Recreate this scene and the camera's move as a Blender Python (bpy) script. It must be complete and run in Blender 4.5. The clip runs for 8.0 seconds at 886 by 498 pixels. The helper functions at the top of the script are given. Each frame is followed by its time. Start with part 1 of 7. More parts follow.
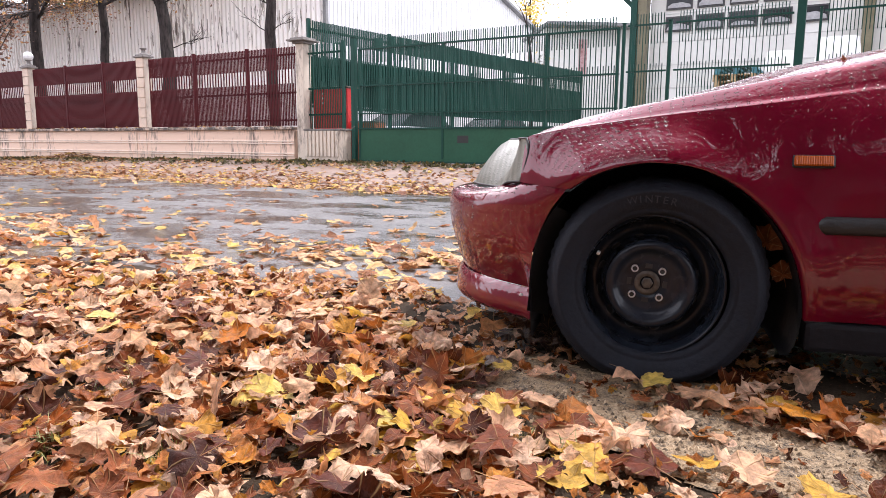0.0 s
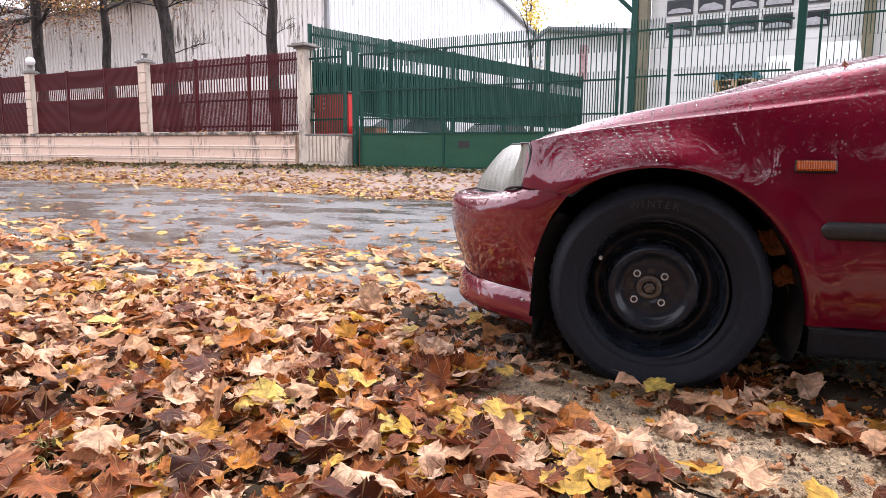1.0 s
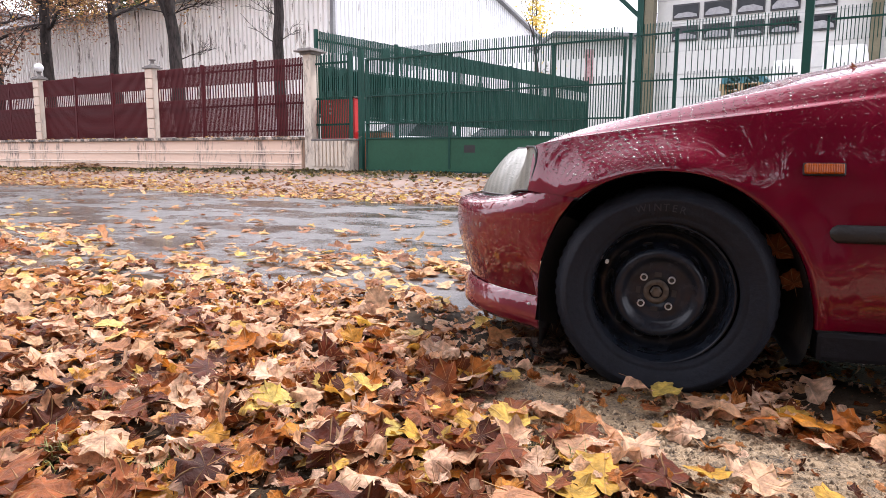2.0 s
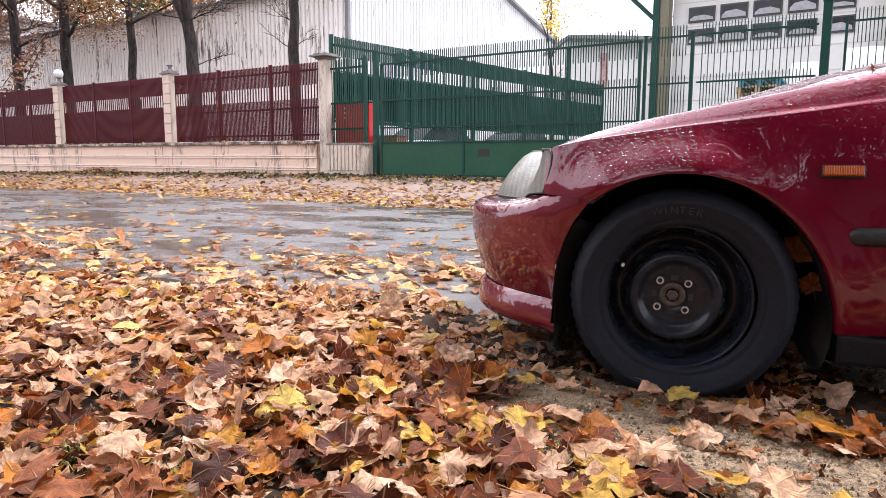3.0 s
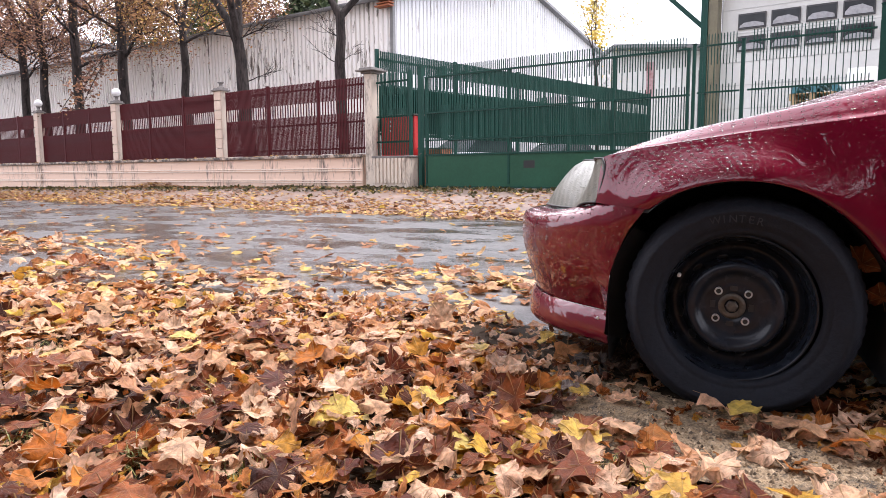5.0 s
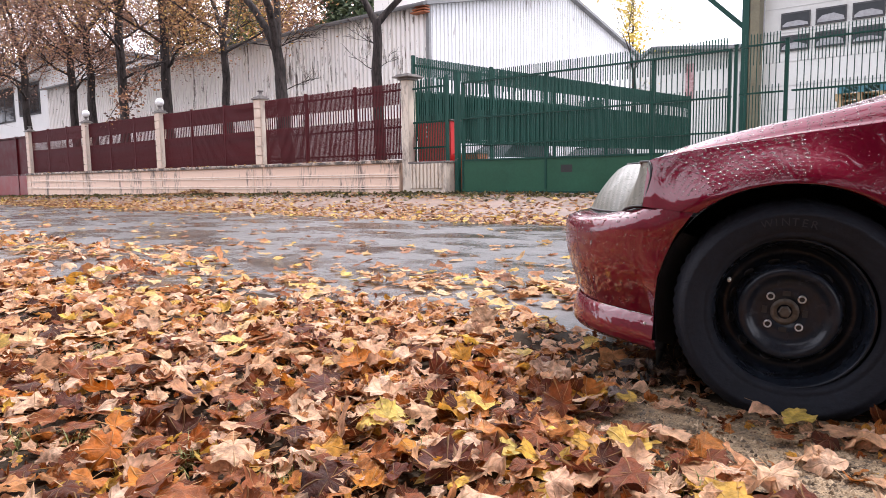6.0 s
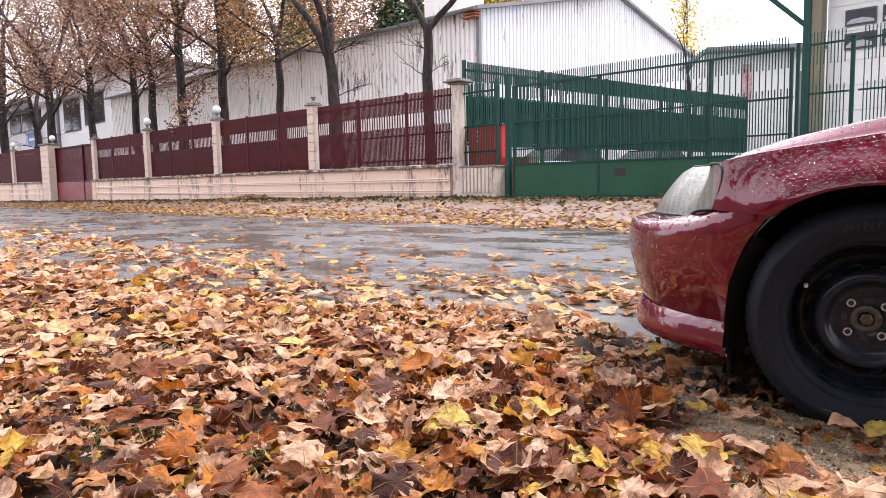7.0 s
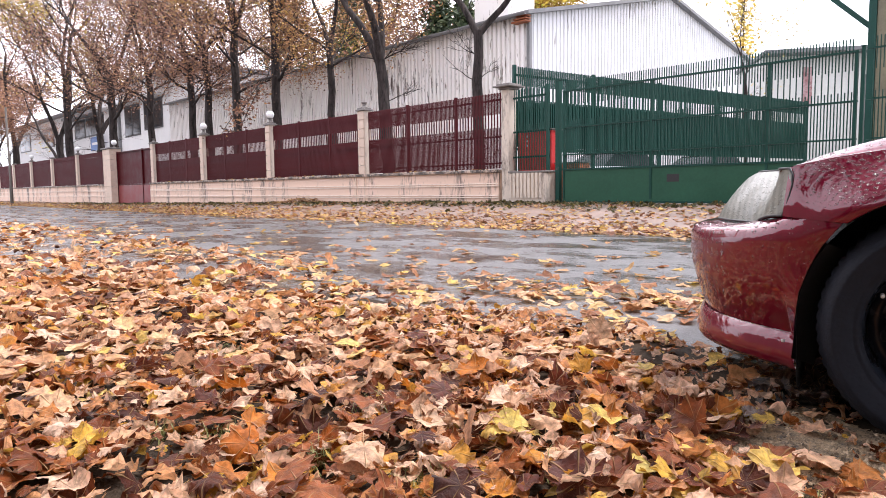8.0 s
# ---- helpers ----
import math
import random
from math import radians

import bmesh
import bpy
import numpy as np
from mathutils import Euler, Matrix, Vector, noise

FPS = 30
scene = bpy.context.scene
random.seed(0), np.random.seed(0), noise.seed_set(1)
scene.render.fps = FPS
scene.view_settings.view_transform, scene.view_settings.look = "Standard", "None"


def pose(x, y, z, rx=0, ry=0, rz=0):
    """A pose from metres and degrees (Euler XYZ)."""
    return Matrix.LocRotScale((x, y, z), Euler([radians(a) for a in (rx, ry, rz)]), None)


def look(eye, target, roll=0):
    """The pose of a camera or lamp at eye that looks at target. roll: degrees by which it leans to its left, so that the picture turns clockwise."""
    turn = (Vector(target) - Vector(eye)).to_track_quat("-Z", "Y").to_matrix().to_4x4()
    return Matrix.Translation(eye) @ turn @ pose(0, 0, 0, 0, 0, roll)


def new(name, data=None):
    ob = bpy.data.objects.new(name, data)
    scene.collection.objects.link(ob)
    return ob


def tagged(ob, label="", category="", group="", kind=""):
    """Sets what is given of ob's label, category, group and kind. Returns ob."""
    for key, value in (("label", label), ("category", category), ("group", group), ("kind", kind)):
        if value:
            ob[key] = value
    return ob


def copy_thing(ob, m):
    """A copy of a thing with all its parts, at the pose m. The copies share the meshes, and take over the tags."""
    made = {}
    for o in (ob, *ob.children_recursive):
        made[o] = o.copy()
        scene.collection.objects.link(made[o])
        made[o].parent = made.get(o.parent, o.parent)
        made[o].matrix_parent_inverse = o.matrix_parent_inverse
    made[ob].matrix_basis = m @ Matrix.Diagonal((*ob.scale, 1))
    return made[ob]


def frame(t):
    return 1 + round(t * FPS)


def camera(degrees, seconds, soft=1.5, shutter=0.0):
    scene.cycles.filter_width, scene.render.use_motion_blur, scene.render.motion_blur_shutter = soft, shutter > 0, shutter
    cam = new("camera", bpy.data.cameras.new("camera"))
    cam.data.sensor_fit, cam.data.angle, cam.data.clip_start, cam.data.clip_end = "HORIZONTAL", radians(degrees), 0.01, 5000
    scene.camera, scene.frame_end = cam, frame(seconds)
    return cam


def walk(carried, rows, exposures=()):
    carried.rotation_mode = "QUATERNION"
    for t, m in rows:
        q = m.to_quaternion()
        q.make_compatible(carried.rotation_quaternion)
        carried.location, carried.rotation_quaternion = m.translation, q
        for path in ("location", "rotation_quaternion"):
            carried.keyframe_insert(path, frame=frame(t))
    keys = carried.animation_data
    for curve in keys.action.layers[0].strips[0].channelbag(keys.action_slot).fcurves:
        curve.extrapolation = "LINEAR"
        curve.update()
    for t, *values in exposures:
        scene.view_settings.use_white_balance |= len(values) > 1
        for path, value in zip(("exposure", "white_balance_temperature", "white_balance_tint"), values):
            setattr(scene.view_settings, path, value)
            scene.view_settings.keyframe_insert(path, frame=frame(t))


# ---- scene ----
cam = camera(65.85, 8.0, soft=0.75, shutter=0.2)
PATH = [
    (0.0, pose(0.000, -0.000, 0.623, 81.348, -0.395, 30.831)),
    (0.5, pose(-0.000, -0.001, 0.623, 81.553, -0.446, 30.833)),
    (1.0, pose(-0.003, -0.002, 0.623, 81.762, -0.403, 30.897)),
    (2.5, pose(-0.005, 0.003, 0.618, 82.318, -0.237, 31.873)),
    (3.0, pose(-0.006, 0.001, 0.617, 82.482, -0.172, 32.567)),
    (3.5, pose(-0.009, -0.002, 0.616, 82.699, -0.059, 33.358)),
    (4.0, pose(-0.011, -0.002, 0.615, 82.934, 0.053, 34.193)),
    (5.5, pose(-0.034, -0.013, 0.611, 83.752, 0.636, 37.534)),
    (6.0, pose(-0.044, -0.021, 0.611, 83.958, 0.867, 39.157)),
    (6.5, pose(-0.063, -0.032, 0.610, 84.151, 1.012, 41.083)),
    (7.0, pose(-0.079, -0.043, 0.609, 84.396, 1.097, 43.207)),
    (7.5, pose(-0.096, -0.055, 0.607, 84.665, 0.941, 45.299)),
    (8.0, pose(-0.105, -0.064, 0.606, 84.872, 0.743, 47.149)),
]
walk(cam, PATH, exposures=[(0.0, 1.04, 6250, 19), (8.0, 0.89, 6250, 19)])

# ---- world and light: a bright overcast day after rain ----
world = bpy.data.worlds.new("overcast_sky")
scene.world = world
world.use_nodes = True
wn, wl = world.node_tree.nodes, world.node_tree.links
wn.clear()
w_out = wn.new("ShaderNodeOutputWorld")
w_bg = wn.new("ShaderNodeBackground")
w_sky = wn.new("ShaderNodeTexSky")
w_sky.sky_type = "NISHITA"
w_sky.sun_disc = False
w_sky.sun_elevation = radians(38)
w_sky.sun_rotation = radians(-60)
w_sky.dust_density = 6.0
w_sky.ozone_density = 0.6
w_hsv = wn.new("ShaderNodeHueSaturation")
w_hsv.inputs["Saturation"].default_value = 0.18
w_mix = wn.new("ShaderNodeMix")
w_mix.data_type = "RGBA"
w_mix.inputs["Factor"].default_value = 0.72
w_mix.inputs["B"].default_value = (11.6, 11.8, 12.3, 1)
wl.new(w_sky.outputs[0], w_hsv.inputs["Color"])
wl.new(w_hsv.outputs[0], w_mix.inputs["A"])
wl.new(w_mix.outputs["Result"], w_bg.inputs["Color"])
w_bg.inputs["Strength"].default_value = 0.15
wl.new(w_bg.outputs[0], w_out.inputs[0])
sun_data = bpy.data.lights.new("sun", "SUN")
sun_data.energy = 2.9
sun_data.angle = radians(10)
sun_data.color = (1.0, 0.96, 0.9)
sun = new("sun", sun_data)
sun.matrix_world = look((3.0, 8.4, 12), (0, 2, 0))


# ---- materials ----
def shader(name, rough=0.6, metal=0.0, spec=0.5):
    m = bpy.data.materials.new(name)
    m.use_nodes = True
    n, l = m.node_tree.nodes, m.node_tree.links
    b = n["Principled BSDF"]
    b.inputs["Roughness"].default_value = rough
    b.inputs["Metallic"].default_value = metal
    b.inputs["Specular IOR Level"].default_value = spec
    return m, n, l, b


def ramp(n, stops):
    r = n.new("ShaderNodeValToRGB")
    while len(r.color_ramp.elements) < len(stops):
        r.color_ramp.elements.new(0.5)
    for e, (pos, col) in zip(r.color_ramp.elements, stops):
        e.position = pos
        e.color = (*col, 1)
    return r


def noise_tex(n, l, scale, detail=4, vec=None, rough=0.6):
    t = n.new("ShaderNodeTexNoise")
    t.inputs["Scale"].default_value = scale
    t.inputs["Detail"].default_value = detail
    t.inputs["Roughness"].default_value = rough
    if vec is not None:
        l.new(vec, t.inputs["Vector"])
    return t


def mapped(n, l, scale=(1, 1, 1), space="Object"):
    c = n.new("ShaderNodeTexCoord")
    mp = n.new("ShaderNodeMapping")
    mp.inputs["Scale"].default_value = scale
    l.new(c.outputs[space], mp.inputs["Vector"])
    return mp.outputs["Vector"]


def varied(name, dark, light, scale=3.0, fine=40.0, rough=0.6, rough_span=0.15, bump=0.2, metal=0.0, stretch=(1, 1, 1), coat=0.0, lo=0.3, hi=0.7, spec=0.5, share=0.35):
    """A surface that varies at two scales in colour, gloss and relief."""
    m, n, l, b = shader(name, rough, metal, spec)
    v = mapped(n, l, stretch)
    big = noise_tex(n, l, scale, 5, v)
    small = noise_tex(n, l, fine, 3, v)
    add = n.new("ShaderNodeMath")
    add.operation = "MULTIPLY_ADD"
    add.inputs[1].default_value = share
    l.new(small.outputs["Fac"], add.inputs[0])
    sub = n.new("ShaderNodeMath")
    sub.operation = "MULTIPLY"
    sub.inputs[1].default_value = 1 - share
    l.new(big.outputs["Fac"], sub.inputs[0])
    l.new(sub.outputs[0], add.inputs[2])
    r = ramp(n, [(lo, dark), (hi, light)])
    l.new(add.outputs[0], r.inputs[0])
    l.new(r.outputs[0], b.inputs["Base Color"])
    mr = n.new("ShaderNodeMapRange")
    mr.inputs["From Min"].default_value, mr.inputs["From Max"].default_value = 0.3, 0.7
    mr.inputs["To Min"].default_value, mr.inputs["To Max"].default_value = max(0.02, rough - rough_span), min(1, rough + rough_span)
    l.new(big.outputs["Fac"], mr.inputs["Value"])
    l.new(mr.outputs[0], b.inputs["Roughness"])
    if bump:
        bp = n.new("ShaderNodeBump")
        bp.inputs["Strength"].default_value = bump
        bp.inputs["Distance"].default_value = 0.01
        l.new(small.outputs["Fac"], bp.inputs["Height"])
        l.new(bp.outputs[0], b.inputs["Normal"])
    if coat:
        b.inputs["Coat Weight"].default_value = coat
        b.inputs["Coat Roughness"].default_value = 0.03
    return m


def car_paint():
    """Dark red clear-coated paint, beaded with rain on the faces that look up."""
    m, n, l, b = shader("wet_red_car_paint", 0.38, 0.26)
    v = mapped(n, l)
    big = noise_tex(n, l, 5, 4, v)
    r = ramp(n, [(0.3, (0.122, 0.0019, 0.0145)), (0.7, (0.160, 0.0028, 0.0190))])
    l.new(big.outputs["Fac"], r.inputs[0])
    l.new(r.outputs[0], b.inputs["Base Color"])
    b.inputs["Coat Weight"].default_value = 1.0
    b.inputs["Coat IOR"].default_value = 1.62
    # road film dulls the upright panels; rain has washed the ones that face the sky
    g0 = n.new("ShaderNodeNewGeometry")
    s0 = n.new("ShaderNodeSeparateXYZ")
    l.new(g0.outputs["Normal"], s0.inputs[0])
    dirt = n.new("ShaderNodeMapRange")
    dirt.inputs["From Min"].default_value, dirt.inputs["From Max"].default_value = -0.05, 0.25
    dirt.inputs["To Min"].default_value, dirt.inputs["To Max"].default_value = 0.075, 0.02
    l.new(s0.outputs["Z"], dirt.inputs["Value"])
    l.new(dirt.outputs[0], b.inputs["Coat Roughness"])
    b.inputs["Specular IOR Level"].default_value = 0.0
    vo = n.new("ShaderNodeTexVoronoi")
    vo.inputs["Scale"].default_value = 105
    vo.inputs["Randomness"].default_value = 1.0
    l.new(v, vo.inputs["Vector"])
    rain = n.new("ShaderNodeMapRange")
    rain.interpolation_type = "SMOOTHSTEP"
    rain.inputs["From Min"].default_value, rain.inputs["From Max"].default_value = 0.32, 0.08
    l.new(vo.outputs["Distance"], rain.inputs["Value"])
    g = n.new("ShaderNodeNewGeometry")
    sp = n.new("ShaderNodeSeparateXYZ")
    l.new(g.outputs["Normal"], sp.inputs[0])
    up = n.new("ShaderNodeMapRange")
    up.inputs["From Min"].default_value, up.inputs["From Max"].default_value = 0.42, 0.62
    up.inputs["To Min"].default_value = 0.0
    l.new(sp.outputs["Z"], up.inputs["Value"])
    cl = noise_tex(n, l, 22, 2, v)
    clr = n.new("ShaderNodeMapRange")
    clr.inputs["From Min"].default_value, clr.inputs["From Max"].default_value = 0.35, 0.6
    l.new(cl.outputs["Fac"], clr.inputs["Value"])
    m1 = n.new("ShaderNodeMath")
    m1.operation = "MULTIPLY"
    l.new(rain.outputs[0], m1.inputs[0])
    l.new(up.outputs[0], m1.inputs[1])
    m2 = n.new("ShaderNodeMath")
    m2.operation = "MULTIPLY"
    l.new(m1.outputs[0], m2.inputs[0])
    l.new(clr.outputs[0], m2.inputs[1])
    bp = n.new("ShaderNodeBump")
    bp.inputs["Strength"].default_value = 0.55
    bp.inputs["Distance"].default_value = 0.0006
    l.new(m2.outputs[0], bp.inputs["Height"])
    # a running film of water that ripples the reflections where the panels face the sky
    film = noise_tex(n, l, 12, 2, v, 0.5)
    film.inputs["Distortion"].default_value = 1.6
    wet = n.new("ShaderNodeMapRange")
    wet.inputs["From Min"].default_value, wet.inputs["From Max"].default_value = 0.02, 0.40
    l.new(sp.outputs["Z"], wet.inputs["Value"])
    flat = n.new("ShaderNodeMapRange")
    flat.inputs["From Min"].default_value, flat.inputs["From Max"].default_value = 0.55, 0.75
    flat.inputs["To Min"].default_value, flat.inputs["To Max"].default_value = 1.0, 0.05
    l.new(sp.outputs["Z"], flat.inputs["Value"])
    m4 = n.new("ShaderNodeMath")
    m4.operation = "MULTIPLY"
    l.new(wet.outputs[0], m4.inputs[0])
    l.new(flat.outputs[0], m4.inputs[1])
    m3 = n.new("ShaderNodeMath")
    m3.operation = "MULTIPLY"
    l.new(film.outputs["Fac"], m3.inputs[0])
    l.new(m4.outputs[0], m3.inputs[1])
    bp2 = n.new("ShaderNodeBump")
    bp2.inputs["Strength"].default_value = 0.8
    bp2.inputs["Distance"].default_value = 0.006
    l.new(m3.outputs[0], bp2.inputs["Height"])
    l.new(bp2.outputs[0], bp.inputs["Normal"])
    l.new(bp.outputs[0], b.inputs["Coat Normal"])
    return m


def asphalt():
    m, n, l, b = shader("wet_asphalt", 0.3, 0, 0.62)
    v = mapped(n, l)
    grit = noise_tex(n, l, 120, 4, v)
    wide = mapped(n, l, (0.8, 1.25, 1))
    patch = noise_tex(n, l, 1.1, 9, wide, 0.70)
    mid = noise_tex(n, l, 5, 4, v)
    r = ramp(n, [(0.36, (0.016, 0.015, 0.015)), (0.64, (0.098, 0.092, 0.088))])
    l.new(grit.outputs["Fac"], r.inputs[0])
    damp = n.new("ShaderNodeMapRange")
    damp.inputs["From Min"].default_value, damp.inputs["From Max"].default_value = 0.40, 0.62
    damp.inputs["To Min"].default_value, damp.inputs["To Max"].default_value = 0.55, 1.2
    l.new(patch.outputs["Fac"], damp.inputs["Value"])
    tone = n.new("ShaderNodeMix")
    tone.data_type, tone.blend_type = "RGBA", "MULTIPLY"
    tone.inputs["Factor"].default_value = 1.0
    l.new(r.outputs[0], tone.inputs["A"])
    l.new(damp.outputs[0], tone.inputs["B"])
    l.new(tone.outputs["Result"], b.inputs["Base Color"])
    mr = n.new("ShaderNodeMapRange")
    mr.inputs["From Min"].default_value, mr.inputs["From Max"].default_value = 0.42, 0.60
    mr.inputs["To Min"].default_value, mr.inputs["To Max"].default_value = 0.12, 0.46
    l.new(patch.outputs["Fac"], mr.inputs["Value"])
    l.new(mr.outputs[0], b.inputs["Roughness"])
    hm = n.new("ShaderNodeMath")
    hm.operation = "MULTIPLY_ADD"
    hm.inputs[1].default_value = 0.5
    l.new(mid.outputs["Fac"], hm.inputs[0])
    l.new(grit.outputs["Fac"], hm.inputs[2])
    bs = n.new("ShaderNodeMapRange")
    bs.inputs["From Min"].default_value, bs.inputs["From Max"].default_value = 0.4, 0.65
    bs.inputs["To Min"].default_value, bs.inputs["To Max"].default_value = 0.16, 0.9
    l.new(patch.outputs["Fac"], bs.inputs["Value"])
    bp = n.new("ShaderNodeBump")
    bp.inputs["Distance"].default_value = 0.007
    l.new(bs.outputs[0], bp.inputs["Strength"])
    l.new(hm.outputs[0], bp.inputs["Height"])
    l.new(bp.outputs[0], b.inputs["Normal"])
    return m


def leaf_material(name, stops, source, gloss=0.20):
    """Fallen plane leaf: colour by piece, paler veins fanning from the stalk, damp sheen."""
    m, n, l, b = shader(name, 0.42, 0, gloss)
    if source == "island":
        g = n.new("ShaderNodeNewGeometry")
        rnd = g.outputs["Random Per Island"]
    else:
        g = n.new("ShaderNodeObjectInfo")
        rnd = g.outputs["Random"]
    r = ramp(n, stops)
    l.new(rnd, r.inputs[0])
    uv = n.new("ShaderNodeUVMap")
    sp = n.new("ShaderNodeSeparateXYZ")
    l.new(uv.outputs[0], sp.inputs[0])
    at = n.new("ShaderNodeMath")
    at.operation = "ARCTAN2"
    l.new(sp.outputs["X"], at.inputs[0])
    l.new(sp.outputs["Y"], at.inputs[1])
    pp = n.new("ShaderNodeMath")
    pp.operation = "PINGPONG"
    pp.inputs[1].default_value = 0.4
    l.new(at.outputs[0], pp.inputs[0])
    vein = n.new("ShaderNodeMapRange")
    vein.inputs["From Min"].default_value, vein.inputs["From Max"].default_value = 0.05, 0.0
    l.new(pp.outputs[0], vein.inputs["Value"])
    spots = noise_tex(n, l, 5.0, 5, uv.outputs[0])
    dk = n.new("ShaderNodeMapRange")
    dk.inputs["From Min"].default_value, dk.inputs["From Max"].default_value = 0.35, 0.62
    dk.inputs["To Min"].default_value, dk.inputs["To Max"].default_value = 0.42, 1.15
    l.new(spots.outputs["Fac"], dk.inputs["Value"])
    mul = n.new("ShaderNodeMix")
    mul.data_type, mul.blend_type = "RGBA", "MULTIPLY"
    mul.inputs["Factor"].default_value = 1.0
    l.new(r.outputs[0], mul.inputs["A"])
    l.new(dk.outputs[0], mul.inputs["B"])
    mx = n.new("ShaderNodeMix")
    mx.data_type = "RGBA"
    fac = n.new("ShaderNodeMath")
    fac.operation = "MULTIPLY"
    fac.inputs[1].default_value = 0.5
    l.new(vein.outputs[0], fac.inputs[0])
    l.new(fac.outputs[0], mx.inputs["Factor"])
    l.new(mul.outputs["Result"], mx.inputs["A"])
    mx.inputs["B"].default_value = (0.62, 0.42, 0.2, 1)
    l.new(mx.outputs["Result"], b.inputs["Base Color"])
    glow = n.new("ShaderNodeBsdfTranslucent")
    l.new(mx.outputs["Result"], glow.inputs["Color"])
    both = n.new("ShaderNodeMixShader")
    both.inputs[0].default_value = 0.3
    l.new(b.outputs[0], both.inputs[1])
    l.new(glow.outputs[0], both.inputs[2])
    l.new(both.outputs[0], n["Material Output"].inputs["Surface"])
    crinkle = noise_tex(n, l, 14, 5, uv.outputs[0])
    hs = n.new("ShaderNodeMath")
    hs.operation = "MULTIPLY_ADD"
    hs.inputs[1].default_value = -0.5
    l.new(vein.outputs[0], hs.inputs[0])
    l.new(crinkle.outputs["Fac"], hs.inputs[2])
    bp = n.new("ShaderNodeBump")
    bp.inputs["Strength"].default_value = 0.8
    bp.inputs["Distance"].default_value = 0.007
    l.new(hs.outputs[0], bp.inputs["Height"])
    l.new(bp.outputs[0], b.inputs["Normal"])
    rr = n.new("ShaderNodeMapRange")
    rr.inputs["To Min"].default_value, rr.inputs["To Max"].default_value = 0.20, 0.60
    l.new(spots.outputs["Fac"], rr.inputs["Value"])
    l.new(rr.outputs[0], b.inputs["Roughness"])
    return m


MIXED_STOPS = [(0.0, (0.060, 0.015, 0.007)), (0.15, (0.14, 0.032, 0.007)), (0.28, (0.29, 0.074, 0.012)), (0.40, (0.53, 0.19, 0.042)), (0.50, (0.68, 0.345, 0.16)), (0.66, (0.82, 0.53, 0.35)), (0.82, (0.81, 0.54, 0.38)), (0.91, (0.52, 0.17, 0.025)), (0.98, (0.72, 0.42, 0.06)), (1.0, (0.74, 0.50, 0.12))]
M_LITTER = leaf_material("fallen_leaf_mixed", MIXED_STOPS, "island")
M_STREET_LITTER = leaf_material("fallen_leaf_yellow_tan", [(0.0, (0.15, 0.05, 0.022)), (0.25, (0.34, 0.125, 0.045)), (0.5, (0.52, 0.24, 0.10)), (0.78, (0.64, 0.38, 0.18)), (1.0, (0.68, 0.44, 0.08))], "island")
M_PAVE_LITTER = leaf_material("trodden_leaf", [(0.0, (0.10, 0.036, 0.020)), (0.3, (0.25, 0.10, 0.048)), (0.6, (0.46, 0.235, 0.10)), (0.85, (0.58, 0.37, 0.14)), (1.0, (0.66, 0.46, 0.08))], "island")
M_PALE_LITTER = leaf_material("fallen_leaf_pale", [(0.0, (0.36, 0.13, 0.05)), (0.3, (0.62, 0.32, 0.15)), (0.6, (0.80, 0.52, 0.31)), (0.85, (0.76, 0.50, 0.20)), (1.0, (0.76, 0.54, 0.13))], "island")
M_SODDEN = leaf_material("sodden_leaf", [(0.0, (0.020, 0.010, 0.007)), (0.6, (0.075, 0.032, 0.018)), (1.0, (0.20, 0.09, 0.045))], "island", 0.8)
M_MOSS = leaf_material("damp_moss", [(0.0, (0.030, 0.028, 0.014)), (0.6, (0.075, 0.075, 0.025)), (1.0, (0.15, 0.13, 0.045))], "island")
LEAF_KINDS = {
    "brown": leaf_material("fallen_leaf_brown", [(0.0, (0.12, 0.026, 0.011)), (1.0, (0.33, 0.10, 0.03))], "object"),
    "tan": leaf_material("fallen_leaf_tan", [(0.0, (0.48, 0.21, 0.10)), (1.0, (0.76, 0.50, 0.32))], "object"),
    "orange": leaf_material("fallen_leaf_orange", [(0.0, (0.44, 0.11, 0.012)), (1.0, (0.62, 0.24, 0.02))], "object"),
    "yellow": leaf_material("fallen_leaf_yellow", [(0.0, (0.60, 0.33, 0.05)), (1.0, (0.68, 0.50, 0.12))], "object"),
    "dark": leaf_material("fallen_leaf_dark", [(0.0, (0.06, 0.015, 0.010)), (1.0, (0.15, 0.038, 0.018))], "object"),
    "green": leaf_material("fallen_leaf_yellow_green", [(0.0, (0.58, 0.40, 0.08)), (1.0, (0.68, 0.54, 0.16))], "object"),
}
M_PAINT = car_paint()
M_ASPHALT = asphalt()
M_VERGE = varied("damp_leaf_mould", (0.010, 0.007, 0.005), (0.075, 0.054, 0.036), 9, 120, 0.85, 0.1, 1.0, spec=0.1)
M_SAND = varied("sandy_worn_concrete", (0.033, 0.023, 0.014), (0.345, 0.248, 0.146), 30, 190, 0.7, 0.2, 1.0, lo=0.38, hi=0.56, share=0.5)
M_PAVE = varied("damp_pavement", (0.085, 0.058, 0.045), (0.26, 0.180, 0.142), 1.2, 30, 0.55, 0.2, 0.4)
M_YARD = varied("wet_yard_concrete", (0.12, 0.12, 0.12), (0.3, 0.3, 0.29), 0.7, 20, 0.3, 0.15, 0.2)
M_RED_METAL = varied("red_painted_metal", (0.044, 0.0022, 0.0038), (0.078, 0.0038, 0.0062), 2, 30, 0.6, 0.1, 0.15, spec=0.2)
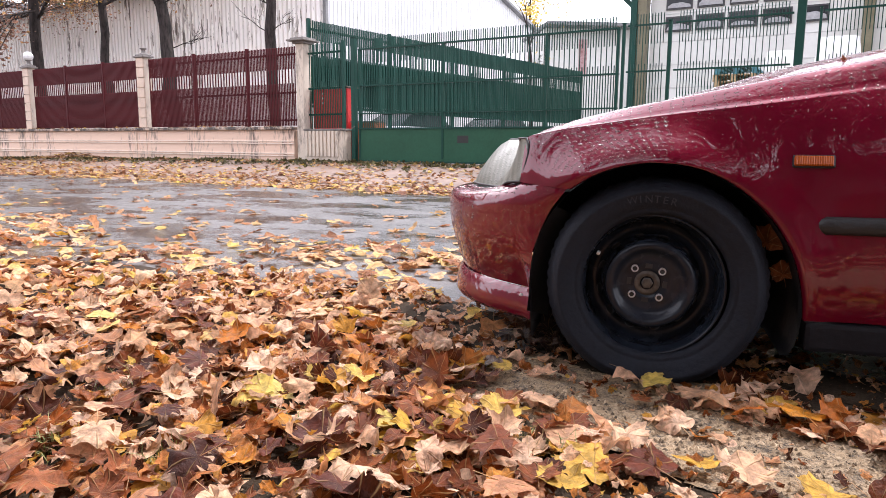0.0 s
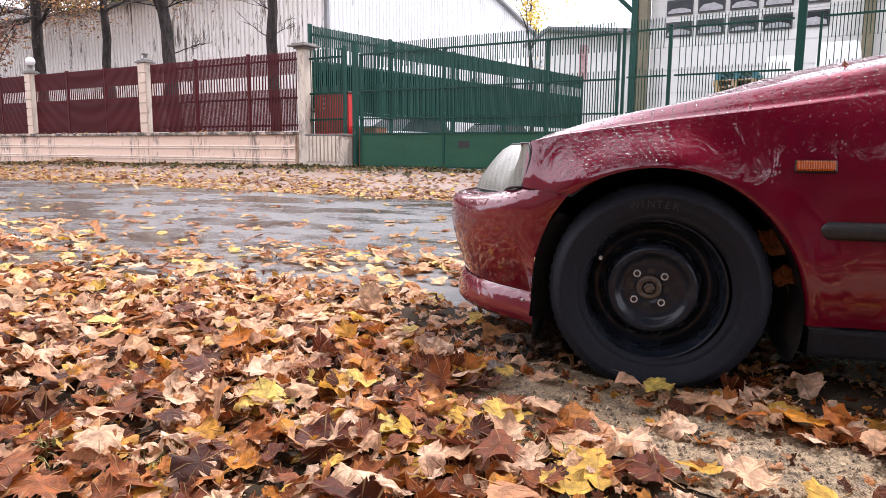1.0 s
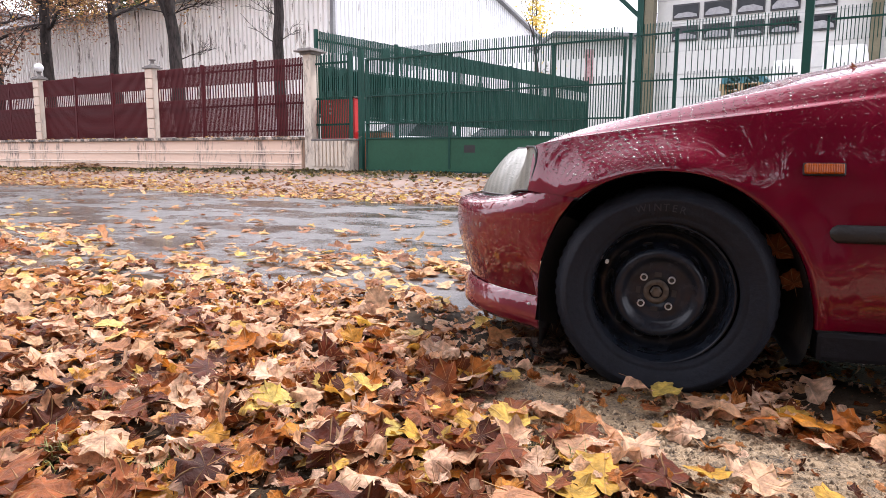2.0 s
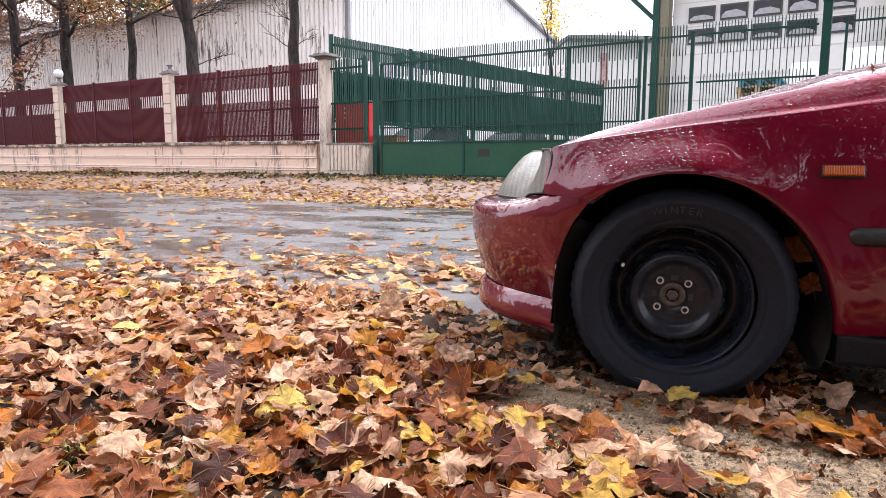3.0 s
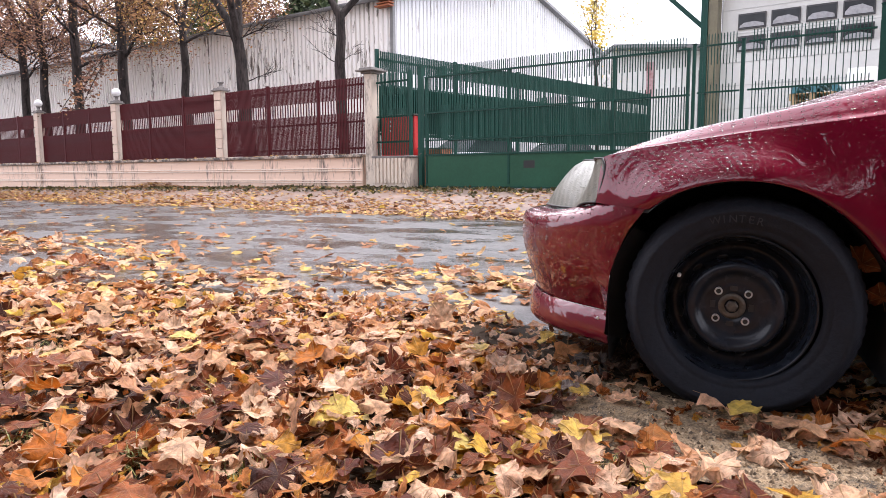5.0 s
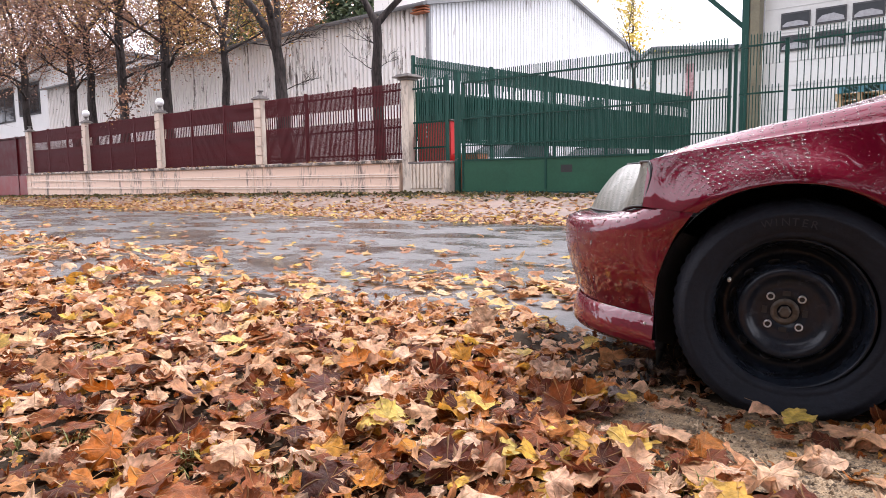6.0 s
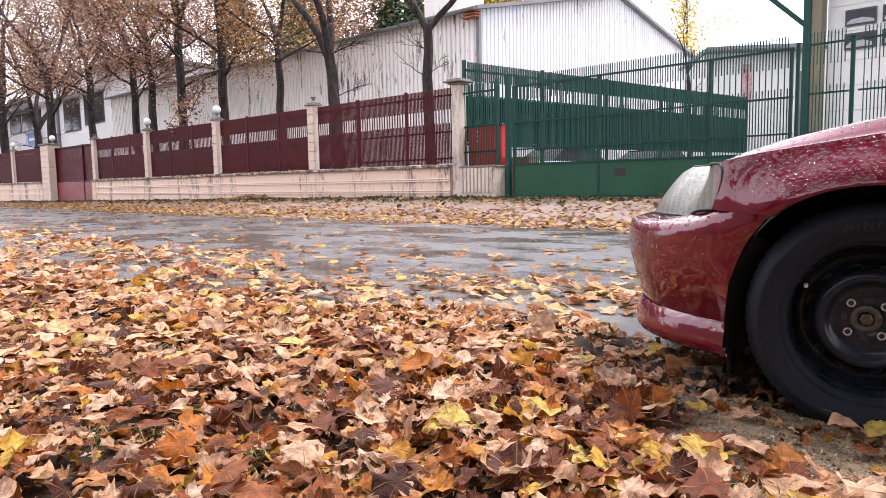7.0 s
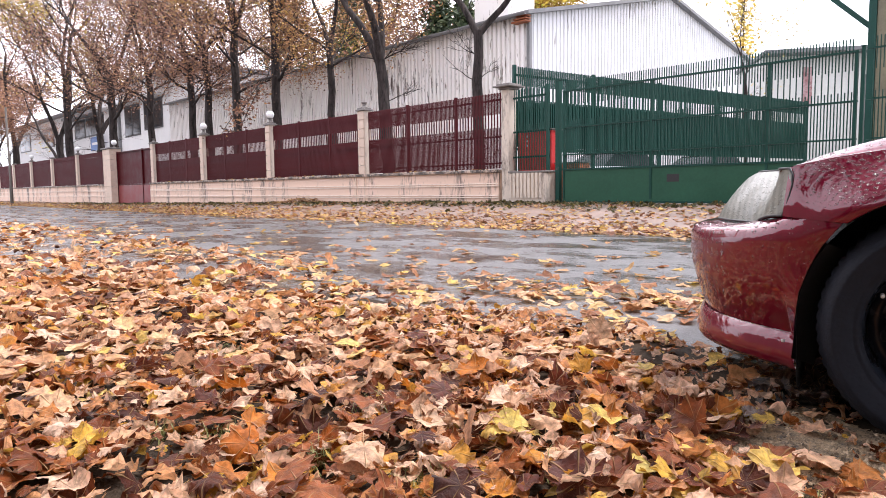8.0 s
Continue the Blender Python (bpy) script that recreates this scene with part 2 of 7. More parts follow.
M_RED_SHEET = varied("red_painted_sheet", (0.15, 0.017, 0.019), (0.23, 0.030, 0.030), 1.5, 25, 0.5, 0.1, 0.2)
M_GREEN_METAL = varied("green_painted_metal", (0.0042, 0.036, 0.027), (0.0080, 0.058, 0.043), 2, 30, 0.5, 0.1, 0.15, spec=0.25)
M_GREEN_SHEET = varied("green_painted_sheet", (0.010, 0.056, 0.031), (0.018, 0.090, 0.050), 1.2, 25, 0.5, 0.12, 0.2, spec=0.3)
M_WALL = varied("stained_pink_render", (0.10, 0.08, 0.07), (0.73, 0.54, 0.425), 1.5, 30, 0.75, 0.1, 0.5, stretch=(0.75, 1, 0.16), lo=0.375, hi=0.475)
M_PILLAR = varied("grey_render", (0.15, 0.125, 0.105), (0.62, 0.54, 0.45), 4, 35, 0.8, 0.1, 0.6, stretch=(1, 1, 0.3), lo=0.34, hi=0.5)
M_BLOCK = varied("pale_pink_stone", (0.5, 0.38, 0.30), (0.72, 0.58, 0.47), 5, 40, 0.7, 0.1, 0.4)
M_MOULD = varied("pale_cement_moulding", (0.45, 0.36, 0.29), (0.80, 0.69, 0.59), 3, 40, 0.7, 0.1, 0.4, lo=0.32, hi=0.5)
M_COPING = varied("mossy_stained_coping", (0.06, 0.052, 0.045), (0.60, 0.47, 0.38), 3, 30, 0.75, 0.1, 0.5, lo=0.46, hi=0.60)
M_DARK_CAP = varied("weathered_dark_stone", (0.08, 0.07, 0.065), (0.26, 0.24, 0.22), 5, 40, 0.7, 0.1, 0.5)
M_BARK = varied("dark_wet_bark", (0.010, 0.008, 0.0075), (0.062, 0.050, 0.046), 9, 30, 0.85, 0.1, 1.0, stretch=(1, 1, 0.25), spec=0.15, lo=0.38, hi=0.62)
M_RUBBER = varied("tyre_rubber", (0.0084, 0.0102, 0.0150), (0.0185, 0.0225, 0.0325), 12, 90, 0.7, 0.1, 0.25, spec=0.22)
M_LETTER = varied("raised_rubber_lettering", (0.020, 0.023, 0.030), (0.034, 0.038, 0.048), 12, 90, 0.7, 0.1, 0.1, spec=0.3)
M_STEEL = varied("black_steel_wheel", (0.0088, 0.0116, 0.0175), (0.0190, 0.0248, 0.0360), 14, 60, 0.24, 0.1, 0.10, spec=0.15, coat=0.24)
M_BLACK = varied("black_plastic", (0.010, 0.010, 0.011), (0.022, 0.022, 0.024), 8, 60, 0.5, 0.1, 0.2)
M_SILL = varied("dull_black_plastic", (0.006, 0.006, 0.008), (0.014, 0.014, 0.018), 8, 60, 0.6, 0.1, 0.2, spec=0.2)
M_CHROME = varied("bare_steel", (0.45, 0.45, 0.46), (0.75, 0.75, 0.76), 30, 80, 0.3, 0.1, 0.1, metal=1.0)
M_DARKSTEEL = varied("rusty_dark_steel", (0.05, 0.045, 0.04), (0.16, 0.14, 0.12), 40, 90, 0.5, 0.15, 0.3, metal=0.7)
M_WHITE = varied("white_wall_paint", (0.62, 0.61, 0.6), (0.8, 0.79, 0.78), 0.5, 12, 0.6, 0.1, 0.1)
M_GLOBE = varied("white_glass_globe", (0.74, 0.74, 0.74), (0.82, 0.82, 0.82), 3, 20, 0.25, 0.05, 0.0)


# ---- building helpers ----
def mesh_object(name, verts, faces, material, parent=None, label="", smooth=False, uvs=None):
    me = bpy.data.meshes.new(name)
    me.from_pydata([tuple(v) for v in verts], [], [tuple(f) for f in faces])
    if uvs is not None:
        lay = me.uv_layers.new(name="UVMap")
        loop_v = np.empty(len(me.loops), dtype=np.int32)
        me.loops.foreach_get("vertex_index", loop_v)
        lay.data.foreach_set("uv", np.asarray(uvs, dtype=np.float32)[loop_v].ravel())
    if smooth:
        me.polygons.foreach_set("use_smooth", [True] * len(me.polygons))
    me.materials.append(material)
    ob = new(name, me)
    if parent is not None:
        ob.parent = parent
    if label:
        tagged(ob, label)
    return ob


def part(name, bm, material, parent=None, label="", smooth=False):
    """Links a bmesh as one mesh object under a thing or under a part."""
    me = bpy.data.meshes.new(name)
    if smooth:
        for f in bm.faces:
            f.smooth = True
    bm.to_mesh(me)
    bm.free()
    me.materials.append(material)
    ob = new(name, me)
    if parent is not None:
        ob.parent = parent
    if label:
        tagged(ob, label)
    return ob


def thing(name, m, label, category, group="", kind=""):
    ob = new(name)
    ob.matrix_world = m
    return tagged(ob, label, category, group, kind)


def add_box(bm, x0, x1, y0, y1, z0, z1, bevel=0.0):
    r = bmesh.ops.create_cube(bm, size=1)
    vs = r["verts"]
    for v in vs:
        v.co = Vector((x0 + (v.co.x + 0.5) * (x1 - x0), y0 + (v.co.y + 0.5) * (y1 - y0), z0 + (v.co.z + 0.5) * (z1 - z0)))
    if bevel:
        es = list({e for v in vs for e in v.link_edges})
        bmesh.ops.bevel(bm, geom=es, offset=bevel, segments=2, affect="EDGES", profile=0.6)


def box(name, x0, x1, y0, y1, z0, z1, material, parent=None, label="", bevel=0.0):
    bm = bmesh.new()
    add_box(bm, x0, x1, y0, y1, z0, z1, bevel)
    return part(name, bm, material, parent, label)


def lathe(profile, n=32, axis="z"):
    """Verts and faces of a profile of (radius, height) turned round an axis."""
    vs, fs = [], []
    for r, h in profile:
        for k in range(n):
            a = 2 * math.pi * k / n
            c, s = r * math.cos(a), r * math.sin(a)
            vs.append((c, s, h) if axis == "z" else (c, h, s))
    for i in range(len(profile) - 1):
        for k in range(n):
            a, b2 = i * n + k, i * n + (k + 1) % n
            fs.append((a, b2, b2 + n, a + n))
    return vs, fs


def ground_height(x, y):
    """Verge and road are level; the pavement climbs to the foot of the walls."""
    top = 0.25 + 0.010 * (x + 12) if x < -12 else 0.25
    top = max(0.0, min(0.25, top))
    k = min(1, max(0, (y - 7.2) / 4.2))
    return top * k * k * (3 - 2 * k) if k < 1 else top


FY = 11.51          # the line of the fences

# ---- ground ----
def ground_sheet():
    xs = [-900, -400, -200] + [x for x in np.arange(-120, 40.1, 4)] + [80, 200, 400, 900]
    ys = [-900, -300, -100, -40, -12, -3, 0, 1, 2.05, 2.35, 3, 5, 7.0, 7.6, 8.2, 8.8, 9.5, 10.2, 11, 11.4, 13, 20, 40, 80, 160, 400, 900]
    vs = [(x, y, ground_height(x, y) - 0.012) for y in ys for x in xs]
    nx = len(xs)
    fs = [(j * nx + i, j * nx + i + 1, (j + 1) * nx + i + 1, (j + 1) * nx + i) for j in range(len(ys) - 1) for i in range(nx - 1)]
    return mesh_object("ground", vs, fs, M_YARD)


tagged(ground_sheet(), "damp grey concrete ground reaching into the distance", "ground", kind="structure")


def bank_edge(x):
    """Where the bank of leaves gives way to the road; it draws back from the road further along."""
    return 2.12 + 0.12 * max(-1.0, min(0.0, (x + 2.0) / 1.0)) + 0.36 * max(-2.6, min(0.0, (x + 3.0) / 1.0)) + 0.16 * noise.noise((x * 1.1, 1.7, 4))


def strip(name, y0, y1, material, lift, label, category, x0=-160.0, x1=60.0, step=1.0, rows=10, wave0=0.0, wave1=0.0):
    xs = np.arange(x0, x1 + 0.01, step)
    vs, fs = [], []
    for j in range(rows + 1):
        for x in xs:
            a = (y0(x) if callable(y0) else y0) + wave0 * noise.noise((x * 0.7, 3.1, 0))
            b2 = y1 + wave1 * noise.noise((x * 0.5, 7.7, 0))
            y = a + (b2 - a) * j / rows
            vs.append((x, y, ground_height(x, y) + lift))
    n = len(xs)
    for j in range(rows):
        for i in range(n - 1):
            fs.append((j * n + i, j * n + i + 1, (j + 1) * n + i + 1, (j + 1) * n + i))
    return tagged(mesh_object(name, vs, fs, material, smooth=True), label, category, kind="structure")


strip("road", lambda x: bank_edge(x) - (0.14 if -5 < x < 2.5 else 0.7), 7.5, M_ASPHALT, 0.0, "wet grey asphalt street with shallow puddles", "road", step=0.25, wave1=0.2)
strip("pavement", 7.35, 11.6, M_PAVE, 0.004, "damp reddish pavement strewn with leaves", "pavement", wave0=0.25, rows=16)


def verge_sheet():
    """Rough sandy concrete beside the road, finely uneven near the camera."""
    xs = np.concatenate([np.arange(-40, -5, 1.0), np.arange(-5, 2.5, 0.06), np.arange(2.5, 20, 1.0)])
    ys = np.concatenate([np.arange(-12, 0, 1.0), np.arange(0, 2.2, 0.05), [2.22, 2.3, 2.36]])
    vs, fs = [], []
    for y in ys:
        for x in xs:
            edge = 0.2 * noise.noise((x * 1.3, 0.4, 2)) if y > 2.0 else 0
            if y > 0:
                edge += y * (bank_edge(x) / 2.17 - 1) * min(1.0, y / 1.2)
            near = 1.0 if (-5 < x < 2.5 and 0 <= y < 2.2) else 0.0
            z = 0.006 + near * (0.010 * noise.noise((x * 3, y * 3, 1)) + 0.005 * noise.noise((x * 11, y * 11, 5)))
            if y > 2.3:
                z = -0.01
            vs.append((x, y + edge, z))
    n = len(xs)
    for j in range(len(ys) - 1):
        for i in range(n - 1):
            fs.append((j * n + i, j * n + i + 1, (j + 1) * n + i + 1, (j + 1) * n + i))
    return mesh_object("verge", vs, fs, M_VERGE, smooth=True)


tagged(verge_sheet(), "dark leaf mould over the verge beside the road", "verge", kind="structure")


def bare_patch(x, y):
    """A band of sandy ground that stays nearly clear, beside the front wheel."""
    ax, ay, bx, by = -0.66, 1.50, 0.50, 1.36
    k = max(0.0, min(1.0, ((x - ax) * (bx - ax) + (y - ay) * (by - ay)) / ((bx - ax) ** 2 + (by - ay) ** 2)))
    d = math.hypot(x - ax - k * (bx - ax), y - ay - k * (by - ay))
    return d < 0.10 + 0.09 * k + 0.06 * noise.noise((x * 6, y * 6, 9))


def verge_z(x, y):
    return 0.006 + 0.010 * noise.noise((x * 3, y * 3, 1)) + 0.005 * noise.noise((x * 11, y * 11, 5))


def sandy_patch():
    """Gritty concrete that shows through beside the wheel."""
    step = 0.012
    nx, ny = int(2.6 / step), int(1.5 / step)
    vs = []
    for j in range(ny):
        for i in range(nx):
            x, y = -1.3 + i * step, 0.6 + j * step
            z = verge_z(x, y) + 0.004 + 0.0035 * noise.noise((x * 60, y * 60, 3)) + 0.002 * noise.noise((x * 130, y * 130, 8))
            vs.append((x, y, z))
    keep = [bare_patch(-0.18 + (v[0] + 0.18) * 0.66, 1.36 + (v[1] - 1.36) * 0.52) for v in vs]
    fs = []
    for j in range(ny - 1):
        for i in range(nx - 1):
            q = (j * nx + i, j * nx + i + 1, (j + 1) * nx + i + 1, (j + 1) * nx + i)
            if all(keep[k] for k in q):
                fs.append(q)
    used = sorted({k for f in fs for k in f})
    remap = {k: n for n, k in enumerate(used)}
    return mesh_object("bare_ground", [vs[k] for k in used], [tuple(remap[k] for k in f) for f in fs], M_SAND, smooth=True)


tagged(sandy_patch(), "bare gritty sandy concrete beside the wheel", "ground", kind="structure")


# ---- street fences ----
def box_arrays(boxes):
    """Verts and faces of many plain bars, each (x0, x1, y0, y1, z0, z1)."""
    b2 = np.array(boxes, dtype=float)
    pick = np.array([[0, 2, 4], [1, 2, 4], [1, 3, 4], [0, 3, 4], [0, 2, 5], [1, 2, 5], [1, 3, 5], [0, 3, 5]])
    vs = b2[:, pick].reshape(-1, 3)
    f = np.array([[0, 3, 2, 1], [4, 5, 6, 7], [0, 1, 5, 4], [1, 2, 6, 5], [2, 3, 7, 6], [3, 0, 4, 7]])
    fs = (np.arange(len(b2))[:, None, None] * 8 + f[None]).reshape(-1, 4)
    return vs, fs


def picket_bars(x0, x1, z0, z_gap0, z_gap1, z_top, pitch=0.0465, w=0.021, d=0.015, y=0.0):
    """Every other picket runs through; the ones between break off at the gap."""
    bars = []
    n = int((x1 - x0) / pitch)
    off = ((x1 - x0) - (n - 1) * pitch) / 2
    for k in range(n):
        x = x0 + off + k * pitch
        if k % 2 == 0:
            bars.append((x - w / 2, x + w / 2, y - d / 2, y + d / 2, z0, z_top + 0.005 * math.sin(k * 2.1)))
        else:
            bars.append((x - w / 2, x + w / 2, y - d / 2, y + d / 2, z0, z_gap0))
            bars.append((x - w / 2, x + w / 2, y - d / 2, y + d / 2, z_gap1, z_top - 0.01))
    return bars


PICKET_MESHES = {}


def add_pickets(ob, bars, material):
    """Each picket an object of its own; equal ones share one mesh."""
    for x0, x1, y0, y1, z0, z1 in bars:
        key = (round(x1 - x0, 3), round(y1 - y0, 3), round(z1 - z0, 2), material.name)
        if key not in PICKET_MESHES:
            w, d, h = key[0] / 2, key[1] / 2, key[2]
            me = bpy.data.meshes.new("picket")
            tip = 0.006
            ring = [(-w, -d), (w, -d), (w, d), (-w, d)]
            vs = [(a, b2, 0) for a, b2 in ring] + [(a, b2, h - tip) for a, b2 in ring] + [(a * 0.5, b2 * 0.5, h) for a, b2 in ring]
            fs = [(3, 2, 1, 0), (8, 9, 10, 11)] + [(r * 4 + k, r * 4 + (k + 1) % 4, r * 4 + 4 + (k + 1) % 4, r * 4 + 4 + k) for r in (0, 1) for k in range(4)]
            me.from_pydata(vs, [], fs)
            me.materials.append(material)
            PICKET_MESHES[key] = me
        p = new("picket", PICKET_MESHES[key])
        p.parent = ob
        p.location = ((x0 + x1) / 2, (y0 + y1) / 2, z0)


def fence_panel(x0, x1, z0, z_gap0, z_gap1, z_top, material, rails, posts, label, group, joined=False):
    """One bay of picket fence: rails, slim posts and its pickets."""
    ob = thing("fence_panel", pose(x0, FY, 0), label, "fence", group)
    L = x1 - x0
    w, d = (0.0230, 0.017) if material is M_RED_METAL else (0.016, 0.012)
    bars = picket_bars(0.02, L - 0.02, z0, z_gap0, z_gap1, z_top, w=w, d=d)
    if joined:
        vs, fs = box_arrays(bars)
        tagged(mesh_object("picket_infill", vs, fs, material, ob), kind="stuff")
    else:
        add_pickets(ob, bars, material)
    for z in rails:
        box("rail", 0, L, 0.012, 0.045, z - 0.02, z + 0.02, material, ob)
    for x in posts:
        box("post", x - 0.03, x + 0.03, -0.02, 0.05, z0 - 0.02, z_top + 0.03, material, ob)
    return ob


RED_LABEL = "dark red metal picket fence bay on a low wall"
P = {2: -15.85}
for i in (3, 4, 5):
    P[i] = P[2] - 5.28 * (i - 2)
bays = [(-15.62, -10.6)] + [(P[i + 1] + 0.22, P[i] - 0.22) for i in (2, 3, 4)]
for x0, x1 in bays:
    L = x1 - x0
    fence_panel(x0, x1, 1.02, 1.94, 2.24, 2.72, M_RED_METAL, (1.14, 1.74, 2.56), (L * 0.34, L * 0.7), RED_LABEL, "red fence bays")
LEFT_P = [-37.4 - 0.4] + [-43.4 - 5.5 * k for k in range(7)]
for a, b2 in zip(LEFT_P[1:], LEFT_P[:-1]):
    fence_panel(a + 0.2, b2 - 0.25, 1.02, 2.45, 2.5, 2.72, M_RED_METAL, (1.14, 1.74, 2.56), (), RED_LABEL, "red fence bays", joined=True)


def low_wall(name, x0, x1):
    """Rendered plinth with a coping and two recessed grooves."""
    bm = bmesh.new()
    add_box(bm, x0, x1, FY - 0.13, FY + 0.13, -0.25, 0.93)
    wall = tagged(part(name, bm, M_WALL), "low pink rendered wall with dark water stains", "wall", kind="structure")
    bm = bmesh.new()
    add_box(bm, x0 - 0.002, x1 + 0.002, FY - 0.19, FY + 0.17, 0.932, 1.0, 0.012)
    part("coping", bm, M_COPING, wall)
    for z in (0.655, 0.385):
        for dz in (-0.025, 0.025):
            box("moulding", x0, x1, FY - 0.152, FY - 0.129, z + dz - 0.011, z + dz + 0.013, M_MOULD, wall, bevel=0.004)
    x = P[2]
    while x > x0:
        if x < x1:
            for dx in (-0.2, 0.2):
                box("joint_rib", x + dx - 0.012, x + dx + 0.012, FY - 0.150, FY - 0.128, -0.1, 0.925, M_BLOCK, wall)
        x -= 5.28
    return wall


low_wall("wall_1", -31.9, -10.6)
low_wall("wall_2", -85.0, -38.2)


def globe_lamp(x, y, z, lit=True):
    ob = thing("globe_lamp" if lit else "lamp_base", pose(x, y, z), "white glass globe lamp on a dark cap" if lit else "dark iron lamp base without its globe", "lamp", "lamps on the fence pillars")
    vs, fs = lathe([(0.0, 0), (0.10, 0), (0.10, 0.02), (0.05, 0.05), (0.045, 0.12), (0.085, 0.14), (0.085, 0.155), (0.0, 0.156)], 16)
    mesh_object("base", vs, fs, M_DARK_CAP, ob, smooth=False)
    if lit:
        prof = [(0.135 * math.sin(math.pi * k / 12), 0.27 - 0.135 * math.cos(math.pi * k / 12)) for k in range(13)]
        vs, fs = lathe(prof, 20)
        mesh_object("globe", vs, fs, M_GLOBE, ob, smooth=True)
    return ob


def pillar(x, w, z_top, lamp, blocks=7):
    """Block pillar standing on the low wall, with a dark cap."""
    ob = thing("pillar", pose(x, FY, 0), "pale pink block pillar with a dark cap on the low wall", "pillar", "fence pillars")
    z0 = 1.0
    h = (z_top - z0) / blocks
    box("core", -w / 2 + 0.02, w / 2 - 0.02, -0.10, 0.10, z0, z_top, M_PILLAR, ob)
    for k in range(blocks):
        box("block", -w / 2, w / 2 - 0.03, -0.13, -0.06, z0 + k * h + 0.010, z0 + (k + 1) * h - 0.010, M_BLOCK, ob, bevel=0.008)
    bm = bmesh.new()
    add_box(bm, -w / 2 - 0.05, w / 2 + 0.04, -0.17, 0.15, z_top, z_top + 0.04, 0.008)
    add_box(bm, -w / 2 - 0.01, w / 2, -0.13, 0.12, z_top + 0.04, z_top + 0.08, 0.008)
    part("cap", bm, M_DARK_CAP, ob)
    if lamp is not None:
        globe_lamp(x, FY, z_top + 0.08, lamp)
    return ob


pillar(P[2] + 0.08, 0.31, 2.76, False)
pillar(P[3] + 0.08, 0.31, 2.76, True)
pillar(P[4] + 0.08, 0.31, 2.76, True)
pillar(P[5] + 0.10, 0.32, 2.72, False)
for k, x in enumerate(LEFT_P[1:]):
    pillar(x + 0.08, 0.32, 2.74, k % 2 == 0 or None)


def wide_pillar():
    ob = thing("gate_pillar", pose(-37.2, FY, 0), "wide pale brick-banded gate pillar", "pillar", "fence pillars")
    for k in range(11):
        box("block", -0.55, 0.55, -0.35, 0.2, -0.2 + k * 0.268 + 0.01, -0.2 + (k + 1) * 0.268 - 0.01, M_BLOCK, ob, bevel=0.01)
    box("core", -0.53, 0.53, -0.33, 0.18, -0.2, 2.74, M_PILLAR, ob)
    box("cap", -0.62, 0.62, -0.42, 0.26, 2.755, 2.82, M_DARK_CAP, ob, bevel=0.01)
    globe_lamp(-37.0, FY, 2.82, True)


wide_pillar()


def red_gate():
    ob = tagged(thing("red_gate", pose(-36.6, FY, 0), "closed dark red sheet metal driveway gate", "gate"), kind="structure")
    box("lower_sheet", 0.0, 4.75, -0.03, 0.0, -0.02, 0.92, M_RED_SHEET, ob)
    box("upper_sheet", 0.0, 4.75, 0.02, 0.045, 0.98, 2.55, M_RED_METAL, ob)
    for z in (0.02, 0.95, 2.55):
        box("rail", 0, 4.75, -0.045, 0.06, z - 0.025, z + 0.025, M_RED_METAL, ob)
    for x in (0.03, 3.5, 4.72):
        box("stile", x - 0.03, x + 0.03, -0.05, 0.06, 0.0, 2.6, M_RED_METAL, ob)
    return ob


red_gate()


def end_pillar():
    """Tall rendered pillar with a spreading stone cap, and the stub wall that carries the green side panel."""
    ob = thing("end_pillar", pose(-10.43, FY, 0), "tall grey rendered pillar with a spreading stone cap", "pillar", "fence pillars")
    bm = bmesh.new()
    add_box(bm, -0.07, 0.14, -0.13, 0.12, 0.0, 2.74, 0.015)
    part("shaft", bm, M_PILLAR, ob)
    bm = bmesh.new()
    add_box(bm, -0.12, 0.19, -0.18, 0.17, 2.742, 2.79, 0.01)
    add_box(bm, -0.21, 0.28, -0.27, 0.26, 2.79, 2.825, 0.01)
    add_box(bm, -0.15, 0.22, -0.21, 0.20, 2.825, 2.865, 0.01)
    part("cap", bm, M_DARK_CAP, ob)
    wall = tagged(box("wall_3", -10.28, -9.22, FY - 0.16, FY + 0.14, -0.1, 0.90, M_PILLAR, bevel=0.02), "short stained grey stub wall beside the gate", "wall", kind="structure")
    box("coping", -10.28, -9.20, FY - 0.18, FY + 0.16, 0.90, 0.945, M_DARK_CAP, wall, bevel=0.01)
    for k in range(9):
        x = -10.2 + k * 0.105
        box("rib", x - 0.035, x + 0.035, FY - 0.19, FY - 0.155, 0.36, 0.895, M_PILLAR, wall, bevel=0.008)


end_pillar()

GREEN_LABEL = "dark green metal picket panel"
fence_panel(-10.28, -9.28, 0.96, 1.95, 2.26, 2.72, M_GREEN_METAL, (1.25, 1.8, 2.54), (0.97,), GREEN_LABEL + " on a stub wall", "green fence panels")


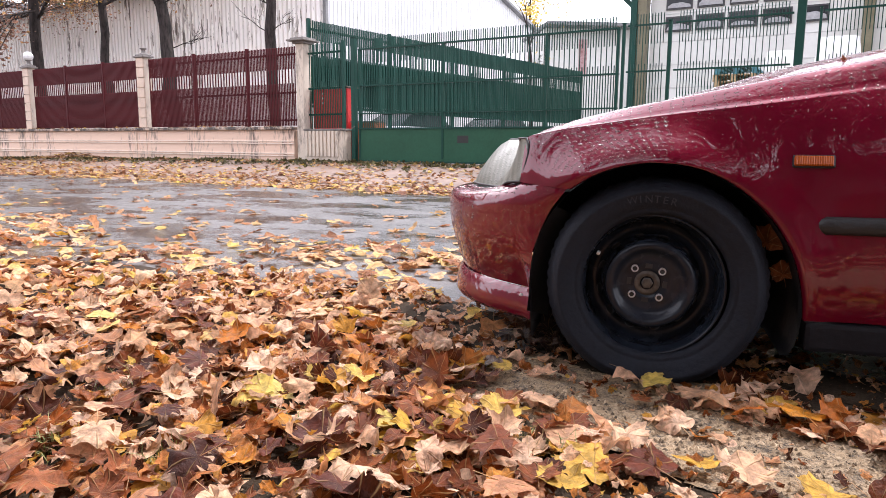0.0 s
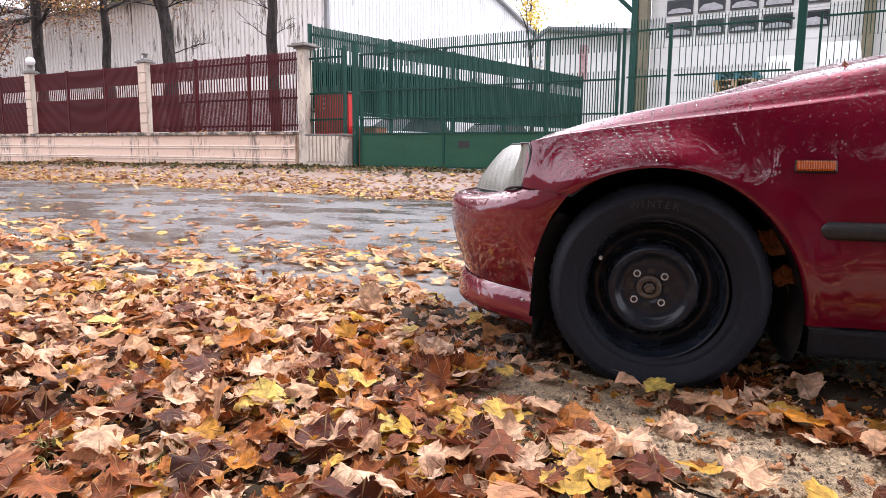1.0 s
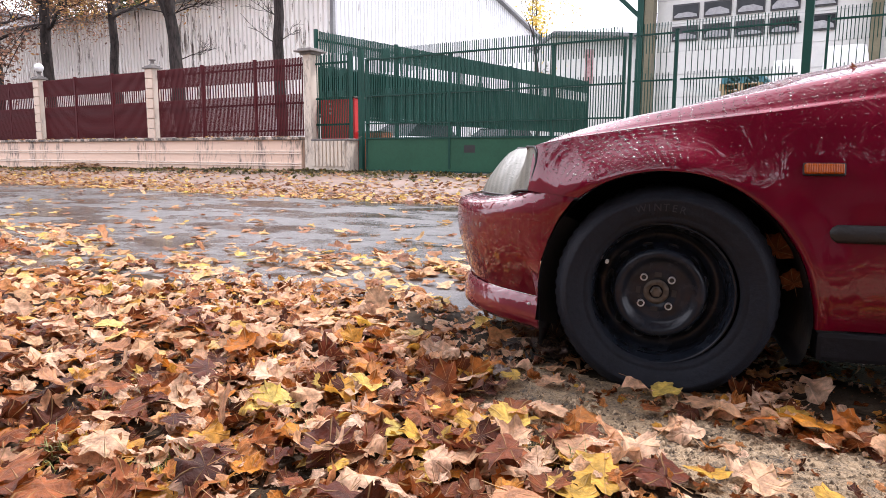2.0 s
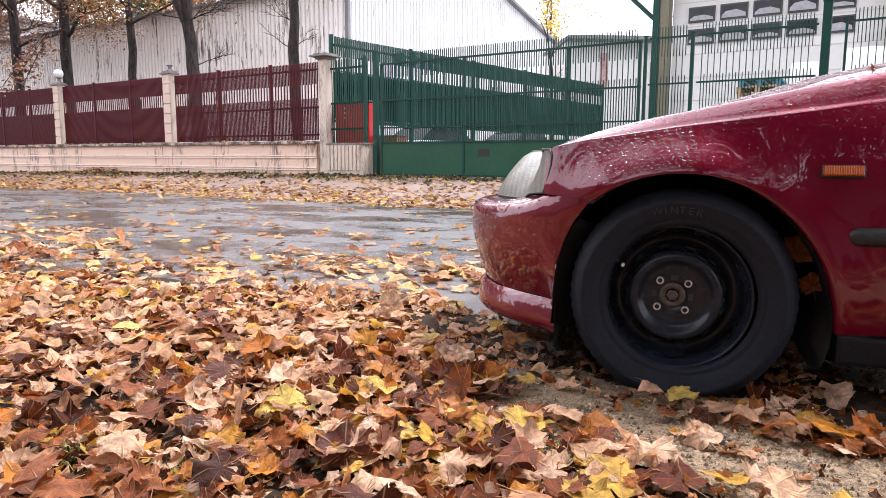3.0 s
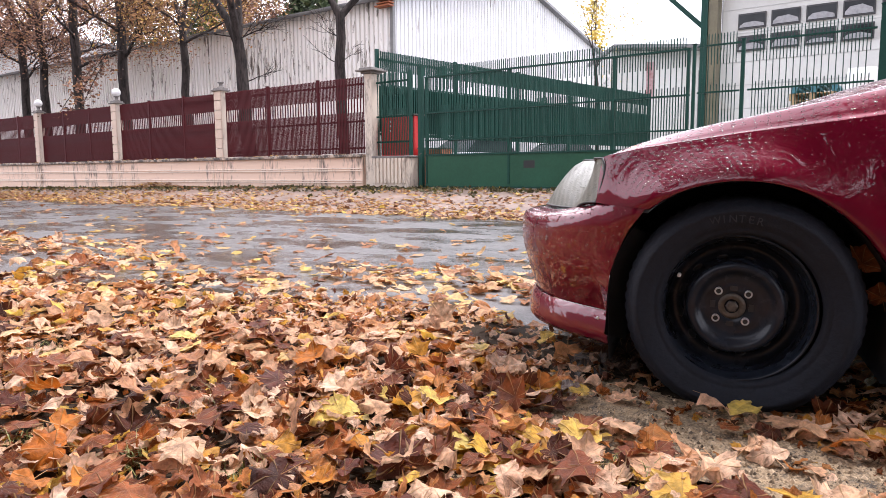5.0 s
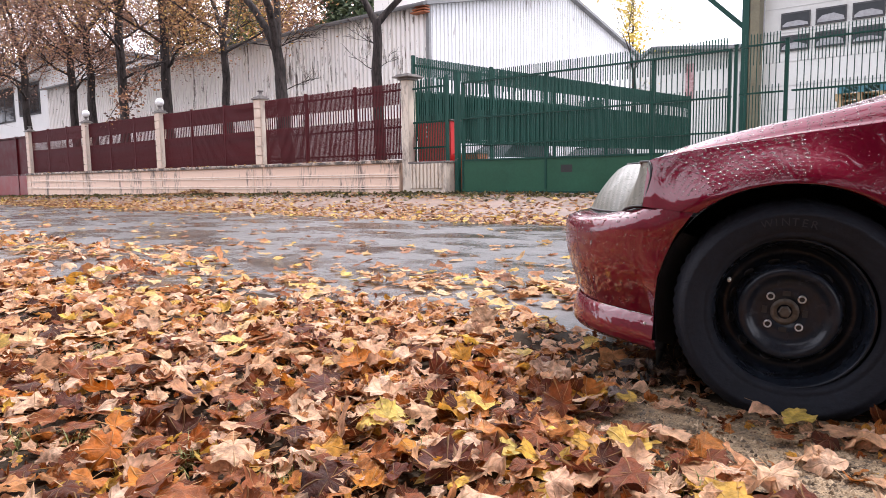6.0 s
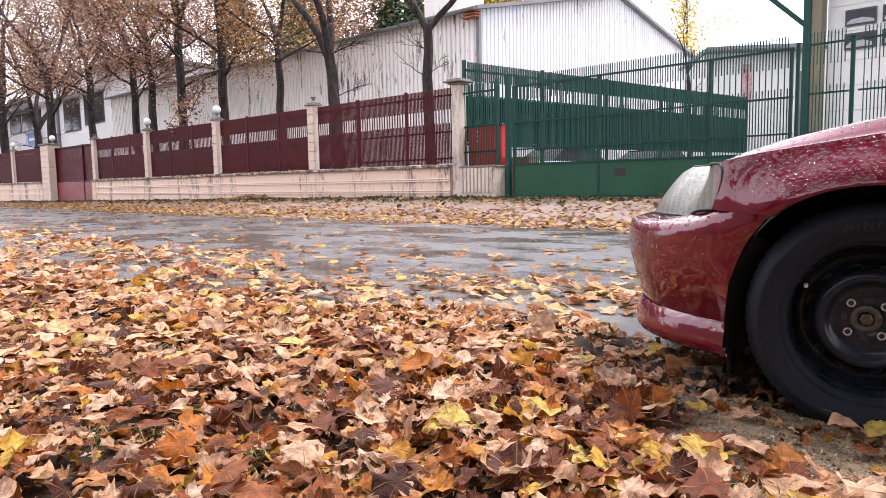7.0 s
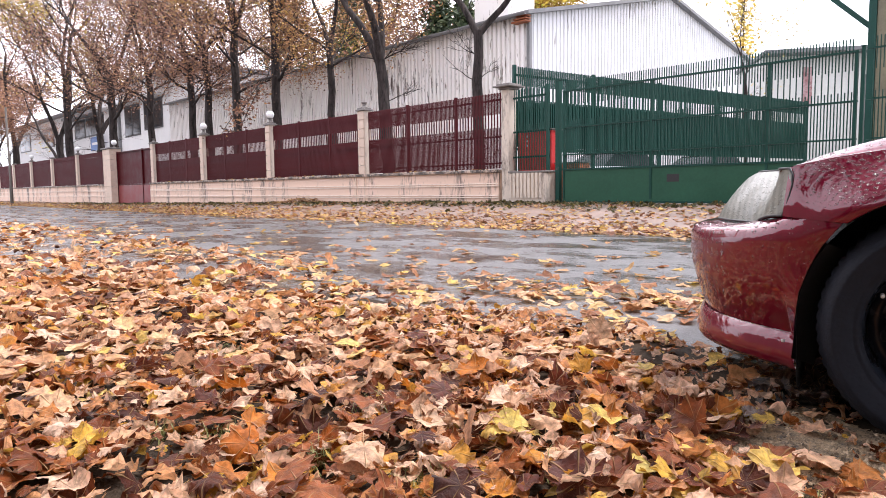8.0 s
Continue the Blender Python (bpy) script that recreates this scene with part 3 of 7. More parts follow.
def sliding_gate():
    """Long green gate: sheet metal below, pickets above, on small rollers."""
    ob = tagged(thing("sliding_gate", pose(-8.9, FY, 0), "closed green metal sliding gate with a solid lower sheet", "gate"), kind="structure")
    L = 5.42
    box("lower_sheet", 0, L, -0.02, 0.015, 0.268, 0.93, M_GREEN_SHEET, ob, "green sheet metal, scuffed")
    box("worn_patch", 2.36, 2.60, -0.024, -0.0205, 0.66, 0.80, M_BLACK, ob, "worn dark patch")
    add_pickets(ob, picket_bars(0.04, L - 0.04, 0.93, 1.95, 2.26, 2.74, w=0.016, d=0.012), M_GREEN_METAL)
    for z, h in ((0.290, 0.018), (0.945, 0.016), (1.25, 0.013), (1.81, 0.014), (2.54, 0.014)):
        box("rail", 0, L, -0.035, 0.035, z - h, z + h, M_GREEN_METAL, ob)
    for x in (0.03, 2.03, 4.13, L - 0.03):
        box("stile", x - 0.022, x + 0.022, -0.03, 0.03, 0.35, 2.55, M_GREEN_METAL, ob)
    for x in (0.6, 2.05, 4.5):
        vs, fs = lathe([(0.0, -0.02), (0.05, -0.02), (0.05, 0.02), (0.0, 0.02)], 14, "y")
        w = mesh_object("roller", vs, fs, M_DARKSTEEL, ob)
        w.location = (x, 0.045, 0.312)
    return ob


sliding_gate()


def green_post(x, w, z_top, d=0.12, label="square green steel gate post"):
    ob = thing("gate_post", pose(x, FY, 0), label, "post", "gate posts")
    box("shaft", -w / 2, w / 2, -d / 2, d / 2, 0.0, z_top, M_GREEN_METAL, ob, bevel=0.006)
    box("cap_plate", -w / 2 - 0.008, w / 2 + 0.008, -d / 2 - 0.008, d / 2 + 0.008, z_top, z_top + 0.015, M_GREEN_METAL, ob)
    return ob


green_post(-9.02, 0.10, 2.78, 0.10)
green_post(-3.42, 0.05, 2.6, 0.05)
green_post(-2.68, 0.055, 2.6, 0.055)
green_post(-0.83, 0.115, 2.86, 0.115, "thick square green steel gate post")
green_post(-0.58, 0.035, 2.6, 0.05)


def plain_gate(x0, x1, name, label):
    ob = tagged(thing(name, pose(x0, FY, 0), label, "gate"), kind="structure")
    L = x1 - x0
    box("lower_sheet", 0, L, -0.02, 0.015, 0.275, 0.93, M_GREEN_SHEET, ob)
    add_pickets(ob, picket_bars(0.03, L - 0.03, 0.93, 1.95, 2.26, 2.74, w=0.012, d=0.014), M_GREEN_METAL)
    for z in (0.375, 0.945, 1.25, 1.83, 2.56):
        box("rail", 0, L, -0.02, 0.02, z - 0.013, z + 0.013, M_GREEN_METAL, ob)
    return ob


plain_gate(-3.36, -2.72, "wicket_gate", "narrow green picket wicket gate, closed")
plain_gate(-2.6, -0.93, "green_gate", "green picket gate leaf, closed")
plain_gate(-0.54, 6.5, "green_gate", "long green picket gate leaf, closed")


def latch_chain():
    """Thin chain that ties the gate to the stub wall."""
    ob = thing("gate_chain", pose(-9.2, FY - 0.2, 0.92), "thin steel chain tying the gate to its post", "chain")
    for k in range(10):
        a = k / 9
        vs, fs = [], []
        for q in range(8):
            t = 2 * math.pi * q / 8
            for s in range(5):
                u = 2 * math.pi * s / 5
                r = 0.011 + 0.003 * math.cos(u)
                vs.append((r * 1.4 * math.cos(t), r * math.sin(t) * (1 if k % 2 else 0.2) , r * math.sin(t) * (0.2 if k % 2 else 1) + 0.005 * math.sin(u)))
        for q in range(8):
            for s in range(5):
                fs.append((q * 5 + s, ((q + 1) % 8) * 5 + s, ((q + 1) % 8) * 5 + (s + 1) % 5, q * 5 + (s + 1) % 5))
        o = mesh_object("link", vs, fs, M_DARKSTEEL, ob, smooth=True)
        o.location = (a * 0.36 - 0.03, 0.0, -0.05 * math.sin(math.pi * a) + 0.06 * a)


latch_chain()
tagged(box("gate_track", -9.0, 6.5, FY - 0.16, FY + 0.16, 0.05, 0.262, M_PAVE, bevel=0.01), "damp concrete strip under the gates", "kerb", kind="structure")


# ---- yard behind the fences ----
def corrugated(name, length, height_fn, pitch, depth, material, parent, z0=0.0, label=""):
    """A ribbed sheet along local x, its top following height_fn, with folds facing local -y."""
    n = int(length / pitch)
    prof = [(0.0, -1.0), (0.62, -1.0), (0.70, 0.0), (0.92, 0.0)]
    vs, fs = [], []
    for k in range(n):
        for u, d in prof:
            x = (k + u) * pitch
            vs.append((x, d * depth, z0))
            vs.append((x, d * depth, height_fn(x)))
    for k in range(len(vs) // 2 - 1):
        fs.append((2 * k, 2 * k + 2, 2 * k + 3, 2 * k + 1))
    return mesh_object(name, vs, fs, material, parent, label)


def peeling_sheet(name, base, stain, amount):
    """White painted corrugated steel with long rusty and peeled streaks."""
    m, n, l, b = shader(name, 0.5)
    v = mapped(n, l, (1.6, 1.6, 0.22))
    a = noise_tex(n, l, 4.5, 8, v, 0.72)
    v2 = mapped(n, l, (1, 1, 1))
    c = noise_tex(n, l, 0.35, 3, v2)
    ad = n.new("ShaderNodeMath")
    ad.operation = "MULTIPLY_ADD"
    ad.inputs[1].default_value = 0.45
    l.new(c.outputs["Fac"], ad.inputs[0])
    l.new(a.outputs["Fac"], ad.inputs[2])
    r = ramp(n, [(0.0, base), (amount, base), (amount + 0.025, stain), (1.0, (0.16, 0.13, 0.12))])
    l.new(ad.outputs[0], r.inputs[0])
    g = noise_tex(n, l, 0.9, 4, v2)
    gr = ramp(n, [(0.3, (0.93, 0.92, 0.90)), (0.7, (1, 1, 1))])
    l.new(g.outputs["Fac"], gr.inputs[0])
    mul = n.new("ShaderNodeMix")
    mul.data_type, mul.blend_type = "RGBA", "MULTIPLY"
    mul.inputs["Factor"].default_value = 1
    l.new(r.outputs[0], mul.inputs["A"])
    l.new(gr.outputs[0], mul.inputs["B"])
    l.new(mul.outputs["Result"], b.inputs["Base Color"])
    return m


M_SHED = peeling_sheet("peeling_white_corrugated", (0.90, 0.87, 0.84), (0.26, 0.23, 0.20), 0.815)
M_SHED2 = peeling_sheet("white_corrugated", (0.70, 0.70, 0.72), (0.36, 0.34, 0.33), 0.86)
M_ROOF = varied("grey_roof_sheet", (0.10, 0.10, 0.105), (0.26, 0.26, 0.26), 1, 15, 0.5, 0.1, 0.3)
M_GLASS = varied("dark_window_glass", (0.012, 0.014, 0.016), (0.05, 0.055, 0.06), 0.7, 4, 0.06, 0.02, 0.0, spec=0.2)
M_COLUMN = varied("ochre_painted_column", (0.10, 0.088, 0.050), (0.21, 0.185, 0.115), 2, 20, 0.5, 0.1, 0.2)
M_PANEL = varied("white_panel_door", (0.62, 0.62, 0.585), (0.75, 0.75, 0.72), 0.6, 10, 0.45, 0.1, 0.08)
M_WOOD = varied("raw_pallet_wood", (0.24, 0.15, 0.08), (0.5, 0.36, 0.2), 6, 40, 0.75, 0.1, 0.5)
M_BLUE = varied("faded_teal_paint", (0.03, 0.12, 0.15), (0.07, 0.22, 0.26), 6, 40, 0.6, 0.1, 0.3)
M_REDBOX = varied("bright_red_paint", (0.48, 0.020, 0.022), (0.62, 0.036, 0.033), 2, 25, 0.4, 0.1, 0.15)
M_RUST = varied("orange_rust_paint", (0.22, 0.06, 0.02), (0.4, 0.12, 0.04), 4, 25, 0.6, 0.1, 0.3)
M_FRAME = varied("dark_window_frame", (0.03, 0.03, 0.032), (0.06, 0.06, 0.062), 6, 30, 0.5, 0.1, 0.1)
M_BLUE_SIGN = varied("blue_sign_paint", (0.03, 0.10, 0.32), (0.05, 0.16, 0.42), 3, 20, 0.4, 0.1, 0.05)


M_JOINT = varied("grey_panel_joint", (0.50, 0.50, 0.48), (0.60, 0.60, 0.58), 3, 20, 0.5, 0.1, 0.1)
M_FADED = varied("faded_red_board", (0.30, 0.13, 0.13), (0.52, 0.36, 0.36), 2, 12, 0.6, 0.1, 0.1, lo=0.4, hi=0.55)
M_PANE_HUMP = varied("pale_pane_hump", (0.26, 0.26, 0.27), (0.46, 0.46, 0.47), 5, 20, 0.6, 0.1, 0.1)


def shed():
    X0, X1, Y0, Y1, ZE = -46.0, -15.26, 18.0, 36.2, 6.32
    slope, ym = 0.225, 27.1
    ob = thing("storage_shed", pose(X1, Y0, 0), "long white corrugated steel shed with peeling paint", "shed")
    w = corrugated("long_wall", X1 - X0, lambda x: ZE, 0.21, 0.095, M_SHED, ob, label="peeling off-white corrugated wall")
    w.location = (X0 - X1, 0, 0)
    g = corrugated("gable_wall", Y1 - Y0, lambda y: ZE + slope * min(y, Y1 - Y0 - y) + 0.02, 0.21, 0.035, M_SHED2, ob, label="bright white corrugated gable wall")
    g.matrix_local = pose(0, 0, 0, 0, 0, 90)
    box("corner_trim", -0.05, 0.08, -0.07, 0.06, 0, ZE, M_ROOF, ob, "dark corner trim")
    for s in (0, 1):
        ya, yb = (Y0 - 0.35, ym) if s == 0 else (ym, Y1 + 0.35)
        za, zb = (ZE - 0.35 * slope, ZE + slope * (ym - Y0)) if s == 0 else (ZE + slope * (Y1 - ym), ZE - 0.35 * slope)
        ya, yb = ya - Y0, yb - Y0
        xa, xb = X0 - X1 - 0.2, 0.28
        vs = [(xa, ya, za), (xb, ya, za), (xb, yb, zb), (xa, yb, zb), (xa, ya, za + 0.13), (xb, ya, za + 0.13), (xb, yb, zb + 0.13), (xa, yb, zb + 0.13)]
        fs = [(0, 3, 2, 1), (4, 5, 6, 7), (0, 1, 5, 4), (1, 2, 6, 5), (2, 3, 7, 6), (3, 0, 4, 7)]
        mesh_object("roof", vs, fs, M_ROOF, ob, "dark grey sheet roof")
    vs, fs = [], []
    for k in range(9):
        a = math.pi + math.pi * k / 8
        for x in (X0 - X1 - 0.1, 0.2):
            vs.append((x, -0.42 + 0.075 * math.cos(a), ZE - 0.02 + 0.075 * math.sin(a)))
    for k in range(8):
        fs.append((2 * k, 2 * k + 1, 2 * k + 3, 2 * k + 2))
    mesh_object("gutter", vs, fs, M_ROOF, ob, "grey roof gutter")
    box("rear_wall", X0 - X1, 0, Y1 - Y0 - 0.1, Y1 - Y0, 0, ZE, M_SHED2, ob)
    box("far_gable", X0 - X1 - 0.05, X0 - X1, 0, Y1 - Y0, 0, ZE, M_SHED2, ob)
    box("roof_vent", -4.2, -2.4, 1.7, 3.2, ZE + 0.3, ZE + 2.2, M_SHED, ob, "pale corrugated ventilator on the roof", bevel=0.03)
    # red tiles stacked under the corner of the eaves
    for k in range(3):
        bm = bmesh.new()
        add_box(bm, -0.30 - 0.08 * k, 0.16, -0.34 - 0.02 * k, -0.09, ZE - 0.11 - 0.09 * k, ZE - 0.06 - 0.09 * k, 0.008)
        part("tile", bm, M_RUST, ob, "orange-red clay tile")
    return ob


shed()


def inner_fence():
    """Green picket fence running back from the street along the yard."""
    a, b2 = Vector((-10.38, 11.75, 0)), Vector((-8.75, 24.6, 0))
    d = b2 - a
    ang = math.degrees(math.atan2(d.y, d.x))
    ob = thing("yard_fence", pose(a.x, a.y, 0, 0, 0, ang), "long green picket fence dividing the yard", "fence", "green fence panels")
    L = d.length
    vs, fs = box_arrays(picket_bars(0, L, 1.40, 2.56, 2.86, 3.28, 0.06, 0.030, 0.024))
    tagged(mesh_object("picket_infill", vs, fs, M_GREEN_METAL, ob), kind="stuff")
    for z in (1.45, 1.62, 2.2, 3.1):
        box("rail", 0, L, 0.032, 0.065, z - 0.025, z + 0.025, M_GREEN_METAL, ob)
    k = 0.0
    while k <= L + 0.01:
        box("post", k - 0.04, k + 0.04, 0.04, 0.10, 0.1, 3.32, M_GREEN_METAL, ob)
        k += L / 5
    vs, fs = box_arrays([(0, L, 0.02, 0.03, 1.5, 2.52)])
    mesh_object("screen", vs, fs, M_GREEN_SHEET, ob, "dark green screening sheet")
    return ob


inner_fence()


def container():
    ob = thing("red_cabinet", pose(-10.28, 11.68, 0.0), "bright red metal cabinet standing behind the green panel", "cabinet")
    box("body", 0.0, 0.94, 0, 0.34, 0.34, 1.80, M_REDBOX, ob, bevel=0.015)
    box("lid", -0.02, 0.96, -0.02, 0.36, 1.805, 1.84, M_DARKSTEEL, ob, "dark lid", bevel=0.01)
    box("door", 0.5, 0.92, -0.012, -0.002, 1.12, 1.76, M_REDBOX, ob, "red door leaf", bevel=0.003)
    box("plinth", 0.03, 0.91, 0.02, 0.32, 0.2, 0.336, M_RUST, ob, "rusty base")
    for z in (1.5, 1.6, 1.7):
        box("notice", 0.26, 0.30, -0.006, -0.001, z - 0.02, z + 0.02, M_WHITE, ob, "small white notice")
    low = thing("rusty_bin", pose(-9.28, 11.72, 0.0), "low rusty orange metal bin behind the gate", "bin")
    box("body", 0.0, 0.62, 0, 0.4, 0.25, 1.08, M_RUST, low, bevel=0.02)
    box("rim", -0.015, 0.635, -0.015, 0.415, 1.082, 1.105, M_DARKSTEEL, low, bevel=0.006)


container()


def warehouse():
    Y = 20.0
    ob = thing("warehouse", pose(0, Y, 0), "white panelled warehouse front with rows of dark windows", "building")
    box("wall", -5.2, 9.0, 0.0, 0.3, 0, 6.0, M_PANEL, ob)
    box("side_wall", -5.2, -4.9, 0.3, 16, 0, 6.0, M_PANEL, ob)
    for z in (1.0, 1.62, 2.24, 2.86, 3.48, 4.22, 4.86):
        box("panel_joint", -5.19, 9.0, -0.012, -0.002, z - 0.010, z + 0.010, M_JOINT, ob)
    for r, (z0, z1) in enumerate(((4.32, 4.72), (3.74, 4.14))):
        for k in range(5):
            x = -4.8 + 0.815 * k
            w = box("window", x + 0.01, x + 0.70, -0.05, -0.014, z0, z1, M_FRAME, ob, "dark framed window")
            box("pane", x + 0.04, x + 0.67, -0.056, -0.051, z0 + 0.04, z1 - 0.04, M_GLASS, w)
            # a flat pale hump set just in front of the lower pane
            bm = bmesh.new()
            h = (0.13, 0.19, 0.16, 0.22, 0.10)[(k + 2 * r) % 5]
            vs = [bm.verts.new(p) for y in (-0.064, -0.057) for p in ((x + 0.05, y, z0 + 0.045), (x + 0.66, y, z0 + 0.045), (x + 0.64, y, z0 + 0.05 + 0.5 * h), (x + 0.42, y, z0 + 0.05 + h), (x + 0.16, y, z0 + 0.05 + 0.85 * h), (x + 0.06, y, z0 + 0.05 + 0.35 * h))]
            bm.faces.new(vs[:6])
            bm.faces.new(vs[:5:-1])
            for q in range(6):
                bm.faces.new((vs[q], vs[q + 6], vs[(q + 1) % 6 + 6], vs[(q + 1) % 6]))
            bmesh.ops.recalc_face_normals(bm, faces=bm.faces)
            part("wrapped_load", bm, M_PANE_HUMP, w, "pale rounded shape over the lower part of the pane")
    box("column", -5.46, -5.22, -0.45, -0.05, 0, 6.0, M_COLUMN, ob, "ochre painted column")
    box("column", -0.11, 0.14, -0.40, -0.05, 0, 6.0, M_COLUMN, ob, "ochre painted column")
    box("column_flange", -5.64, -5.465, -0.5, -0.02, 0, 6.0, M_GREEN_METAL, ob, "green steel edge")
    vs, fs = box_arrays([(-0.06, 0.06, -0.06, 0.06, 0, 1.7)])
    brace = mesh_object("brace", vs, fs, M_GREEN_METAL, ob, "green diagonal brace")
    brace.matrix_local = pose(-5.68, -0.25, 4.5, 0, -46, 0)
    box("roof_edge", -6.3, 9.0, -0.9, 0.3, 6.0, 6.25, M_ROOF, ob, "dark roof edge")
    return ob


warehouse()


def yard_door():
    """A low white store beyond the yard fence."""
    ob = thing("store_building", pose(-11.3, 27.0, 0, 0, 0, 36) @ pose(11.3, 0, 0), "low white store with a grey roof edge", "building")
    box("wall", -11.3, -7.4, 0, 4, 0, 5.38, M_PANEL, ob)
    box("end_wall", -7.38, -5.3, -0.6, 3, 0, 5.3, M_PANEL, ob, "white panel door")
    box("roof", -11.4, -5.1, -0.8, 4.2, 5.385, 5.52, M_ROOF, ob)
    box("red_stripe", -9.86, -9.52, -0.03, -0.004, 3.5, 4.95, M_FADED, ob, "red painted pipe")
    box("panel_edge", -7.75, -7.6, -0.02, -0.003, 1.0, 4.6, M_ROOF, ob, "grey panel edge")


yard_door()


def white_house():
    """Two white blocks; the taller one has a deep projecting band over tall windows."""
    ob = thing("white_house", pose(-70, 22, 0), "white plastered building with dark windows behind trees", "building")
    box("wall", -3, 19.6, 0, 9, 0, 9.7, M_WHITE, ob)
    box("lower_wall", -48, -3.02, 0.6, 9, 0, 9.4, M_WHITE, ob, "white wall of the lower block")
    box("projection", -2.9, 13.6, -1.1, -0.01, 8.45, 9.75, M_WHITE, ob, "projecting white band above the windows", bevel=0.08)
    box("canopy", -16.0, -3.1, -0.6, 0.59, 8.55, 8.8, M_ROOF, ob, "grey canopy over a window row")
    box("roof", -3.6, 20.2, -1.4, 9.6, 9.76, 10.0, M_ROOF, ob, "grey roof edge")
    box("lower_roof", -49, -3.62, -0.2, 9.6, 9.41, 9.65, M_ROOF, ob, "grey roof edge")
    for x0, x1, z0, z1, yf in ((3.1, 7.0, 5.6, 8.4, 0.0), (8.0, 12.2, 5.9, 8.4, 0.0), (-15.2, -11.4, 6.5, 8.5, 0.6), (-11.0, -7.2, 6.5, 8.5, 0.6), (-6.8, -3.6, 6.5, 8.5, 0.6), (-30, -24, 6.2, 8.5, 0.6), (-42, -36, 6.2, 8.5, 0.6)):
        w = box("window", x0, x1, yf - 0.06, yf - 0.01, z0, z1, M_FRAME, ob, "dark window")
        n = 2 if x1 - x0 > 3 else 1
        d = (x1 - x0 - 0.12) / n
        for k in range(n):
            box("pane", x0 + 0.12 + k * d, x0 + (k + 1) * d, yf - 0.075, yf - 0.061, z0 + 0.12, z1 - 0.12, M_GLASS, w)
    box("downpipe", 1.6, 1.9, -0.25, -0.02, 0, 8.4, M_ROOF, ob, "grey downpipe")
    sg = thing("blue_sign", pose(-74.6, 21.6, 0), "blue sign board with a pale bar, beside the white building", "sign")
    box("board", -1.7, 1.7, 0, 0.06, 4.8, 6.15, M_BLUE_SIGN, sg)
    box("lettering_bar", -1.2, 1.1, -0.012, -0.002, 5.35, 5.6, M_WHITE, sg, "white bar of lettering")
    box("post", -0.08, 0.08, 0.07, 0.2, 0, 5.9, M_DARKSTEEL, sg)


white_house()


def pallet(m, material, label):
    ob = thing("pallet", m, label, "pallet", "stacked pallets")
    for k in range(7):
        y = k * 0.125
        box("deck_board", 0, 1.2, y, y + 0.1, 0.122, 0.144, material, ob)
    for y in (0, 0.375, 0.75):
        for x in (0, 0.53, 1.06):
            box("block", x, x + 0.14, y, y + 0.1, 0.022, 0.1, material, ob)
        box("stringer", 0, 1.2, y, y + 0.1, 0.1005, 0.1215, material, ob)
        box("bottom_board", 0, 1.2, y, y + 0.1, 0.0, 0.0215, material, ob)
    return ob


first = pallet(pose(-1.95, 16.2, -0.01, 0, 0, 90), M_WOOD, "raw wooden pallet in a tall stack")
for k in range(1, 15):
    copy_thing(first, pose(-1.95 + 0.02 * math.sin(k * 3), 16.2, -0.01 + 0.146 * k, 0, 0, 90 + 1.5 * math.sin(k * 7)))
pallet(pose(-1.93, 16.2, -0.01 + 0.146 * 15, 0, 0, 91), M_BLUE, "faded teal pallet on top of the stack")
for k in range(15):
    copy_thing(first, pose(-1.06 + 0.02 * math.sin(k * 5), 16.3, -0.01 + 0.146 * k, 0, 0, 90 + 1.5 * math.sin(k * 4)))


def wrapped_bale(x, y, z0, w, h, seed):
    """Goods on a pallet, swathed in crumpled white film."""
    ob = thing("wrapped_bale", pose(x, y, 0), "tall goods swathed in crumpled white plastic film", "bale", "wrapped goods in the yard")
    vs, fs = [], []
    n, rows = 40, 16
    for j in range(rows):
        k = j / (rows - 1)
        for i in range(n):
            a = 2 * math.pi * i / n
            c, s = math.cos(a), math.sin(a)
            e = 0.45
            rx = w / 2 * math.copysign(abs(c) ** e, c)
            ry = w / 2 * math.copysign(abs(s) ** e, s)
            f = 1 - 0.25 * k ** 6 + 0.07 * noise.noise((c * 3 + seed, s * 3, k * 5))
            vs.append((rx * f, ry * f, z0 + h * k))
    for j in range(rows - 1):
        for i in range(n):
            fs.append((j * n + i, j * n + (i + 1) % n, (j + 1) * n + (i + 1) % n, (j + 1) * n + i))
    fs.append(tuple((rows - 1) * n + i for i in range(n)))
    mesh_object("film", vs, fs, M_GLOBE, ob, smooth=True)


wrapped_bale(-1.62, 17.6, 0.0, 0.7, 2.75, 1.0)
wrapped_bale(-0.52, 18.2, 0.0, 1.0, 3.05, 5.0)


M_SILVER = varied("silver_car_paint", (0.36, 0.38, 0.39), (0.50, 0.52, 0.53), 2, 20, 0.3, 0.05, 0.0, metal=0.4, coat=0.8)


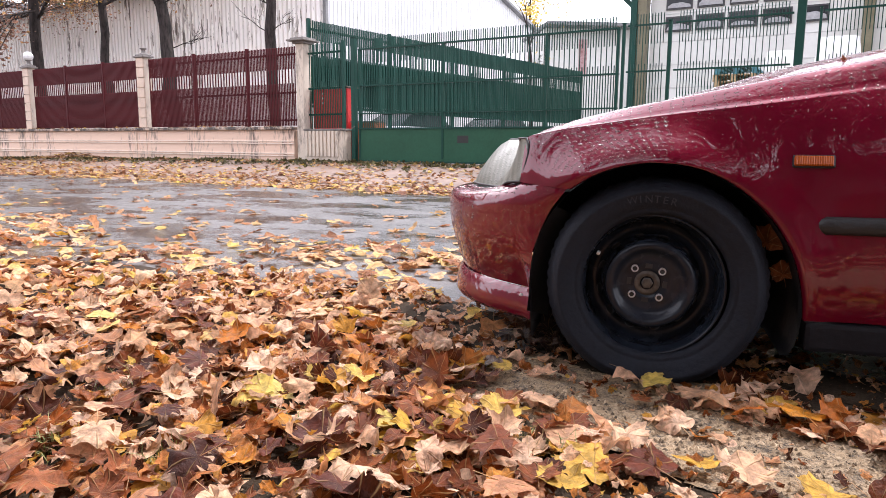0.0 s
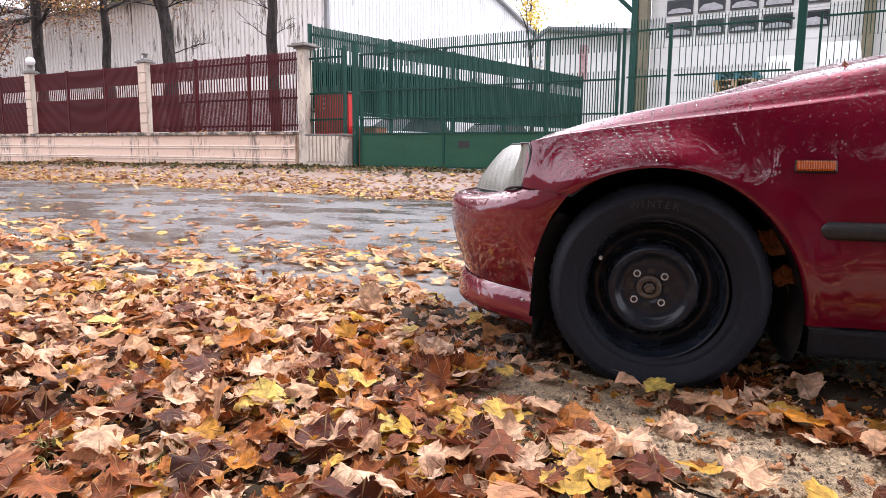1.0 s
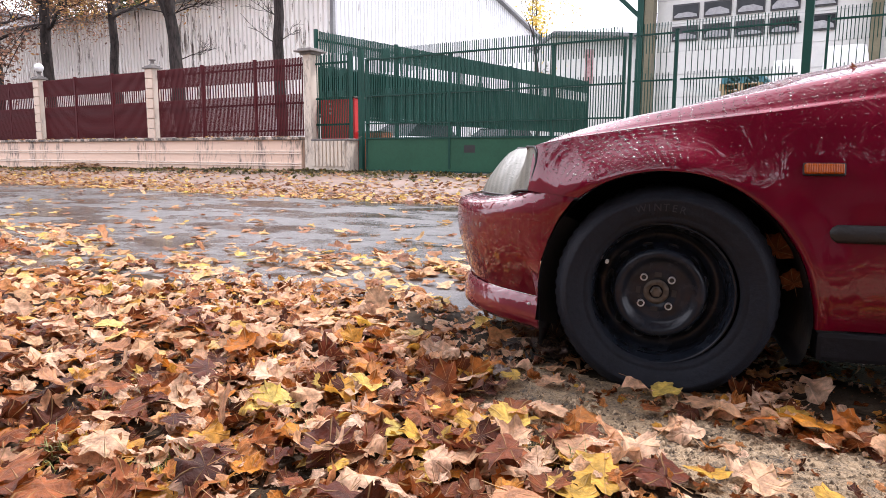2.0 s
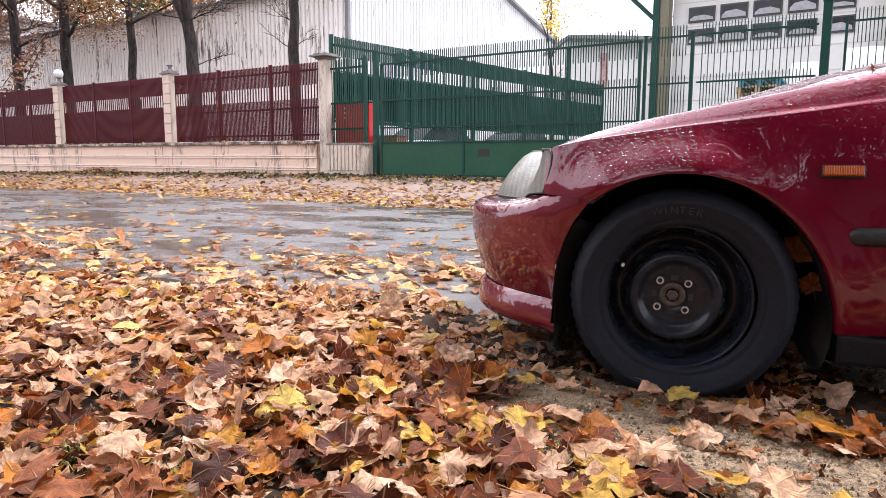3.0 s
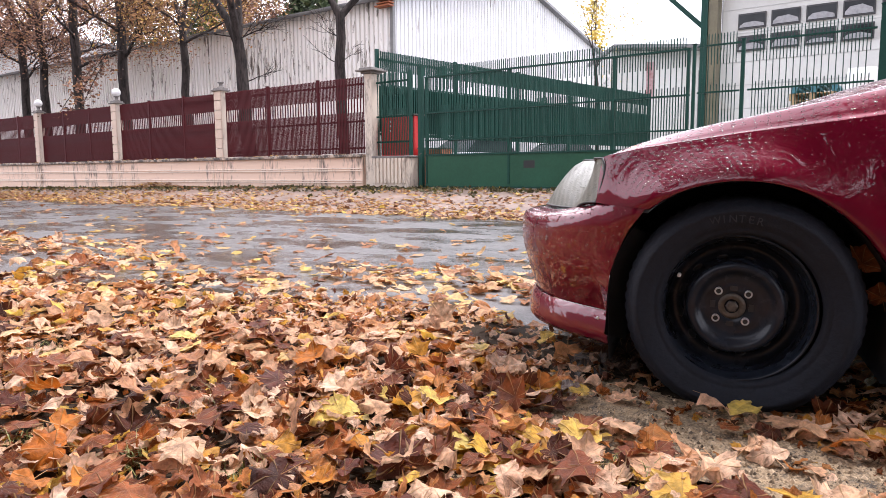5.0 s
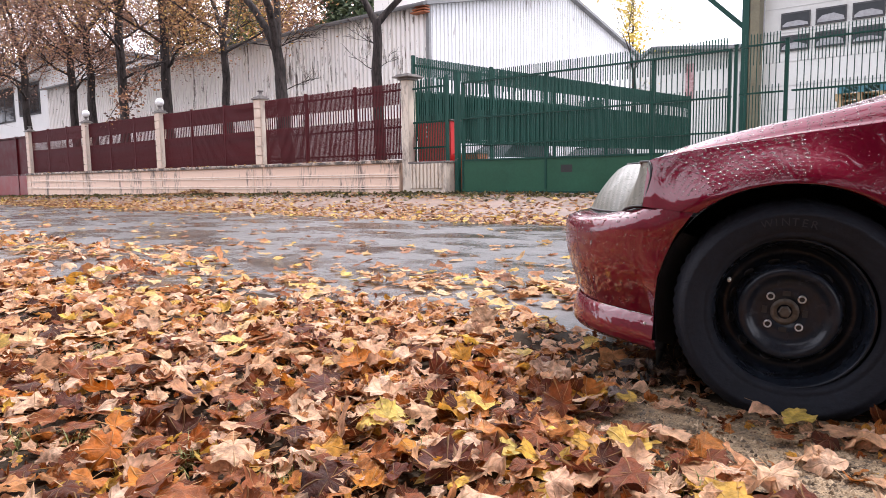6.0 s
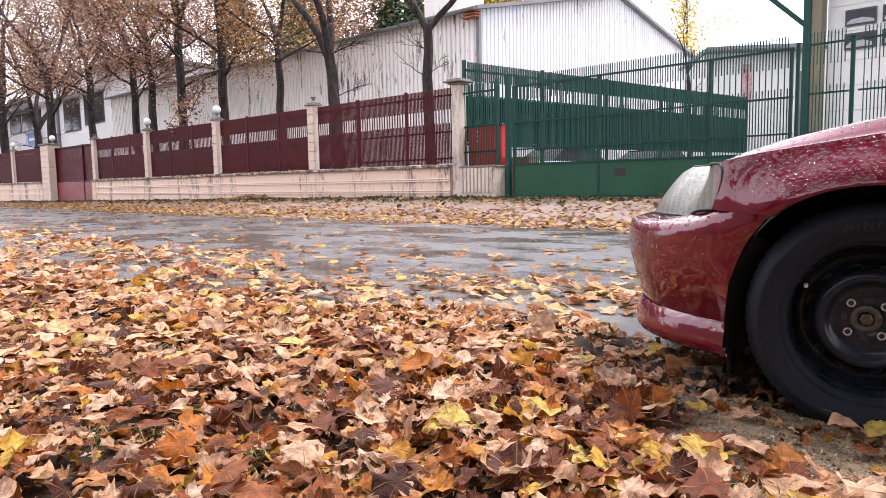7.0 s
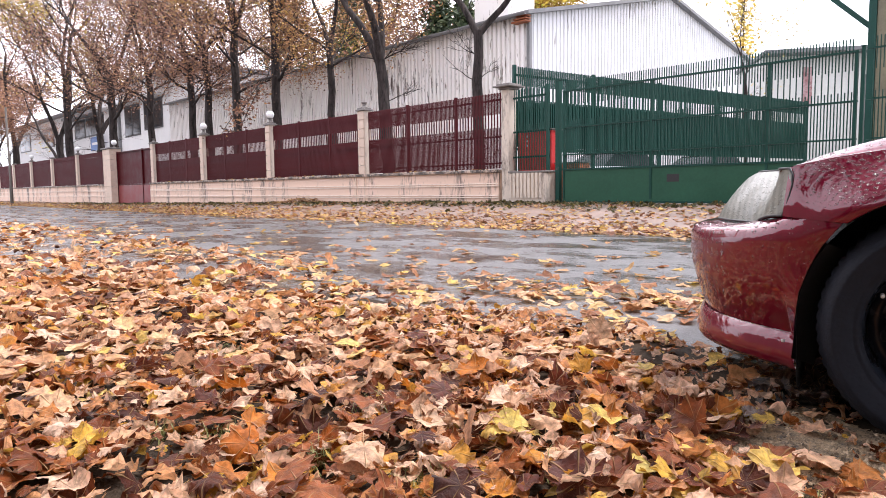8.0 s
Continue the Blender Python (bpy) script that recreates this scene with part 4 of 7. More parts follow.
def yard_car(x, y, turn, label):
    """A small hatchback parked in the yard: lower body, glasshouse, roof and wheels."""
    ob = thing("parked_car", pose(x, y, 0.2, 0, 0, turn), label, "car", "cars parked in the yard")

    def loft(sections):
        bm = bmesh.new()
        rows = []
        for z, x0, x1, hw in sections:
            c = 0.16
            ring = [(x0, -hw + c), (x0 + c, -hw), (x1 - c, -hw), (x1, -hw + c), (x1, hw - c), (x1 - c, hw), (x0 + c, hw), (x0, hw - c)]
            rows.append([bm.verts.new((a, b2, z)) for a, b2 in ring])
        for r0, r1 in zip(rows, rows[1:]):
            for k in range(8):
                bm.faces.new((r0[k], r0[(k + 1) % 8], r1[(k + 1) % 8], r1[k]))
        bm.faces.new(rows[-1])
        bm.faces.new(rows[0][::-1])
        return bm

    part("body", loft([(0.22, -1.95, 1.95, 0.78), (0.45, -2.05, 2.05, 0.84), (0.68, -2.05, 2.0, 0.84), (0.92, -1.2, 1.85, 0.80), (0.95, -1.1, 1.8, 0.78)]), M_SILVER, ob)
    part("glasshouse", loft([(0.951, -1.05, 1.72, 0.74), (1.36, -0.35, 1.35, 0.60)]), M_GLASS, ob, "dark car windows")
    part("roof", loft([(1.361, -0.40, 1.42, 0.62), (1.41, -0.32, 1.34, 0.58), (1.43, -0.15, 1.15, 0.45)]), M_SILVER, ob)
    for sx in (-1.25, 1.25):
        for sy in (-0.72, 0.72):
            vs, fs = lathe([(0.0, -0.09), (0.19, -0.09), (0.29, -0.08), (0.30, 0.0), (0.29, 0.08), (0.0, 0.09)], 20, "y")
            w = mesh_object("wheel", vs, fs, M_RUBBER, ob)
            w.location = (sx, sy, 0.30)


yard_car(-12.0, 17.6, 83, "silver hatchback parked beside the yard fence")
yard_car(-11.4, 22.4, 83, "silver hatchback parked beside the yard fence")


def street_pole():
    ob = thing("street_pole", pose(-46.0, 8.6, 0.0), "thin dark steel pole at the edge of the pavement", "pole")
    vs, fs = lathe([(0.09, -0.1), (0.09, 0.9), (0.06, 1.0), (0.055, 5.5), (0.0, 5.5)], 14)
    mesh_object("shaft", vs, fs, M_DARKSTEEL, ob, smooth=True)


street_pole()


def lattice_mast():
    ob = thing("lattice_mast", pose(-8.0, 30.0, 0), "thin grey lattice mast behind the warehouse", "mast")
    for x, y in ((-0.2, 0), (0.2, 0), (0, 0.3)):
        box("leg", x - 0.025, x + 0.025, y - 0.025, y + 0.025, 0, 10, M_ROOF, ob)
    vs, fs = box_arrays([(-0.22, 0.22, -0.015, 0.015, 4 + 0.5 * k, 4.03 + 0.5 * k) for k in range(12)])
    mesh_object("rungs", vs, fs, M_ROOF, ob)


lattice_mast()


# ---- the red car ----
# car axes: u towards its tail from the front wheel, v inwards from its near side, z up
CAR_M = pose(-0.454, 1.815, 0, 0, 0, 15.0)
CW = 1.68           # body width
ARCH_C = (0.035, 0.262)
ARCH_R = [(-60, 0.395), (-30, 0.372), (-11, 0.358), (5, 0.340), (17, 0.332), (30, 0.323), (45, 0.317), (60, 0.316), (77, 0.318), (90, 0.320), (104, 0.326), (120, 0.335), (134, 0.343), (160, 0.344), (176, 0.344), (190, 0.345), (202, 0.365), (215, 0.40)]


def lerp_table(table, x):
    if x <= table[0][0]:
        return table[0][1]
    for (a, p), (b2, q) in zip(table, table[1:]):
        if x <= b2:
            return p + (q - p) * (x - a) / (b2 - a)
    return table[-1][1]


def arch_point(deg):
    r = lerp_table(ARCH_R, deg)
    return ARCH_C[0] + r * math.cos(radians(deg)), ARCH_C[1] + r * math.sin(radians(deg))


SHOULDER = [(-0.45, 0.60), (-0.34, 0.647), (-0.232, 0.668), (0.008, 0.700), (0.203, 0.722), (0.335, 0.738), (0.545, 0.765), (0.8, 0.79), (2.0, 0.86), (3.4, 0.88)]
HOOD_Z = [(-0.45, 0.60), (-0.36, 0.648), (-0.29, 0.684), (-0.171, 0.718), (-0.04, 0.745), (0.072, 0.764), (0.224, 0.790), (0.37, 0.818), (0.51, 0.846), (0.62, 0.866), (0.8, 0.88)]


def plan_v(u):
    """How far the nose tapers inwards at u."""
    if u >= -0.32:
        k = max(0.0, (0.2 - u) / 0.52)
        return 0.042 * k * k
    w = ((u + 0.68) / 0.36) ** (1 / 3.5) if u > -0.68 else 0
    return 0.042 + (CW / 2) * (1 - min(1, w))


def side_v(u, z):
    """The near side's surface: flat below, leaning in above, flared round the wheel."""
    sh = lerp_table(SHOULDER, u)
    v = -0.030 + plan_v(u)
    if z > 0.52:
        k = (z - 0.52) / (sh - 0.52)
        v += (0.036 + 0.039 * max(0.0, min(1.0, (u - 0.2) / 0.3))) * k ** 2.2
    if z < 0.36:
        v += 0.030 * ((0.36 - z) / 0.17) ** 1.5
    du, dz = u - ARCH_C[0], z - ARCH_C[1]
    d = math.hypot(du, dz) - lerp_table(ARCH_R, math.degrees(math.atan2(dz, du)) % 360 if du < 0 and dz < 0 else math.degrees(math.atan2(dz, du)))
    front = max(0.0, min(1.0, (0.25 - u) / 0.24))
    front = front * front * (3 - 2 * front) * max(0.0, min(1.0, (z - 0.43) / 0.12))
    v -= (0.020 + 0.042 * front) * math.exp(-(max(0, d) / (0.07 + 0.008 * front)) ** 2)
    return v


def grid_faces(rows, cols, flip=False):
    fs = []
    for j in range(rows - 1):
        for i in range(cols - 1):
            a = j * cols + i
            f = (a, a + 1, a + cols + 1, a + cols)
            fs.append(tuple(reversed(f)) if flip else f)
    return fs


def mirrored(vs, fs):
    """Adds the far side of the car."""
    n = len(vs)
    return vs + [(u, CW - 0.06 - v, z) for u, v, z in vs], fs + [tuple(reversed([i + n for i in f])) for f in fs]


def two_sides(name, vs, fs, material, car, label):
    """The same part on the near and on the far side."""
    near = mesh_object(name, vs, fs, material, car, label, smooth=True)
    mesh_object(name, [(u, CW - 0.06 - v, z) for u, v, z in vs], [tuple(reversed(f)) for f in fs], material, car, label, smooth=True)
    return near


def thick(ob, t, offset=1.0):
    m = ob.modifiers.new("thickness", "SOLIDIFY")
    m.thickness, m.offset = t, offset
    return ob


def fender(car):
    rows, cols = 15, 73
    key = [(0.0, -11.0, (0.66, 0.19)), (0.30, 30.0, (0.66, 0.772)), (0.80, 118.0, (-0.335, 0.648)), (1.0, 133.5, (-0.345, 0.5225))]
    vs = []
    for j in range(rows):
        b2 = j / (rows - 1)
        e = b2 ** 1.35
        for i in range(cols):
            s = i / (cols - 1)
            for (s0, d0, p0), (s1, d1, p1) in zip(key, key[1:]):
                if s <= s1 + 1e-9:
                    k = (s - s0) / (s1 - s0)
                    deg = d0 + (d1 - d0) * k
                    ou = p0[0] + (p1[0] - p0[0]) * k
                    oz = p0[1] + (p1[1] - p0[1]) * k
                    if s0 == 0.30:
                        oz = lerp_table(SHOULDER, ou)
                    break
            au, az = arch_point(deg)
            u, z = au + (ou - au) * e, az + (oz - az) * e
            vs.append((u, side_v(u, z), z))
    # turned-in lip of the arch
    lip = [(vs[i][0] + (0.004 if vs[i][0] < 0 else -0.004), vs[i][1] + 0.03, vs[i][2]) for i in range(cols)]
    vs = lip + vs
    return two_sides("front_wing", vs, grid_faces(rows + 1, cols, True), M_PAINT, car, "wet dark red front wing")


def hood(car):
    us = list(np.linspace(-0.36, 0.66, 40))
    nv = 41
    vs = []
    for u in us:
        sh, hz = lerp_table(SHOULDER, u), lerp_table(HOOD_Z, u)
        v0 = side_v(u, sh - 0.0005)
        for k in range(nv):
            s = (k / (nv - 1)) ** 1.8
            v = v0 + (CW / 2 - 0.03 - v0) * s
            a = min(1.7, (v - v0) / (0.058 + 0.04 * max(0.0, min(1.0, (0.0 - u) / 0.3))))
            out = max(0, v - v0 - 0.085)
            z = sh + (hz - 0.013 - sh) * a / (1 + a ** 12) ** (1 / 12)
            rise = min(out, 0.46)
            z += max(0.12, min(1.0, (u + 0.12) / 0.5)) * (0.215 * rise - 0.235 * rise * rise) + 0.007 * max(0.0, min(1.0, u / 0.3)) * min(1.0, a)
            # a shallow groove along the shut line
            z -= 0.004 * math.exp(-((v - v0 - 0.012) / 0.006) ** 2)
            vs.append((u, v, z))
    vs, fs = mirrored(vs, grid_faces(len(us), nv, False))
    return mesh_object("bonnet", vs, fs, M_PAINT, car, "rain-beaded dark red bonnet", smooth=True)


BUMPER_PROFILE = [(0.5195, 0.16), (0.512, 0.105), (0.500, 0.055), (0.488, 0.026), (0.474, 0.010), (0.455, 0.002), (0.43, 0.0), (0.39, 0.001), (0.335, 0.013), (0.263, 0.033), (0.228, 0.045), (0.217, 0.050)]
LIP_PROFILE = [(0.216, 0.046), (0.206, 0.036), (0.19, 0.030), (0.16, 0.022), (0.138, 0.022), (0.126, 0.030), (0.120, 0.07)]


def arch_edge_u(z):
    return lerp_table([(0.11, -0.322), (0.128, -0.318), (0.217, -0.310), (0.28, -0.309), (0.33, -0.302), (0.375, -0.288), (0.42, -0.270), (0.454, -0.252), (0.49, -0.225), (0.525, -0.200)], z)


def nose_ring(z, inset, n=46, start=None):
    """Plan outline of the nose at height z, from the wheel arch to the middle, drawn in by inset."""
    u0 = arch_edge_u(z) if start is None else start
    pts = []
    for k in range(9):
        u = u0 + (min(-0.30, u0 - 0.010) - u0) * k / 8
        pts.append((u, side_v(u, min(z, 0.5)) if z > 0.25 else side_v(u, 0.25) + 0.006))
    v_join = pts[-1][1]
    for k in range(1, 40):
        w = 1 - k / 39
        uu = -0.68 + 0.36 * w ** 3.5
        vv = v_join + (CW / 2 - 0.03 - v_join) * (1 - w)
        pts.append((uu, vv))
    out = []
    for k, (u, v) in enumerate(pts):
        a, b2 = pts[max(0, k - 1)], pts[min(len(pts) - 1, k + 1)]
        tu, tv = b2[0] - a[0], b2[1] - a[1]
        L = math.hypot(tu, tv)
        nu, nv = tv / L, -tu / L
        lo = 1.0 if z < 0.2165 else (0.35 if z < 0.3 else 0.03)
        f = inset * (lo + (1 - lo) * min(1, max(0, (k - (0 if z < 0.3 else 8)) / 10)))
        shelf = max(0.0, min(1.0, (k - 9) / 10)) * max(0.0, (z - 0.474) / 0.0455)
        out.append((u + nu * f, v + nv * f, z - 0.026 * shelf))
    return out


def bumper(car):
    rings = [nose_ring(z, d) for z, d in BUMPER_PROFILE]
    cols = len(rings[0])
    vs = [p for r in rings for p in r]
    vs, fs = mirrored(vs, grid_faces(len(rings), cols, True))
    b2 = mesh_object("front_bumper", vs, fs, M_PAINT, car, "wet dark red front bumper", smooth=True)
    rings = [nose_ring(z, d) for z, d in LIP_PROFILE]
    vs = [p for r in rings for p in r]
    vs, fs = mirrored(vs, grid_faces(len(rings), cols, True))
    lip = mesh_object("lip", vs, fs, M_PAINT, b2, "red spoiler lip", smooth=True)
    vs, fs = lathe([(0.0, -0.003), (0.004, -0.0022), (0.005, 0.0)], 12, "y")
    sc = mesh_object("screw", vs, fs, M_WHITE, b2, "pale screw head", smooth=True)
    sc.location = (-0.335, side_v(-0.335, 0.25) + 0.004, 0.203)
    return b2


M_LENS, ln, ll, lb = shader("cloudy_headlight_lens", 0.42, 0, 0.3)
lv = mapped(ln, ll)
lnoise = noise_tex(ln, ll, 30, 3, lv)
lw = ln.new("ShaderNodeTexWave")
lw.inputs["Scale"].default_value = 16
lw.inputs["Distortion"].default_value = 0.4
lw.bands_direction = "X"
ll.new(lv, lw.inputs["Vector"])
lr = ramp(ln, [(0.2, (0.152, 0.156, 0.128)), (0.9, (0.205, 0.209, 0.172))])
ll.new(lw.outputs["Fac"], lr.inputs[0])
ll.new(lr.outputs[0], lb.inputs["Base Color"])
lb.inputs["Coat Weight"].default_value = 0.25
lvo = ln.new("ShaderNodeTexVoronoi")
lvo.inputs["Scale"].default_value = 110
ll.new(lv, lvo.inputs["Vector"])
lmr = ln.new("ShaderNodeMapRange")
lmr.inputs["From Min"].default_value, lmr.inputs["From Max"].default_value = 0.35, 0.1
ll.new(lvo.outputs["Distance"], lmr.inputs["Value"])
lbp = ln.new("ShaderNodeBump")
lbp.inputs["Strength"].default_value, lbp.inputs["Distance"].default_value = 0.6, 0.002
ll.new(lmr.outputs[0], lbp.inputs["Height"])
ll.new(lbp.outputs[0], lb.inputs["Normal"])
ll.new(lbp.outputs[0], lb.inputs["Coat Normal"])


LAMP_INSET = [(0.52, 0.080), (0.545, 0.096), (0.571, 0.117), (0.60, 0.142), (0.627, 0.168), (0.645, 0.200)]
LAMP_REAR = [(0.52, -0.348), (0.545, -0.338), (0.571, -0.331), (0.60, -0.325), (0.627, -0.326), (0.645, -0.334)]


def headlight(car):
    """Wrap-round lamp between bonnet, wing and bumper."""
    rows = 15
    rings = []
    v_join = 0.012
    for j in range(rows):
        k = j / (rows - 1)
        z = 0.5235 + (0.6435 - 0.5235) * k
        w_rear = ((lerp_table(LAMP_REAR, z) + 0.68) / 0.36) ** (1 / 3.5)
        inset = lerp_table(LAMP_INSET, z)
        ring = []
        for q in range(30):
            s = q / 29
            w = w_rear + (0.42 - w_rear) * s
            u = -0.68 + 0.36 * w ** 3.5
            v = v_join + (CW / 2 - 0.03 - v_join) * (1 - w)
            tu, tv = -0.36 * 3.5 * w ** 2.5, CW / 2 - 0.03 - v_join
            L = math.hypot(tu, tv)
            f = min(1, s / 0.30)
            f = f * f * (3 - 2 * f)
            g = inset * f
            ring.append((u + g * tv / L, v - g * tu / L + 0.028 * k * k, z - 0.026 * f * (1 - k) ** 2))
        rings.append(ring)
    cols = 30
    vs = [p for r in rings for p in r]
    lamp = two_sides("headlight", vs, grid_faces(rows, cols, False), M_LENS, car, "cloudy ribbed headlight lens with raindrops")
    # dark rubber round the lens
    rim = [rings[j][0] for j in range(rows)] + [rings[-1][q] for q in range(1, cols)]
    cu = bpy.data.curves.new("lamp_seal", "CURVE")
    cu.dimensions, cu.bevel_depth, cu.bevel_resolution = "3D", 0.0030, 2
    for path in (rim, [rings[0][q] for q in range(cols)]):
        sp = cu.splines.new("POLY")
        sp.points.add(len(path) - 1)
        for p2, c in zip(sp.points, path):
            p2.co = (*c, 1)
    cu.materials.append(M_BLACK)
    seal = new("seal", cu)
    seal.parent = lamp
    tagged(seal, "black rubber seal")
    return lamp


def nose_fill(car):
    """Dark grille between the lamps and the shut nose behind them."""
    ring = nose_ring(0.53, 0.12)
    vs = []
    for z, f in ((0.50, 0.0), (0.60, 0.09), (0.655, 0.20)):
        vs += [(u + f * 0.95, v + 0.02, z) for u, v, _ in ring[34:]]
    n = len(ring[34:])
    vs, fs = mirrored(vs, grid_faces(3, n, True))
    mesh_object("grille", vs, fs, M_BLACK, car, "black grille panel", smooth=True)


def rear_body(car):
    """Sections of the body from the front door back to the tail."""
    st = [
        # u, roof or lid height, half width there, glass base height
        (0.66, 0.868, 0.70), (0.84, 0.885, 0.69), (1.16, 1.12, 0.60), (1.46, 1.31, 0.54), (1.75, 1.36, 0.54), (2.3, 1.36, 0.54), (2.75, 1.30, 0.53),
        (3.05, 1.12, 0.56), (3.22, 0.93, 0.64), (3.30, 0.88, 0.68),
    ]
    mid = CW / 2 - 0.03
    vs, cols = [], 16
    for u, top, hw in st:
        sh = lerp_table(SHOULDER, u)
        tail = max(0, (u - 2.9) / 0.4) ** 2 * 0.10
        prof = [(0.03, 0.19), (-0.012, 0.26), (-0.030, 0.36), (-0.030, 0.52), (-0.018, 0.62), (0.012, sh - 0.05), (0.045, sh)]
        prof += [(mid - hw + 0.035 * (1 - k) * 0, sh + (top - 0.05 - sh) * k + 0.004) for k in (0.05, 0.5, 1.0)]
        prof += [(mid - hw + 0.05, top - 0.022), (mid - hw + 0.12, top - 0.006), (mid - hw * 0.7, top), (mid - hw * 0.45, top + 0.008), (mid - hw * 0.2, top + 0.012), (mid, top + 0.013)]
        vs += [(u, v + tail, z) for v, z in prof]
    vs, fs = mirrored(vs, grid_faces(len(st), cols, False))
    body = mesh_object("body_shell", vs, fs, M_PAINT, car, "dark red body shell", smooth=True)
    for sgn in (0, 1):
        g = [(0.98, 0.95, 0.0), (1.42, 1.27, 0), (2.75, 1.24, 0), (3.0, 0.96, 0)]
        vv = []
        for u, z, _ in g:
            hw = lerp_table([(a, c) for a, b2, c in st], u) + 0.004
            vv.append((u, mid - hw if sgn == 0 else mid + hw, z))
        zb = [(1.0, 0.845), (1.42, 0.86), (2.75, 0.90), (2.95, 0.91)]
        for u, z in zb:
            hw = lerp_table([(a, c) for a, b2, c in st], u) + 0.006
            vv.append((u, mid - hw if sgn == 0 else mid + hw, z))
        mesh_object("side_window", vv, [(0, 4, 5, 1), (1, 5, 6, 2), (2, 6, 7, 3)], M_GLASS, car, "dark side window")
    vv = [(0.86, mid - 0.60, 0.90), (0.86, mid + 0.60, 0.90), (1.40, mid + 0.48, 1.318), (1.40, mid - 0.48, 1.318)]
    vv = [(u - 0.012, v, z + 0.012) for u, v, z in vv]
    mesh_object("windscreen", vv, [(0, 1, 2, 3)], M_GLASS, car, "dark windscreen")
    vs, fs = [], []
    tail_prof = [(0.03 + 0.10, 0.19), (-0.03 + 0.10, 0.36), (-0.03 + 0.10, 0.52), (0.045 + 0.10, 0.88)]
    m2 = [(3.30, v, z) for v, z in tail_prof] + [(3.30, CW - 0.06 - v, z) for v, z in reversed(tail_prof)]
    mesh_object("tailgate", m2, [tuple(range(8))], M_PAINT, car)
    # sill and floor
    for v0, v1 in ((-0.012, 0.06), (CW - 0.12, CW - 0.048)):
        bm = bmesh.new()
        add_box(bm, 0.392, 2.15, v0, v1, 0.112, 0.187, 0.012)
        part("sill", bm, M_SILL, car, "black plastic sill")
    bm = bmesh.new()
    add_box(bm, 0.42, 3.2, 0.06, CW - 0.12, 0.16, 0.20)
    add_box(bm, -0.34, 0.45, 0.30, CW - 0.36, 0.17, 0.48)
    part("underbody", bm, M_BLACK, car, "black underbody")


def wheel_housing(car):
    """Black plastic liner of the wheel arch."""
    degs = np.linspace(-35, 213, 40)
    vs = []
    for off in (0.0, 0.26):
        for d in degs:
            u, z = arch_point(d)
            s = 0.985 if off == 0 else 1.0
            vs.append((ARCH_C[0] + (u - ARCH_C[0]) * s, -0.018 + off, max(0.10, ARCH_C[1] + (z - ARCH_C[1]) * s)))
    fs = grid_faces(2, 40)
    n = len(vs)
    vs.append((ARCH_C[0], 0.24, 0.3))
    for i in range(39):
        fs.append((40 + i, 41 + i, n))
    two_sides("wheel_liner", vs, fs, M_BLACK, car, "black plastic wheel arch liner")
    # bent lower flap at the front of the arch
    flap = []
    for z in np.linspace(0.165, 0.46, 10):
        u = arch_edge_u(z)
        for k in range(4):
            flap.append((u + 0.002 + 0.022 * k - 0.02 * (k / 3) ** 2 * (z < 0.2), -0.004 + 0.035 * k, z - 0.012 * k))
    two_sides("mud_flap", flap, grid_faces(10, 4, True), M_BLACK, car, "black plastic flap behind the bumper")


TYRE_R = 0.286


def tyre_mesh():
    prof = [(0.186, -0.012), (0.190, -0.022), (0.200, -0.032), (0.204, -0.030), (0.208, -0.034), (0.225, -0.043), (0.243, -0.044), (0.247, -0.047), (0.252, -0.045), (0.262, -0.038), (0.272, -0.022), (0.279, -0.008), (0.281, 0.0)]
    n = 180
    vs, fs = [], []
    rows = []
    for r, h in prof:
        rows.append([(r, h)] * n)
    for hh in (0.012, 0.03, 0.06, 0.09, 0.12):
        rows.append([(TYRE_R - (0.006 if (k % 3 == 0) else 0.0), hh) for k in range(n)])
    rows[11] = [(0.2800 + (0.0003 if k % 3 else -0.0012), -0.009) for k in range(n)]
    rows[12] = [(0.2830 + (0.0003 if k % 3 else -0.0020), 0.0) for k in range(n)]
    rows.append([(0.27, 0.145)] * n)
    rows.append([(0.19, 0.14)] * n)
    for row in rows:
        for k, (r, h) in enumerate(row):
            a = 2 * math.pi * k / n
            # the tyre sags where it carries the car
            s = math.sin(a)
            flat = max(0, -s - 0.86) * 0.12
            vs.append((r * math.cos(a), h - (0.014 * max(0, -s - 0.6) if r > 0.21 and h < 0.02 else 0), r * s + flat * r))
    for j in range(len(rows) - 1):
        for k in range(n):
            fs.append((j * n + k, j * n + (k + 1) % n, (j + 1) * n + (k + 1) % n, (j + 1) * n + k))
    return vs, fs


